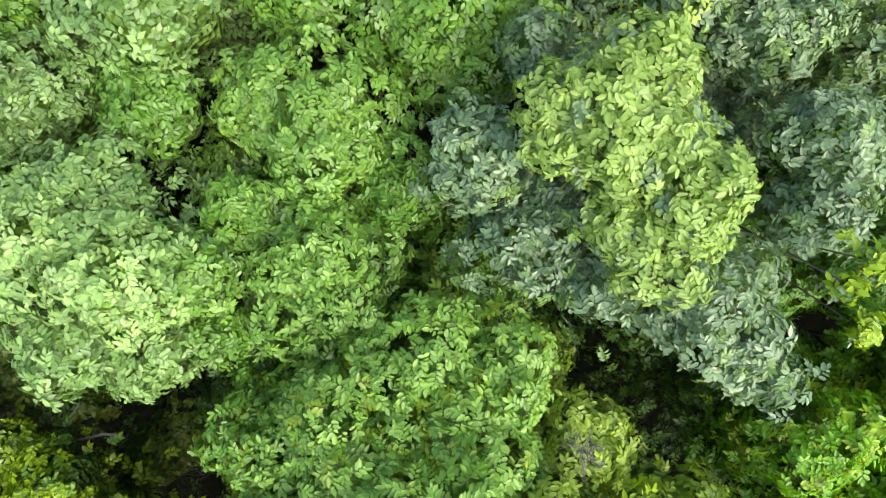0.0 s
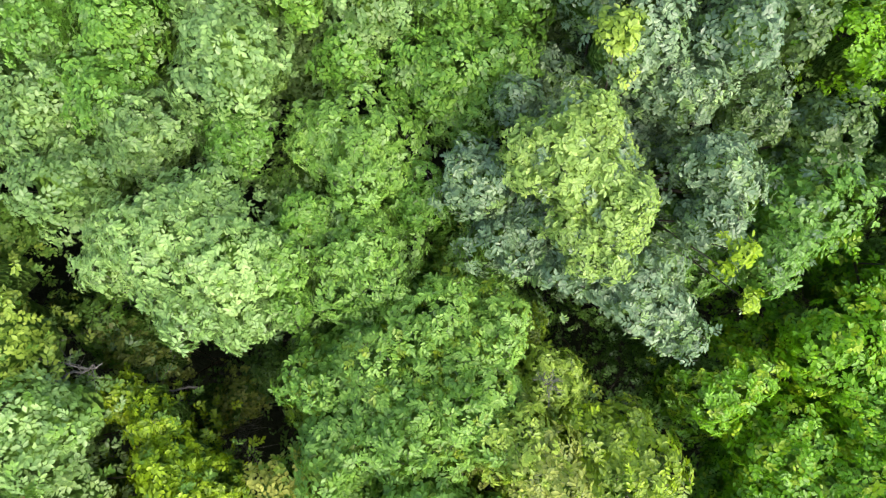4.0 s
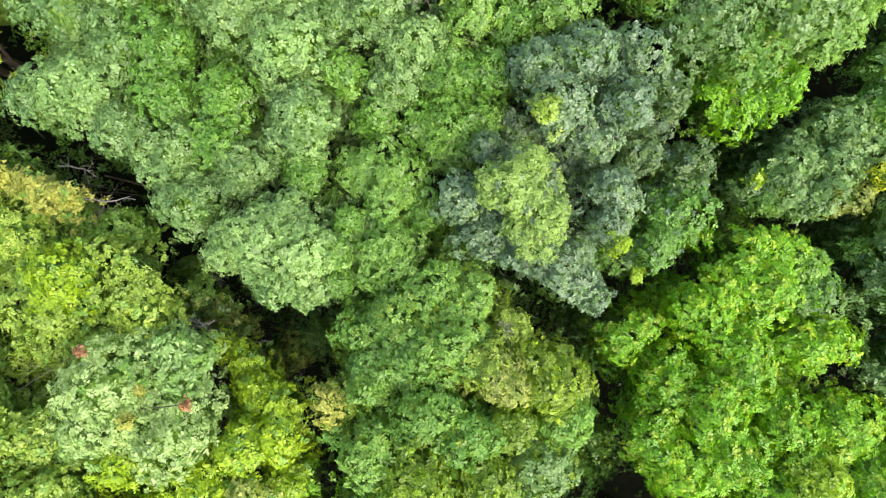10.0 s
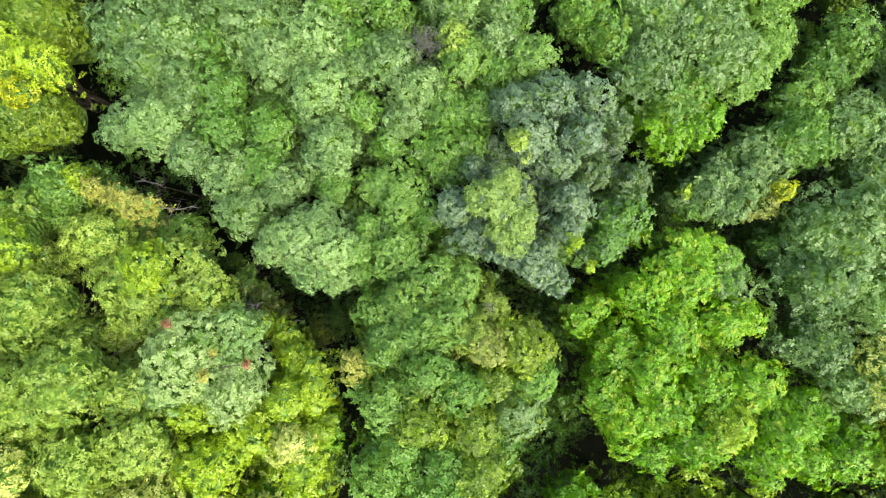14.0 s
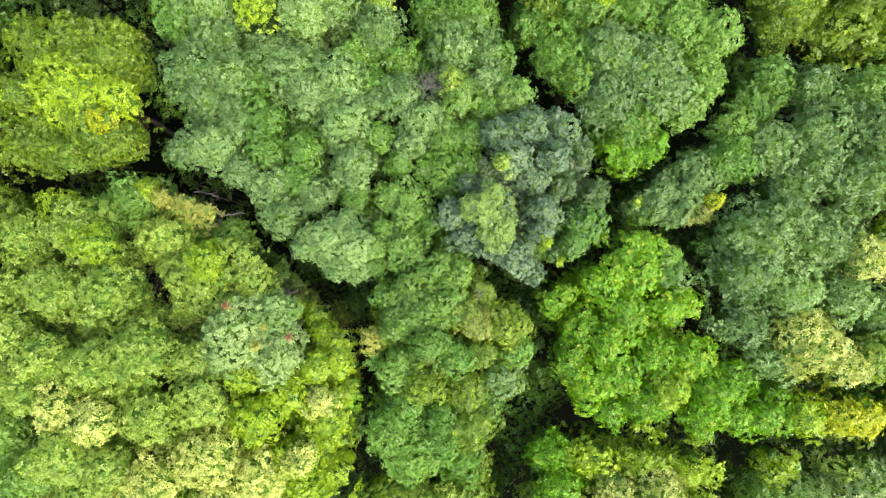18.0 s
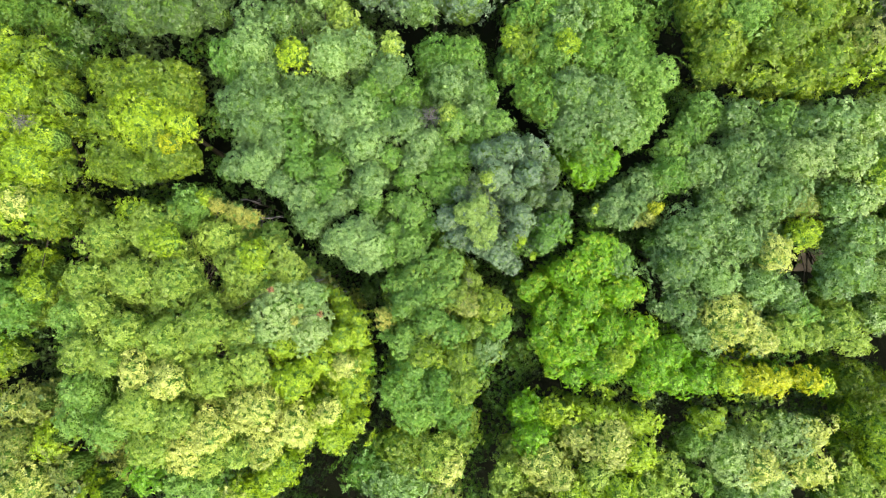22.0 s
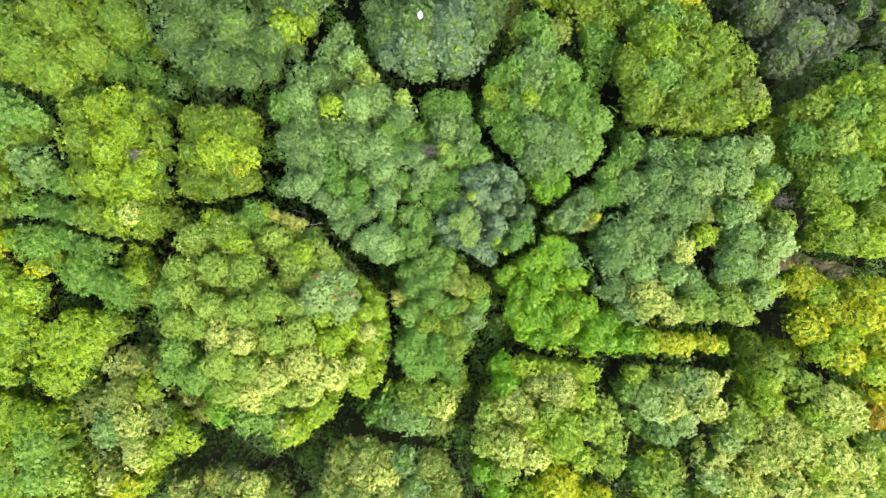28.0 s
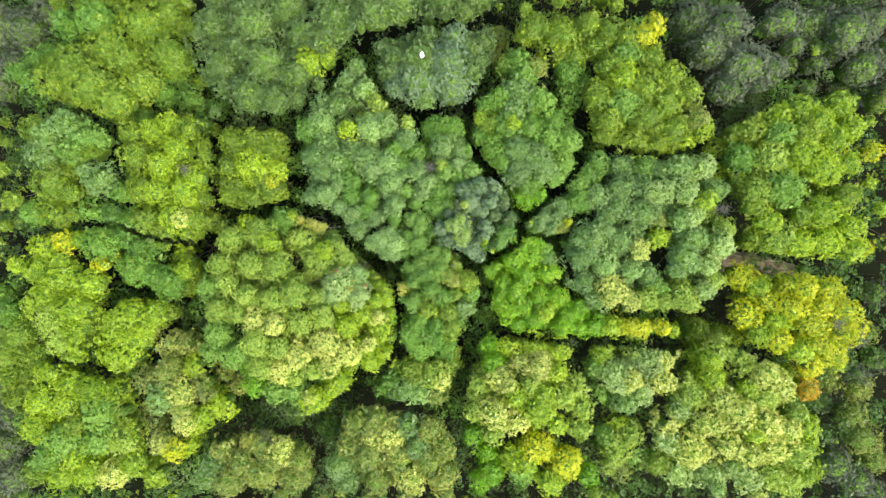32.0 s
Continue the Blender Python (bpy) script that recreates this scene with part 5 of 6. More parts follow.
clumps(t, [
    (5.65, -11.31, 9.10, 1.09, 'yellow'), (7.35, -12.14, 9.00, 1.04, 'yellow'), (4.39, -11.96, 8.70, 0.88), (4.85, -12.80, 8.60, 0.83, 'fresh'),
    (6.49, -13.40, 8.60, 0.88), (8.66, -13.10, 8.30, 0.78, 'bright'), (3.25, -12.90, 8.20, 0.89, 'bright'), (2.36, -13.58, 8.00, 0.84, 'bright'),
    (5.10, -12.18, 8.90, 0.77), (2.90, -11.91, 8.00, 0.73, 'bright'), (6.50, -11.73, 8.00, 0.72), (5.02, -11.63, 7.70, 0.72),
    (6.92, -12.77, 7.60, 0.72), (8.00, -12.62, 7.30, 0.72, 'bright'), (3.82, -12.43, 7.20, 0.72, 'bright'), (5.67, -13.10, 7.60, 0.72),
    (2.81, -13.24, 7.00, 0.72, 'bright'), (2.53, -14.55, 7.87, 0.33, 'fern'),
], tuft=0.36)
clumps(t, [
    (8.94, -13.99, 8.19, 0.44, 'fern'), (4.74, -14.91, 8.32, 0.54, 'fern'), (7.28, -15.04, 8.35, 0.49, 'fern'), (10.57, -15.50, 6.84, 0.44, 'mid'),
    (10.10, -14.40, 7.60, 0.36, 'fern'), (1.69, -14.66, 7.31, 0.23, 'fern'),
], tuft=0.36)
t = tree('broadleaf_tree', 'low wedge-shaped green tree beside the great crown', 'mid', -1.30, -7.67)
clumps(t, [
    (-1.31, -7.05, 9.00, 0.93, 'fern'), (-2.45, -7.68, 8.60, 0.77), (-1.53, -8.00, 9.10, 0.87, 'silver'), (-0.89, -8.23, 9.00, 0.71, 'silver'),
    (-0.07, -7.24, 9.20, 0.97, 'pale'), (0.22, -7.51, 9.30, 0.59, 'frost'), (-0.07, -8.37, 8.80, 0.77, 'olive'), (0.58, -6.63, 8.60, 0.83, 'fern'),
    (-0.82, -6.64, 8.60, 0.72, 'fern'), (0.97, -6.25, 8.30, 0.56, 'fern'), (-3.08, -8.07, 8.20, 0.67), (-2.22, -8.36, 8.50, 0.61, 'sage'),
    (-1.88, -7.37, 7.60, 0.72), (-0.69, -7.15, 8.00, 0.72, 'fern'), (0.07, -7.94, 7.80, 0.72, 'olive'), (0.07, -6.44, 7.30, 0.72),
    (-2.65, -8.22, 7.20, 0.72),
], tuft=0.36)
t = tree('broadleaf_tree', 'olive green round tree with fine leaves', 'olive', -2.29, -12.17)
clumps(t, [
    (-4.33, -10.02, 8.90, 0.98), (-3.28, -9.90, 9.10, 0.98), (-2.53, -10.71, 9.30, 1.03, 'frost'), (-4.73, -11.18, 8.80, 0.99),
    (-1.53, -10.05, 9.10, 1.03, 'sage'), (-0.36, -10.37, 9.00, 0.98), (0.29, -11.44, 8.90, 0.98), (-3.69, -11.82, 9.30, 1.13),
    (-5.33, -12.40, 8.70, 0.99, 'sage'), (-2.03, -11.78, 9.40, 1.13), (-0.41, -12.10, 9.10, 1.09), (-1.45, -12.94, 9.40, 1.02, 'frost'),
    (-3.28, -13.12, 9.10, 1.03), (0.77, -12.72, 8.50, 0.66), (-4.96, -13.33, 8.60, 0.88, 'sage'), (0.24, -13.29, 8.70, 0.83),
    (-1.08, -11.19, 9.20, 0.81, 'sage'), (-3.56, -10.75, 9.20, 0.81, 'frost'),
], tuft=0.36)
clumps(t, [
    (-2.43, -9.85, 8.80, 0.66), (-3.81, -9.96, 7.90, 0.72), (-4.53, -10.60, 7.80, 0.72), (-2.91, -10.31, 8.10, 0.72),
    (-1.45, -10.54, 8.00, 0.72), (-3.11, -11.27, 8.30, 0.72), (-4.21, -11.50, 7.80, 0.72), (-4.84, -12.25, 7.60, 0.72, 'sage'),
    (-0.04, -10.91, 7.90, 0.72), (0.53, -12.08, 7.50, 0.72), (-3.48, -12.47, 8.10, 0.72), (-1.22, -11.94, 8.10, 0.72),
    (-2.36, -13.03, 8.10, 0.72), (-0.34, -12.83, 7.50, 0.72), (-4.12, -13.23, 7.60, 0.72, 'sage'), (-1.59, -13.72, 9.31, 0.55),
    (-3.79, -14.19, 8.86, 0.51), (0.65, -14.01, 8.44, 0.44),
], tuft=0.36)
clumps(t, [
    (-2.24, -15.19, 8.79, 0.57), (0.28, -15.49, 8.03, 0.50), (-4.81, -15.37, 8.28, 0.49), (-5.38, -14.02, 7.86, 0.36),
    (-6.38, -14.64, 7.20, 0.26),
], tuft=0.36)
t = tree('broadleaf_tree', 'dry-topped olive tree in deep gaps', 'olive', -9.95, -13.04)
clumps(t, [
    (-12.03, -11.65, 8.30, 1.00), (-12.67, -12.59, 8.20, 0.95, 'sage'), (-9.85, -11.40, 8.60, 0.99), (-8.67, -11.71, 8.80, 1.04, 'frost'),
    (-7.74, -12.18, 8.50, 0.94), (-10.97, -12.43, 8.60, 1.10), (-11.73, -13.45, 8.30, 1.00), (-9.73, -12.89, 8.80, 1.10),
    (-8.10, -13.16, 8.50, 1.00), (-13.20, -13.33, 8.00, 0.84, 'sage'), (-10.48, -10.98, 8.50, 0.61, 'tan'), (-9.53, -10.83, 8.50, 0.50, 'bare'),
    (-7.43, -13.04, 8.20, 0.67), (-9.20, -12.21, 8.80, 0.77), (-12.35, -12.12, 7.20, 0.72, 'sage'), (-10.94, -11.52, 7.30, 0.72),
    (-12.93, -12.96, 7.00, 0.72, 'sage'), (-9.26, -11.55, 7.60, 0.72),
], tuft=0.36)
clumps(t, [
    (-8.21, -11.94, 7.50, 0.72), (-11.35, -12.94, 7.30, 0.72), (-10.35, -12.66, 7.60, 0.72), (-8.91, -13.03, 7.50, 0.72),
    (-8.63, -14.12, 8.26, 0.51), (-9.93, -15.13, 8.20, 0.57), (-12.55, -15.21, 7.98, 0.54), (-7.84, -15.39, 7.53, 0.51),
    (-11.66, -14.18, 7.43, 0.36),
], tuft=0.36)
t = tree('broadleaf_tree', 'open-crowned olive tree with sparse clumps', 'olive', -14.25, -8.98)
clumps(t, [
    (-15.03, -5.65, 8.40, 1.06), (-13.93, -5.68, 8.20, 0.78), (-16.74, -7.61, 8.30, 0.89), (-15.07, -7.35, 8.80, 0.99),
    (-16.93, -8.90, 8.50, 0.94, 'sage'), (-15.12, -8.62, 9.00, 0.98, 'silver'), (-14.25, -8.32, 9.00, 0.93, 'frost'), (-13.48, -6.84, 8.40, 0.94, 'lime'),
    (-13.09, -8.01, 8.50, 1.00), (-12.00, -9.08, 8.40, 1.00, 'lime'), (-11.17, -8.98, 8.20, 0.67, 'lime'), (-13.19, -9.76, 8.40, 0.89, 'lime'),
    (-13.99, -10.00, 8.60, 0.72, 'frost'), (-16.30, -10.25, 8.00, 0.84), (-15.32, -11.19, 8.60, 0.83, 'frost'), (-14.59, -11.51, 8.70, 0.77, 'yellow'),
    (-13.99, -11.49, 7.90, 0.68, 'lime'), (-11.88, -7.70, 7.90, 0.85),
], tuft=0.36)
clumps(t, [
    (-14.77, -6.82, 8.50, 0.72), (-14.19, -9.26, 8.80, 0.77), (-12.86, -7.20, 8.10, 0.73), (-14.48, -5.66, 7.20, 0.72),
    (-15.05, -6.50, 7.40, 0.72), (-13.71, -6.26, 7.20, 0.72), (-15.91, -7.48, 7.30, 0.72), (-16.84, -8.26, 7.30, 0.72),
    (-15.10, -7.98, 7.80, 0.72), (-14.28, -7.09, 7.40, 0.72, 'lime'), (-16.03, -8.76, 7.50, 0.72, 'sage'), (-16.61, -9.57, 7.00, 0.72),
    (-14.56, -9.31, 7.60, 0.72, 'pale'), (-13.67, -8.17, 7.50, 0.72), (-12.54, -8.54, 7.40, 0.72, 'lime'), (-11.53, -8.34, 6.90, 0.72),
    (-13.89, -10.64, 7.40, 0.72, 'lime'), (-15.81, -10.72, 7.00, 0.72),
], tuft=0.36)
clumps(t, [
    (-12.37, -7.45, 6.90, 0.72),
], tuft=0.36)
t = tree('broadleaf_tree', 'broad lime green tree at the lower wood', 'lime', -19.30, -11.70, trunk=0.26)
clumps(t, [
    (-21.71, -7.42, 8.50, 1.05), (-20.41, -7.99, 8.60, 0.99), (-22.09, -8.82, 8.80, 1.04), (-19.17, -8.35, 8.90, 1.04),
    (-17.93, -8.33, 8.40, 0.89), (-20.71, -9.09, 8.90, 0.98), (-18.64, -9.44, 9.20, 1.14, 'fresh'), (-17.47, -9.44, 8.70, 0.94, 'fern'),
    (-20.45, -11.00, 9.30, 1.13, 'fresh'), (-22.24, -10.29, 8.80, 0.99), (-21.52, -11.84, 9.00, 0.87, 'fresh'), (-18.70, -10.93, 9.10, 1.03, 'fresh'),
    (-17.37, -10.96, 9.00, 0.98, 'pale'), (-17.09, -12.43, 8.60, 0.88), (-19.41, -12.76, 8.90, 1.04), (-20.87, -13.00, 8.80, 0.93),
    (-17.95, -12.85, 8.90, 0.93, 'frost'), (-22.24, -12.79, 8.60, 0.94, 'fern'),
], tuft=0.36)
clumps(t, [
    (-15.95, -13.25, 7.90, 0.90), (-19.92, -10.08, 9.00, 0.82, 'fern'), (-16.90, -10.42, 8.40, 0.72), (-19.93, -11.98, 9.00, 0.76),
    (-21.06, -7.70, 7.50, 0.72), (-19.79, -8.17, 7.60, 0.72), (-21.40, -8.95, 7.80, 0.72), (-22.17, -9.56, 7.80, 0.72),
    (-18.55, -8.34, 7.40, 0.72), (-19.55, -9.22, 7.90, 0.72), (-17.70, -8.89, 7.40, 0.72), (-20.58, -10.04, 7.90, 0.72),
    (-18.67, -10.18, 8.10, 0.72, 'fresh'), (-17.42, -10.20, 7.70, 0.72, 'fern'), (-21.35, -10.65, 7.80, 0.72), (-19.58, -10.96, 8.10, 0.72, 'fresh'),
    (-20.66, -12.00, 7.80, 0.72), (-21.88, -12.31, 7.60, 0.72, 'fern'),
], tuft=0.36)
clumps(t, [
    (-18.03, -10.94, 8.00, 0.72, 'pale'), (-19.05, -11.84, 7.90, 0.72), (-17.23, -11.70, 7.60, 0.72), (-17.52, -12.64, 7.60, 0.72),
    (-16.52, -12.84, 6.90, 0.72), (-20.14, -12.88, 7.80, 0.72), (-18.68, -12.80, 7.90, 0.72, 'pale'), (-19.92, -14.45, 9.02, 0.56),
    (-22.49, -14.87, 8.36, 0.42), (-18.73, -15.52, 8.34, 0.54), (-17.28, -14.73, 8.69, 0.51), (-21.31, -14.34, 8.63, 0.36),
    (-15.09, -14.56, 7.28, 0.22),
], tuft=0.36)
t = tree('broadleaf_tree', 'yellow-green tree with a shallow even crown', 'lime', -20.89, -2.61)
clumps(t, [
    (-22.00, -0.31, 8.50, 1.00), (-20.83, 0.05, 8.40, 0.72, 'yellow'), (-20.79, -1.99, 9.00, 1.25), (-19.34, -2.29, 8.90, 1.04),
    (-21.79, -2.94, 8.90, 1.04), (-20.08, -3.72, 9.20, 1.19), (-19.11, -3.81, 8.90, 0.82), (-21.23, -4.24, 9.00, 0.98, 'pale'),
    (-20.86, -5.34, 8.90, 1.09, 'pale'), (-19.63, -5.57, 8.90, 0.98), (-20.18, -6.38, 8.50, 0.72), (-18.58, -2.83, 8.30, 0.78),
    (-22.16, -1.48, 8.70, 0.94), (-19.92, -4.68, 9.00, 0.93), (-20.99, -1.04, 8.70, 0.77), (-22.72, -3.87, 8.40, 0.83),
    (-21.41, -0.13, 7.40, 0.72), (-21.39, -1.15, 7.50, 0.72),
], tuft=0.36)
clumps(t, [
    (-20.06, -2.14, 7.90, 0.72), (-21.29, -2.46, 7.90, 0.72), (-19.22, -3.05, 7.90, 0.72), (-21.51, -3.59, 7.90, 0.72),
    (-20.47, -4.53, 7.90, 0.72, 'pale'), (-19.37, -4.69, 7.90, 0.72), (-20.25, -5.45, 7.90, 0.72), (-23.14, -1.26, 8.81, 0.60),
    (-24.34, -2.22, 8.35, 0.38), (-25.04, -0.83, 8.09, 0.36), (-24.90, 0.07, 7.54, 0.30),
], tuft=0.36)
t = tree('broadleaf_tree', 'yellow-green low round tree split by a narrow gap', 'lime', -17.52, -4.98)
clumps(t, [
    (-17.18, -4.12, 8.70, 1.21), (-15.86, -4.01, 8.40, 1.00), (-18.17, -5.04, 8.50, 1.00), (-16.82, -5.30, 8.70, 1.10),
    (-18.28, -6.42, 8.30, 0.89), (-17.04, -6.31, 8.40, 0.89), (-16.34, -4.74, 8.50, 0.89), (-15.05, -4.22, 7.90, 0.73, 'fern'),
    (-18.02, -4.30, 8.50, 0.83), (-17.86, -7.08, 8.00, 0.62), (-16.52, -4.07, 7.40, 0.72), (-17.67, -4.58, 7.50, 0.72),
    (-18.23, -5.73, 7.30, 0.72), (-16.93, -5.81, 7.40, 0.72), (-17.45, -6.69, 7.00, 0.72),
], tuft=0.36)
t = tree('broadleaf_tree', 'green tree at the edge of the wood', 'fern', -23.97, -5.10)
clumps(t, [
    (-24.00, -5.08, 8.27, 1.38), (-25.16, -6.45, 7.70, 1.32), (-24.40, -4.12, 8.28, 1.15, 'mid'), (-25.11, -7.84, 7.12, 0.90),
    (-24.85, -9.17, 6.60, 0.90), (-23.10, -6.53, 7.59, 0.90), (-25.00, -3.11, 7.72, 0.90, 'mid'), (-23.90, -7.41, 7.05, 0.90),
    (-24.17, -8.49, 6.60, 0.71),
], tuft=0.36)
t = tree('broadleaf_tree', 'lime tree with a yellow crown and bare grey twigs', 'fern', -14.40, 3.54, trunk=0.2)
clumps(t, [
    (-16.78, 4.83, 8.90, 0.98), (-15.08, 4.18, 9.40, 0.97, 'lime'), (-16.34, 2.99, 8.90, 0.98), (-17.63, 2.76, 8.40, 0.72, 'mid'),
    (-15.11, 2.82, 9.50, 0.86, 'lime'), (-13.79, 2.72, 9.70, 0.96, 'lime'), (-13.07, 3.52, 9.40, 0.75, 'lime'), (-14.22, 1.43, 9.70, 1.01, 'lime'),
    (-13.70, 1.28, 9.90, 0.53, 'frost'), (-16.00, 1.32, 9.00, 0.98), (-14.98, 0.53, 9.00, 0.82), (-13.38, 1.31, 9.20, 0.87),
    (-13.57, -0.22, 8.90, 0.98), (-14.14, -1.48, 8.40, 0.67, 'lime'), (-13.82, 6.28, 9.00, 0.98), (-14.74, 6.59, 8.90, 0.77, 'lime'),
    (-15.66, 6.22, 8.80, 0.88, 'lime'), (-17.08, 6.14, 8.60, 0.83),
], tuft=0.36)
clumps(t, [
    (-12.90, 4.90, 9.10, 0.87), (-14.26, 5.21, 9.30, 0.97, 'lime'), (-13.43, 3.96, 10.00, 0.48, 'bare'), (-12.49, 1.15, 8.30, 0.78),
    (-12.60, 5.66, 8.40, 0.72), (-12.69, 2.50, 8.90, 0.60), (-15.93, 4.50, 7.90, 0.72), (-17.20, 3.80, 7.40, 0.72, 'mid'),
    (-16.22, 5.53, 7.80, 0.72, 'lime'), (-15.09, 3.50, 8.40, 0.72, 'lime'), (-14.07, 3.85, 8.40, 0.72, 'lime'), (-14.67, 4.69, 8.30, 0.72, 'lime'),
    (-16.17, 2.15, 7.90, 0.72), (-14.45, 2.77, 8.50, 0.72, 'lime'), (-15.05, 1.67, 8.00, 0.72), (-13.43, 3.12, 8.40, 0.72, 'lime'),
    (-13.75, 2.00, 8.70, 0.72, 'lime'), (-12.99, 4.21, 8.10, 0.72),
], tuft=0.36)
clumps(t, [
    (-13.89, 0.60, 7.90, 0.72), (-14.56, -0.47, 7.40, 0.72, 'lime'), (-12.93, 1.23, 7.30, 0.72), (-14.28, 6.43, 7.90, 0.72, 'lime'),
    (-13.36, 5.59, 8.00, 0.72), (-14.96, 5.72, 7.80, 0.72, 'lime'),
], tuft=0.36)
t = tree('broadleaf_tree', 'lime green tree with a rounded crown', 'fern', -13.72, -0.30)
clumps(t, [
    (-13.70, -0.30, 8.34, 1.06), (-14.57, -1.27, 7.46, 1.08), (-14.06, 0.66, 7.70, 0.87, 'bright'), (-14.66, -2.44, 6.87, 0.90),
    (-13.82, -2.15, 6.88, 0.70),
], tuft=0.36)
t = tree('broadleaf_tree', 'cool green tree of large smooth clumps', 'fern', -20.97, 3.77, trunk=0.24)
clumps(t, [
    (-20.24, 6.41, 9.60, 1.23, 'silver'), (-19.23, 5.74, 9.40, 0.97, 'fresh'), (-18.55, 5.75, 9.10, 0.87, 'fresh'), (-19.87, 4.95, 9.30, 0.97, 'fresh'),
    (-18.98, 4.87, 9.10, 0.92), (-18.43, 6.53, 8.80, 0.66, 'lime'), (-21.73, 4.78, 9.10, 1.09, 'sage'), (-18.63, 3.61, 9.20, 1.19, 'sage'),
    (-19.07, 4.05, 9.20, 0.76, 'silver'), (-21.16, 3.22, 9.30, 1.13), (-20.35, 2.76, 9.00, 0.76), (-21.21, 1.60, 8.80, 1.04),
    (-22.23, 1.60, 8.80, 0.88, 'mid'), (-22.15, 6.26, 8.90, 0.93), (-20.55, 1.65, 8.00, 0.62, 'olive'), (-21.23, 5.88, 9.40, 0.81, 'silver'),
    (-19.74, 6.08, 8.40, 0.72, 'fresh'), (-20.98, 5.60, 8.10, 0.72, 'sage'),
], tuft=0.36)
clumps(t, [
    (-19.11, 5.31, 8.10, 0.72), (-20.51, 4.09, 8.30, 0.72), (-21.94, 5.52, 7.90, 0.72), (-19.49, 3.19, 8.00, 0.72),
    (-21.18, 2.41, 7.80, 0.72), (-21.72, 1.60, 7.80, 0.72, 'mid'), (-23.31, 2.31, 9.05, 0.60), (-23.87, 4.00, 9.06, 0.54),
    (-24.18, 0.94, 8.07, 0.44), (-25.04, 3.12, 8.47, 0.36), (-24.88, 4.86, 8.51, 0.36), (-24.95, 1.95, 8.44, 0.36),
    (-24.18, 5.67, 7.89, 0.36), (-25.04, 6.02, 7.33, 0.36), (-25.07, 6.96, 6.77, 0.34),
], tuft=0.36)
t = tree('broadleaf_tree', 'deep green tree with round heads', 'mid', -17.72, 0.19)
clumps(t, [
    (-18.87, -0.06, 8.80, 1.15), (-19.35, 1.62, 8.50, 1.00), (-18.17, 1.63, 8.50, 0.83, 'deep'), (-17.19, 1.34, 8.40, 0.78),
    (-16.79, -1.42, 8.60, 1.16), (-15.16, -2.22, 8.50, 1.16), (-15.81, -1.77, 8.50, 0.78), (-18.73, -1.19, 8.30, 0.56, 'yellow'),
    (-20.12, 0.29, 8.20, 0.56, 'lime'), (-17.40, 0.30, 8.40, 0.89), (-15.91, -0.14, 8.30, 0.89, 'deep'), (-16.60, -0.29, 8.40, 0.78, 'deep'),
    (-17.85, -2.26, 8.00, 0.56, 'lime'), (-19.11, 0.78, 7.50, 0.72), (-18.03, 0.64, 7.40, 0.72), (-18.80, -0.63, 7.30, 0.72),
    (-16.55, 0.60, 7.30, 0.72, 'deep'), (-16.30, -1.59, 7.50, 0.72),
], tuft=0.36)
clumps(t, [
    (-17.76, -1.30, 7.30, 0.72), (-17.09, -0.56, 7.40, 0.72),
], tuft=0.36)
t = tree('broadleaf_tree', 'wide yellow-green tree with clustered clumps', 'fern', -18.37, 9.73, trunk=0.24)
clumps(t, [
    (-16.53, 12.24, 9.06, 1.52), (-15.25, 10.62, 8.83, 1.53), (-18.26, 10.77, 9.27, 1.51), (-20.09, 9.65, 9.64, 1.37),
    (-18.86, 8.71, 9.83, 1.48), (-21.05, 8.84, 9.21, 1.22), (-16.39, 8.85, 9.20, 1.20), (-17.78, 7.86, 9.50, 1.25),
    (-19.82, 8.16, 9.03, 1.03), (-18.82, 12.26, 9.26, 1.26, 'mid'), (-22.37, 8.96, 8.88, 0.85, 'mid'), (-15.61, 13.10, 7.93, 1.31),
    (-18.39, 6.57, 9.08, 0.47, 'yellow'), (-20.46, 12.01, 9.04, 0.94, 'mid'), (-17.36, 10.17, 9.10, 1.21), (-22.02, 10.02, 8.87, 0.71, 'mid'),
    (-14.43, 12.40, 7.36, 0.77), (-23.61, 9.51, 8.13, 0.76, 'mid'),
], tuft=0.36)
clumps(t, [
    (-23.06, 10.50, 7.44, 0.71, 'mid'), (-14.50, 13.85, 7.37, 0.69), (-22.69, 11.10, 6.88, 0.64, 'mid'), (-21.36, 10.41, 8.30, 0.49, 'mid'),
    (-21.10, 10.96, 7.70, 0.48, 'mid'),
], tuft=0.36)
t = tree('broadleaf_tree', 'small green trees in the hollow between crowns', 'fern', -15.01, 7.95)
clumps(t, [
    (-14.31, 8.38, 7.38, 0.98, 'deep'), (-17.97, 7.95, 6.61, 1.10), (-15.92, 8.76, 7.30, 0.95, 'mid'), (-13.69, 6.84, 7.20, 0.85, 'deep'),
    (-15.13, 9.81, 7.02, 0.90, 'deep'), (-17.11, 7.04, 6.95, 0.90, 'mid'), (-13.04, 7.98, 6.44, 0.78, 'deep'), (-13.84, 9.44, 6.76, 0.45),
    (-12.90, 6.59, 6.65, 0.38),
], tuft=0.36)
t = tree('broadleaf_tree', 'grey-green tree with olive clumps', 'dusk', -9.55, 10.28, trunk=0.24)
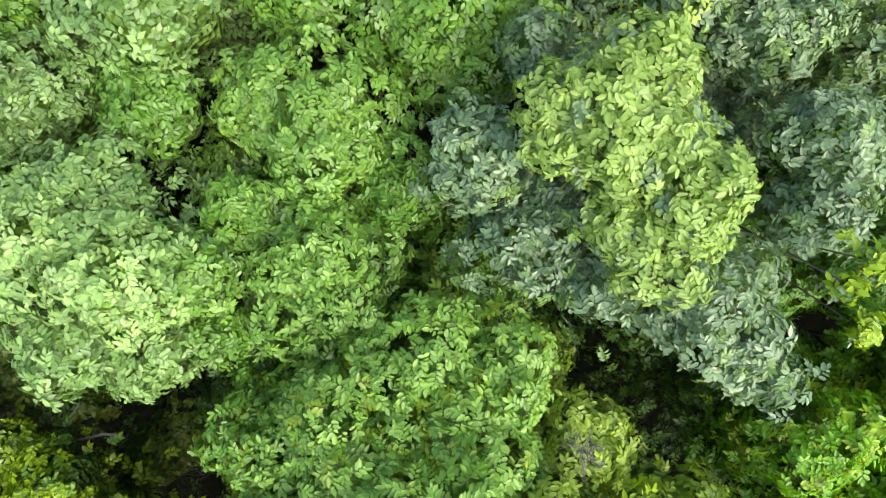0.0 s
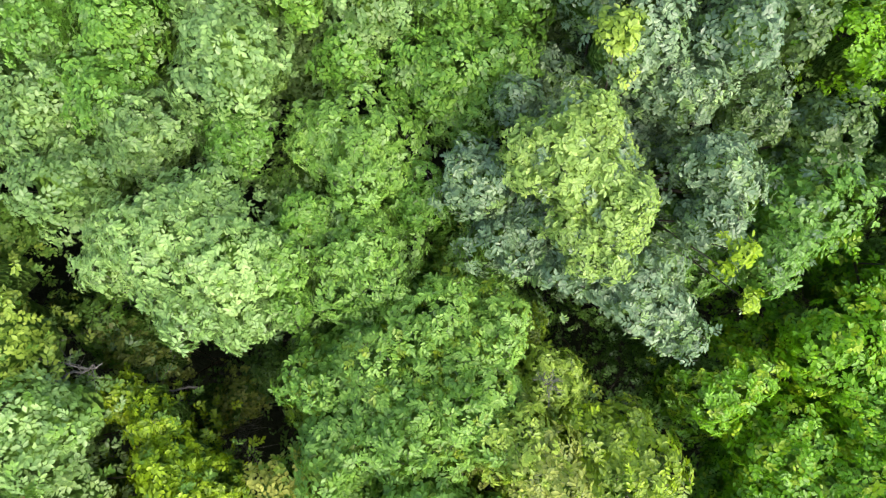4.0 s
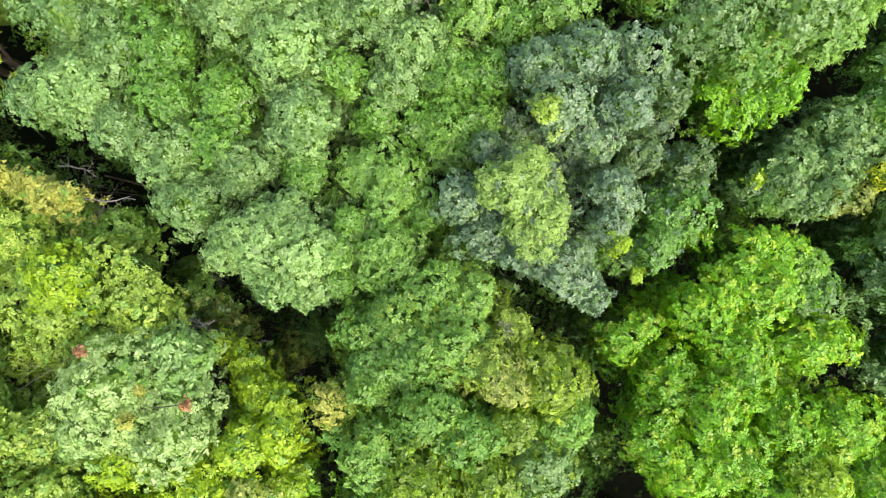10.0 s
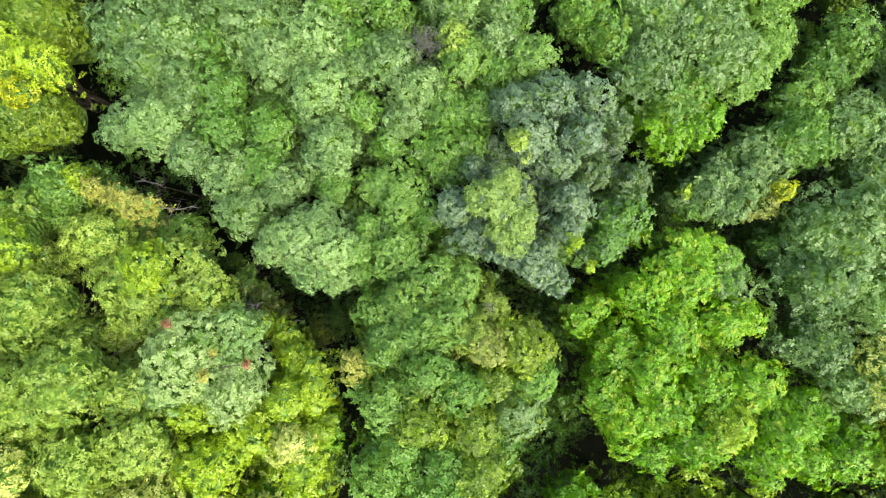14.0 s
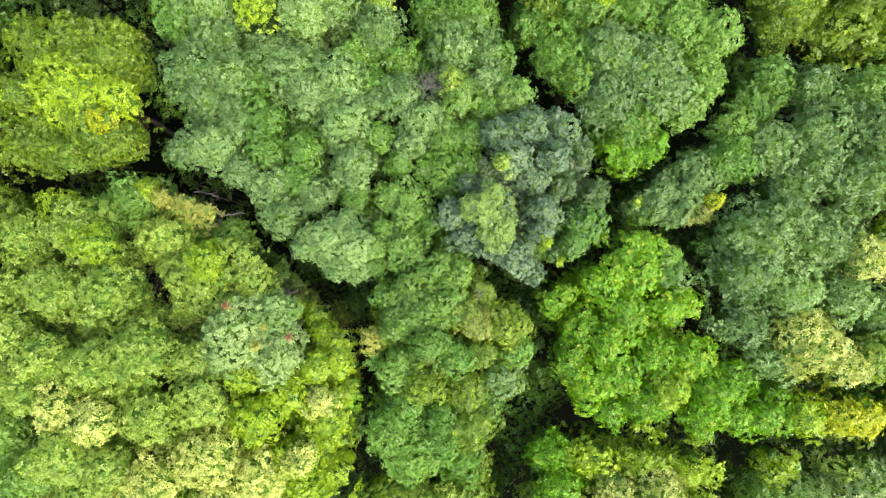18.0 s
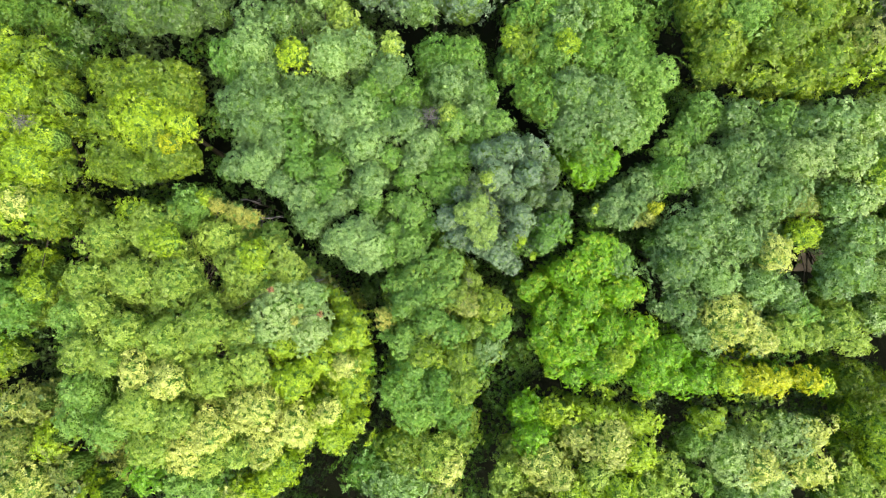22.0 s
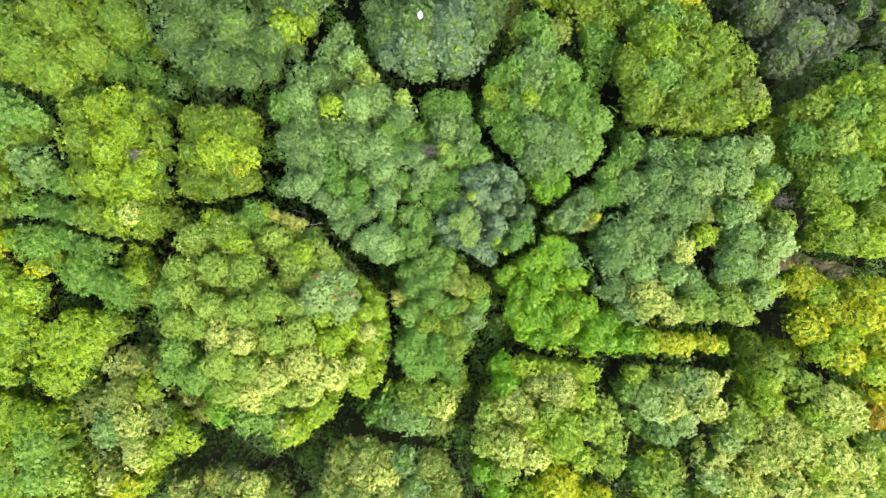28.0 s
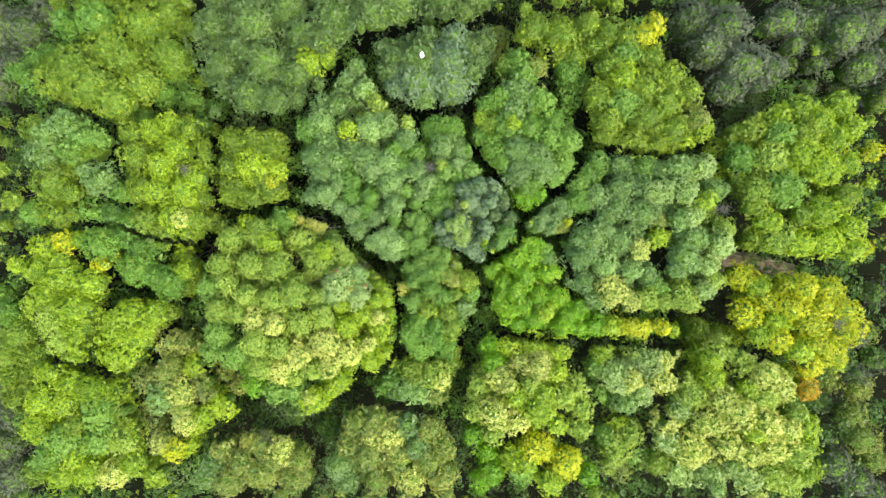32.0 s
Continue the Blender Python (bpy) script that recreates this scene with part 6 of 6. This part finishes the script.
clumps(t, [
    (-12.69, 12.28, 8.54, 1.17), (-10.25, 12.30, 9.41, 1.50), (-12.21, 9.94, 9.01, 1.48), (-9.61, 10.14, 9.47, 1.50),
    (-8.12, 9.50, 8.97, 1.34), (-10.47, 8.30, 9.31, 1.34), (-9.06, 8.00, 9.10, 1.07), (-7.57, 11.69, 8.92, 1.28),
    (-11.90, 8.56, 8.83, 0.81), (-7.27, 10.06, 8.75, 1.04, 'lime'), (-6.27, 10.45, 8.17, 0.74, 'lime'), (-11.20, 13.94, 8.32, 1.39),
    (-8.55, 13.30, 8.80, 1.38), (-13.46, 11.32, 8.41, 0.82), (-7.92, 8.16, 8.55, 0.82), (-10.99, 10.90, 8.89, 0.90),
    (-11.95, 11.41, 7.99, 0.90), (-12.57, 13.89, 7.77, 0.90),
], tuft=0.36)
clumps(t, [
    (-6.64, 8.91, 8.31, 0.53), (-12.40, 7.35, 8.08, 0.37),
], tuft=0.36)
t = tree('broadleaf_tree', 'grey-green tree with a long dense edge', 'dusk', -3.40, 13.70)
clumps(t, [
    (-5.66, 12.61, 9.32, 1.51), (-4.22, 11.89, 9.61, 0.84), (-6.60, 11.42, 8.82, 1.28), (-2.25, 13.32, 9.69, 1.53),
    (0.19, 14.10, 8.82, 1.28), (2.44, 14.51, 7.83, 1.20), (-4.69, 10.88, 9.33, 0.65), (-3.48, 12.88, 9.53, 1.41),
    (-6.37, 13.95, 8.77, 0.90), (1.53, 13.63, 7.25, 0.90), (-0.46, 12.82, 8.21, 0.69), (0.50, 12.87, 8.27, 0.61),
], tuft=0.36)
t = tree('broadleaf_tree', 'grey-green dense domed tree', 'dusk', -0.26, 9.42)
clumps(t, [
    (-2.21, 10.28, 9.17, 1.09), (-1.03, 9.25, 9.54, 1.56, 'blue'), (0.56, 10.01, 10.00, 1.36, 'blue'), (1.76, 10.81, 8.65, 0.92),
    (0.81, 8.93, 9.56, 1.53, 'blue'), (-0.72, 8.03, 9.03, 0.84, 'sage'), (-2.59, 9.60, 8.87, 0.99), (-0.86, 10.04, 10.03, 1.24),
    (1.89, 9.45, 9.11, 0.94), (0.91, 11.32, 9.45, 0.90, 'blue'), (2.64, 11.45, 8.03, 0.89), (-0.57, 11.40, 9.42, 0.70),
    (1.84, 11.85, 7.48, 0.68), (2.48, 10.17, 8.56, 0.65), (-1.49, 11.33, 8.55, 0.64), (-2.39, 8.53, 8.99, 0.62, 'blue'),
    (-3.09, 10.98, 8.60, 0.58), (2.94, 12.43, 7.43, 0.38),
], tuft=0.36)
t = tree('broadleaf_tree', 'small olive tree in a narrow gap', 'olive', 3.29, 11.55)
clumps(t, [
    (3.54, 12.28, 6.32, 0.92), (3.24, 11.56, 5.84, 0.66),
], tuft=0.36)
t = tree('broadleaf_tree', 'ashy grey-green tree in haze', 'ash', 17.22, 10.44)
clumps(t, [
    (15.45, 13.38, 6.99, 1.62), (17.03, 12.74, 7.79, 1.46), (16.03, 11.42, 7.87, 1.46), (17.74, 10.22, 8.54, 1.62),
    (16.81, 9.06, 8.14, 1.25), (19.28, 10.13, 7.96, 1.10), (18.19, 9.03, 8.14, 0.68), (19.16, 8.96, 7.59, 0.25, 'lime'),
], tuft=0.36)
t = tree('broadleaf_tree', 'sparse ashy grey shrub tree in haze', 'ash', 21.16, 12.89)
clumps(t, [
    (21.01, 13.56, 6.48, 1.32), (23.69, 13.79, 5.47, 1.42), (21.38, 11.98, 6.49, 0.82), (20.21, 13.25, 6.19, 0.86),
], tuft=0.44, density=0.7)
t = tree('broadleaf_tree', 'sparse ashy grey shrub tree in haze', 'ash', 25.12, 12.29)
clumps(t, [
    (25.00, 13.05, 6.72, 1.64), (26.38, 11.10, 5.87, 1.41), (27.08, 13.94, 5.56, 1.35), (24.42, 12.25, 6.21, 0.79),
], tuft=0.44, density=0.7)
t = tree('shrub', 'low ashy grey shrub in a clearing', 'ash', 23.19, 11.50, category='shrub')
clumps(t, [
    (22.45, 11.53, 4.18, 0.98), (23.49, 11.27, 5.01, 0.82), (24.92, 11.98, 4.36, 0.69), (22.73, 11.64, 5.76, 0.27, 'lime'),
], tuft=0.44, density=0.7)
t = tree('broadleaf_tree', 'dark thin shrub tree with open twigs', 'ash', 25.84, -10.90)
clumps(t, [
    (26.23, -8.84, 5.37, 1.02, 'olive'), (25.90, -11.65, 6.43, 1.19, 'olive'), (25.32, -10.34, 6.20, 0.99, 'olive'), (27.46, -13.43, 5.15, 1.02, 'olive'),
], tuft=0.44, density=0.8)
t = tree('broadleaf_tree', 'dark thin shrub tree with open twigs', 'ash', 25.44, -13.79)
clumps(t, [
    (24.59, -13.54, 5.88, 1.21), (24.99, -12.19, 4.58, 0.86), (26.09, -14.64, 5.72, 1.21), (27.52, -15.55, 5.10, 1.03),
], tuft=0.44, density=0.7)
t = tree('broadleaf_tree', 'dark grey-green tree in shade', 'ash', -24.81, 11.66)
clumps(t, [
    (-24.69, 12.61, 6.65, 1.63), (-23.70, 13.90, 5.62, 1.06), (-25.02, 10.54, 6.62, 1.03), (-26.37, 12.94, 6.53, 1.46),
    (-26.67, 9.46, 5.75, 1.16),
], tuft=0.36)
t = tree('shrub', 'low green shrub between taller crowns', 'fern', 15.77, -5.40, category='shrub')
clumps(t, [
    (15.29, -5.18, 7.40, 0.94), (16.57, -5.37, 7.44, 0.85), (15.13, -5.10, 6.25, 0.92), (17.72, -5.59, 6.28, 0.79, 'lime'),
    (15.65, -6.27, 7.20, 0.96, 'lime'),
], tuft=0.36)
t = tree('shrub', 'sunlit olive shrub with bare branches under the crown', 'olive', -4.35, -1.26, trunk=0.05, category='shrub')
clumps(t, [
    (-4.24, -1.24, 7.60, 0.48), (-4.64, -1.00, 7.40, 0.32), (-3.93, -1.46, 7.41, 0.47),
], density=0.6)
dead_branch(t, ((-4.66, -1.50, 8.40), (-4.30, -1.30, 8.55), (-3.99, -1.21, 8.60), (-3.84, -1.14, 8.62)), 0.022)
dead_branch(t, ((-3.93, -1.20, 8.56), (-4.21, -1.17, 8.60), (-4.52, -1.10, 8.62), (-4.84, -1.03, 8.60)), 0.012)
dead_branch(t, ((-4.30, -1.30, 8.50), (-4.52, -1.22, 8.46), (-4.80, -1.26, 8.40)), 0.010)
t = tree('shrub', 'thin dark shrub in the deep gap', 'shade', -3.24, -2.10, trunk=0.05, category='shrub')
clumps(t, [
    (-3.17, -2.13, 6.60, 0.52, 'olive'), (-2.76, -1.83, 6.40, 0.41), (-3.64, -2.26, 6.42, 0.41),
], density=0.6)
t = tree('shrub', 'yellowing thin shrub of bare tangled twigs', 'olive', -4.37, -1.96, trunk=0.05, category='shrub')
clumps(t, [
    (-3.88, -2.82, 6.35, 0.35, 'tan'), (-3.54, -2.49, 6.35, 0.35), (-5.50, -0.39, 6.20, 0.42, 'shade'), (-5.94, -0.84, 6.20, 0.36, 'shade'),
    (-3.46, -2.74, 6.33, 0.53, 'bare'), (-3.99, -2.38, 6.38, 0.47, 'bare'), (-4.90, -0.61, 6.29, 0.41, 'bare'), (-3.13, -3.07, 6.26, 0.35, 'bare'),
], density=0.55)
dead_branch(t, ((-3.23, -1.69, 7.40), (-3.73, -1.71, 7.52), (-4.14, -1.73, 7.64), (-4.73, -1.85, 7.76)), 0.016)
t = tree('shrub', 'dim green shrub beside the blue-green tree', 'mid', 0.35, -0.27, trunk=0.05, category='shrub')
clumps(t, [
    (0.05, 0.10, 8.35, 0.48), (0.42, 0.62, 8.70, 0.52), (0.62, -0.16, 8.10, 0.52, 'deep'), (-0.21, -0.30, 8.20, 0.52),
    (0.95, -0.62, 7.80, 0.40, 'deep'), (0.25, -0.35, 8.30, 0.38),
    (-0.95, -0.62, 8.45, 0.45), (-0.35, -0.48, 8.55, 0.45), (-1.50, -0.85, 8.30, 0.42, 'deep'),
], density=0.85)
t = tree('shrub', 'dim green shrub beside the bright tree', 'mid', 2.96, -2.56, trunk=0.05, category='shrub')
clumps(t, [
    (2.92, -2.03, 7.17, 0.38), (2.76, -2.84, 7.18, 0.33, 'shade'), (3.02, -3.73, 7.00, 0.39), (2.90, -1.43, 7.03, 0.33, 'shade'),
], density=0.6)
t = tree('shrub', 'deep green shrub in the gap at the crowns', 'deep', 5.85, 1.20, trunk=0.05, category='shrub')
clumps(t, [
    (5.66, 1.23, 7.40, 0.38, 'mid'), (5.55, 0.64, 7.20, 0.44), (6.04, 1.66, 7.23, 0.54),
], density=0.6)
t = tree('broadleaf_tree', 'grey-green tree at the wood edge', 'ash', -25.55, -12.05)
clumps(t, [
    (-26.78, -8.91, 5.46, 1.34), (-25.61, -10.36, 6.24, 0.98), (-26.36, -12.33, 6.58, 1.47), (-25.45, -14.04, 6.33, 1.18),
    (-26.64, -16.03, 5.66, 1.34),
], tuft=0.36)
t = tree('broadleaf_tree', 'hazy ash-grey low trees by the clearing', 'ash', 27.74, 9.94)
clumps(t, [
    (29.05, 12.28, 4.45, 1.57), (28.40, 9.44, 5.70, 1.35), (27.35, 8.74, 5.51, 0.84, 'olive'),
], tuft=0.44, density=0.7)
t = tree('shrub', 'brown-grey thin low shrub', 'ash', 26.03, 10.12, category='shrub')
clumps(t, [
    (26.49, 10.38, 3.23, 0.93), (24.71, 10.55, 2.40, 0.65), (27.77, 9.79, 2.64, 0.80),
], tuft=0.44, density=0.6)
t = tree('shrub', 'thin low shrub beside the path', 'olive', 28.55, -5.40, category='shrub')
clumps(t, [
    (29.63, -3.20, 2.13, 1.11, 'ash'), (28.08, -5.64, 3.43, 0.85), (29.88, -7.68, 2.35, 1.10, 'ash'),
], tuft=0.44, density=0.6)
t = tree('shrub', 'dark twiggy shrub at the edge of the wood', 'dusk', 25.20, -7.40, category='shrub')
clumps(t, [
    (25.00, -6.90, 5.20, 1.05), (26.20, -8.20, 5.00, 1.05, 'ash'), (24.60, -8.50, 4.80, 0.90, 'olive'), (26.40, -5.70, 4.60, 1.00, 'ash'),
    (24.20, -9.80, 4.70, 0.85), (25.40, -6.20, 5.00, 0.45, 'bare'),
], tuft=0.36, density=0.8)
t = tree('broadleaf_tree', 'green tree beyond the wood edge', 'sage', -4.74, 14.62)
clumps(t, [
    (-4.74, 14.51, 9.30, 1.39), (-2.39, 15.54, 7.72, 1.45), (-7.44, 14.97, 8.22, 1.43),
], tuft=0.36)
t = tree('broadleaf_tree', 'green tree beyond the wood edge', 'fern', -17.62, 14.43)
clumps(t, [
    (-17.63, 14.44, 9.27, 1.38), (-15.97, 15.37, 7.55, 1.46), (-20.76, 14.75, 8.11, 1.07), (-19.00, 13.69, 8.65, 0.90),
    (-19.86, 13.37, 8.09, 0.90), (-21.81, 13.80, 7.42, 0.65),
], tuft=0.36)
t = tree('broadleaf_tree', 'green tree beyond the wood edge', 'fern', 9.41, 14.65)
clumps(t, [
    (7.23, 15.28, 8.06, 1.38), (9.60, 14.83, 8.79, 1.41), (12.01, 14.80, 8.04, 0.88),
], tuft=0.36)
t = tree('dead_tree', 'dead tan-leaved small tree with bare branches', 'tan', -6.97, 1.34, trunk=0.05, category='tree')
clumps(t, [
    (-6.77, 1.08, 8.70, 0.42, 'tan'), (-6.27, 1.28, 8.80, 0.22, 'bare'), (-6.76, 1.45, 8.82, 0.18, 'bare'),
], density=0.55)
dead_branch(t, ((-7.14, 1.09, 8.00), (-6.50, 0.94, 8.12), (-5.87, 0.86, 8.24), (-5.30, 0.89, 8.36)), 0.028)
dead_branch(t, ((-6.85, 1.51, 8.00), (-6.31, 1.45, 8.12), (-6.10, 1.41, 8.24)), 0.018)
dead_branch(t, ((-6.13, 0.90, 7.80), (-6.15, 0.67, 7.92), (-6.22, 0.43, 8.04)), 0.014)


# ---- undergrowth in the gaps ----
def open_spots(step, margin, half_x, half_y):
    """Places on the floor that no crown covers, with the room that each one has."""
    tops = np.array([(*(o.matrix_basis.translation + o.parent.location).xy, o.dimensions.x * 0.4) for o in scene.objects if o.name.startswith("leaf_clump")])
    spots = []
    for x in np.arange(-half_x, half_x + 0.1, step):
        for y in np.arange(-half_y, half_y + 0.1, step):
            px, py = x + rng.uniform(-0.3, 0.3), y + rng.uniform(-0.3, 0.3)
            room = (np.hypot(tops[:, 0] - px, tops[:, 1] - py) - tops[:, 2]).min()
            if room > margin:
                spots.append((px, py, room))
    return [spots[i] for i in rng.permutation(len(spots))]


def undergrowth():
    """Shrubs and saplings on thin stems along every gap between the crowns, and on the open floor beyond."""
    spots = []
    for half, line in GAPS:
        if line == SANDY:
            continue
        for (ax, ay), (bx, by) in zip(line, line[1:]):
            n = max(1, round(math.hypot(bx - ax, by - ay) / 1.45))
            for k in range(n):
                u = (k + rng.random()) / n
                spots.append((ax + (bx - ax) * u + rng.normal() * 0.3, ay + (by - ay) * u + rng.normal() * 0.3, rng.uniform(4.0, 7.1)))
    spots += [(x, y, rng.uniform(1.5, 4.5)) for x, y, room in open_spots(0.7, 0.05, 26, 15)[:70]]
    for px, py, top in spots:
        r = rng.uniform(0.5, 0.9)
        # kinds go darker mid-wood: the narrow gaps' shade is put into leaf colour
        kind = (("shade", "deep") if max(abs(px) / 7, abs(py) / 4) < 1 else ("dusk", "mid"))[rng.integers(0, 2)]
        t = tree("shrub", "low leafy shrub in the shaded gap between crowns", kind, px, py, group="undergrowth shrubs", trunk=0.03, category="shrub")
        a = rng.uniform(0, 6.28)
        clumps(t, [(px, py, top, r), (px + math.cos(a) * r, py + math.sin(a) * r, top - rng.uniform(0.3, 1.2), r * 0.85)], density=0.42)


def understory(count=800):
    """Thin saplings too many to count, joined: dim leaves on slender stems all over the shaded floor."""
    vs, fs, feet, tops, n0 = [], [], [], [], 0
    for px, py, room in open_spots(0.5, -0.1, 28, 16)[:count]:
        top, r = rng.uniform(2.2, 6.0), rng.uniform(0.4, 0.75)
        p, o, flow = tuft_points(np.array((r, r, r * 0.7)), int(60 * r * r) + 8, 0.25)
        v, f, _ = leaf_sprays(p + np.array((px, py, top - r * 0.7)), o, flow, 0.13, 7, False)
        vs.append(v), fs.append(f + n0)
        n0 += len(v)
        feet.append((px, py, -0.1)), tops.append((px + rng.normal() * 0.15, py + rng.normal() * 0.15, top - 0.2))
    wood = tagged(new("understory", mesh_from("understory", np.concatenate(vs), np.concatenate(fs), LEAF["shade"])), "dim leafy saplings in the shade under the crowns", "undergrowth", kind="stuff")
    tagged(part("stem_stand", mesh_from("stem_stand", *sticks(np.array(feet), np.array(tops), 0.014), BARK), wood), kind="stuff")


def ground_cover(count=7000):
    """Herbs and fallen leaves all over the floor, too many to count."""
    p = np.stack((rng.uniform(-27, 27, count), rng.uniform(-16, 16, count), 0.12 + np.abs(rng.normal(size=count)) * 0.22), 1)
    v, f, _ = leaf_sprays(p, unit(rng.normal(size=(count, 3)) * 0.5 + np.array((0, 0, 1.0))), unit(rng.normal(size=(count, 3))), 0.14, 3, False)
    tagged(new("herb_layer", mesh_from("herb_layer", v, f, LEAF["shade"])), "low herbs and fallen leaves on the floor, coloured as in shade", "undergrowth", kind="stuff")


def outer_wood(count=320):
    """Unseen crowns added all round the seen part to block side light, joined into one, on their own trunks."""
    vs, fs, pale, feet, heads, n0 = [], [], [], [], [], 0
    for k in range(count):
        a = 2.39996 * k + rng.uniform(-0.05, 0.05)
        s = math.sqrt(1 + 3.4 * k / count) * rng.uniform(0.98, 1.03)
        light = rng.random() < 0.45
        x, y, r = math.cos(a), math.sin(a), rng.uniform(1.8, 3.2)
        m = 1 / max(abs(x) / 30.2, abs(y) / 18.9)
        cx, cy, top = x * m * s, y * m * s, rng.uniform(7.0, 9.5)
        feet.append((cx, cy, -0.2)), heads.append((cx + rng.normal() * 0.3, cy + rng.normal() * 0.3, top * 0.8))
        for lump in range(4):
            turn, rr = lump * 1.571 + rng.uniform(-0.5, 0.5), r * rng.uniform(0.5, 0.68)
            p, o, flow = tuft_points(np.array((rr, rr, rr * 1.15)), int(18 * rr * rr), 0.5, low=-0.6)
            v, f, _ = leaf_sprays(p + np.array((cx + math.cos(turn) * r * 0.5, cy + math.sin(turn) * r * 0.5, top - rr * rng.uniform(1.1, 1.7))), o, flow, 0.3, 7, False)
            vs.append(v), fs.append(f + n0), pale.append(np.full(len(f), light))
            n0 += len(v)
    wood = tagged(new("outer_wood", mesh_from("outer_wood", np.concatenate(vs), np.concatenate(fs), LEAF["mid"], LEAF["lime"], np.concatenate(pale))), "unseen green crowns added all round the wood to block side light", "wood", kind="stuff")
    tagged(part("trunk_stand", mesh_from("trunk_stand", *sticks(np.array(feet), np.array(heads), 0.16), BARK), wood), kind="stuff")


def sandy_path(line, half=0.8):
    """A strip of dry sandy soil on the floor with uneven edges."""
    m, nt, n, p = material("dry_soil")
    tc = n.new("ShaderNodeTexCoord")
    no = n.new("ShaderNodeTexNoise")
    no.inputs["Scale"].default_value, no.inputs["Detail"].default_value = 2.5, 9
    nt.links.new(tc.outputs["Object"], no.inputs["Vector"])
    nt.links.new(ramp(nt, no.outputs["Fac"], [(0.3, (0.12, 0.09, 0.055)), (0.7, (0.24, 0.19, 0.12))]), p.inputs["Base Color"])
    p.inputs["Roughness"].default_value = 0.95
    bm = bmesh.new()
    last = None
    for (ax, ay), (bx, by) in zip(line, line[1:]):
        steps = max(2, int(math.hypot(bx - ax, by - ay) / 0.4))
        side = Vector((ay - by, bx - ax, 0)).normalized()
        for k in range(steps):
            c = Vector((ax + (bx - ax) * k / steps, ay + (by - ay) * k / steps, 0.24))
            row = [bm.verts.new(c + side * half * s * rng.uniform(0.8, 1.15) - Vector((0, 0, 0.3 if abs(s) == 1 else 0))) for s in (-1, -0.7, 0, 0.7, 1)]
            if last:
                for i in range(4):
                    bm.faces.new((last[i], row[i], row[i + 1], last[i + 1]))
            last = row
    me = bpy.data.meshes.new("path")
    bm.to_mesh(me)
    bm.free()
    me.materials.append(m)
    tagged(new("path", me), "narrow dry sandy path between the trees", "path", kind="structure")


bpy.context.view_layer.update()
sandy_path(SANDY)
undergrowth()
bpy.context.view_layer.update()
understory()
ground_cover()
outer_wood()


# ---- an unidentified white thing on a crown ----
def white_thing(x, y):
    """An unidentified white thing, drawn as a crumpled scrap that lies on the top leaves at that place."""
    top = -9.0
    for o in scene.objects:
        if o.name.startswith("leaf_clump") and abs(o.matrix_world.translation.x - x) < 2 and abs(o.matrix_world.translation.y - y) < 2:
            co = np.empty(len(o.data.vertices) * 3, dtype=np.float32)
            o.data.vertices.foreach_get("co", co)
            co = co.reshape(-1, 3) + np.array(o.matrix_world.translation)
            near = np.hypot(co[:, 0] - x, co[:, 1] - y) < 0.14
            if near.any():
                top = max(top, float(np.percentile(co[near, 2], 97)))
    m, nt, n, p = material("white_sheet")
    p.inputs["Base Color"].default_value, p.inputs["Roughness"].default_value = (0.82, 0.84, 0.84, 1), 0.6
    bm = bmesh.new()
    rows = []
    for i in range(6):
        rows.append([bm.verts.new(((i - 2.5) * 0.05 * (1 - 0.11 * abs(j - 2)) + 0.02 * j, (j - 2) * 0.065, 0.035 * math.sin(i * 1.3 + j) + 0.02 * (i % 2))) for j in range(5)])
    for a, b in zip(rows, rows[1:]):
        for j in range(4):
            bm.faces.new((a[j], b[j], b[j + 1], a[j + 1]))
    me = bpy.data.meshes.new("white_thing")
    bm.to_mesh(me)
    bm.free()
    me.materials.append(m)
    ob = tagged(new("white_thing", me), "unidentified small white thing on the tree crown, drawn as a crumpled scrap", "litter")
    ob.matrix_world = pose(x, y, top, 10, -8, 35)
    thick = ob.modifiers.new("thickness", "SOLIDIFY")
    thick.thickness = 0.006


bpy.context.view_layer.update()
white_thing(-0.83, 9.91)
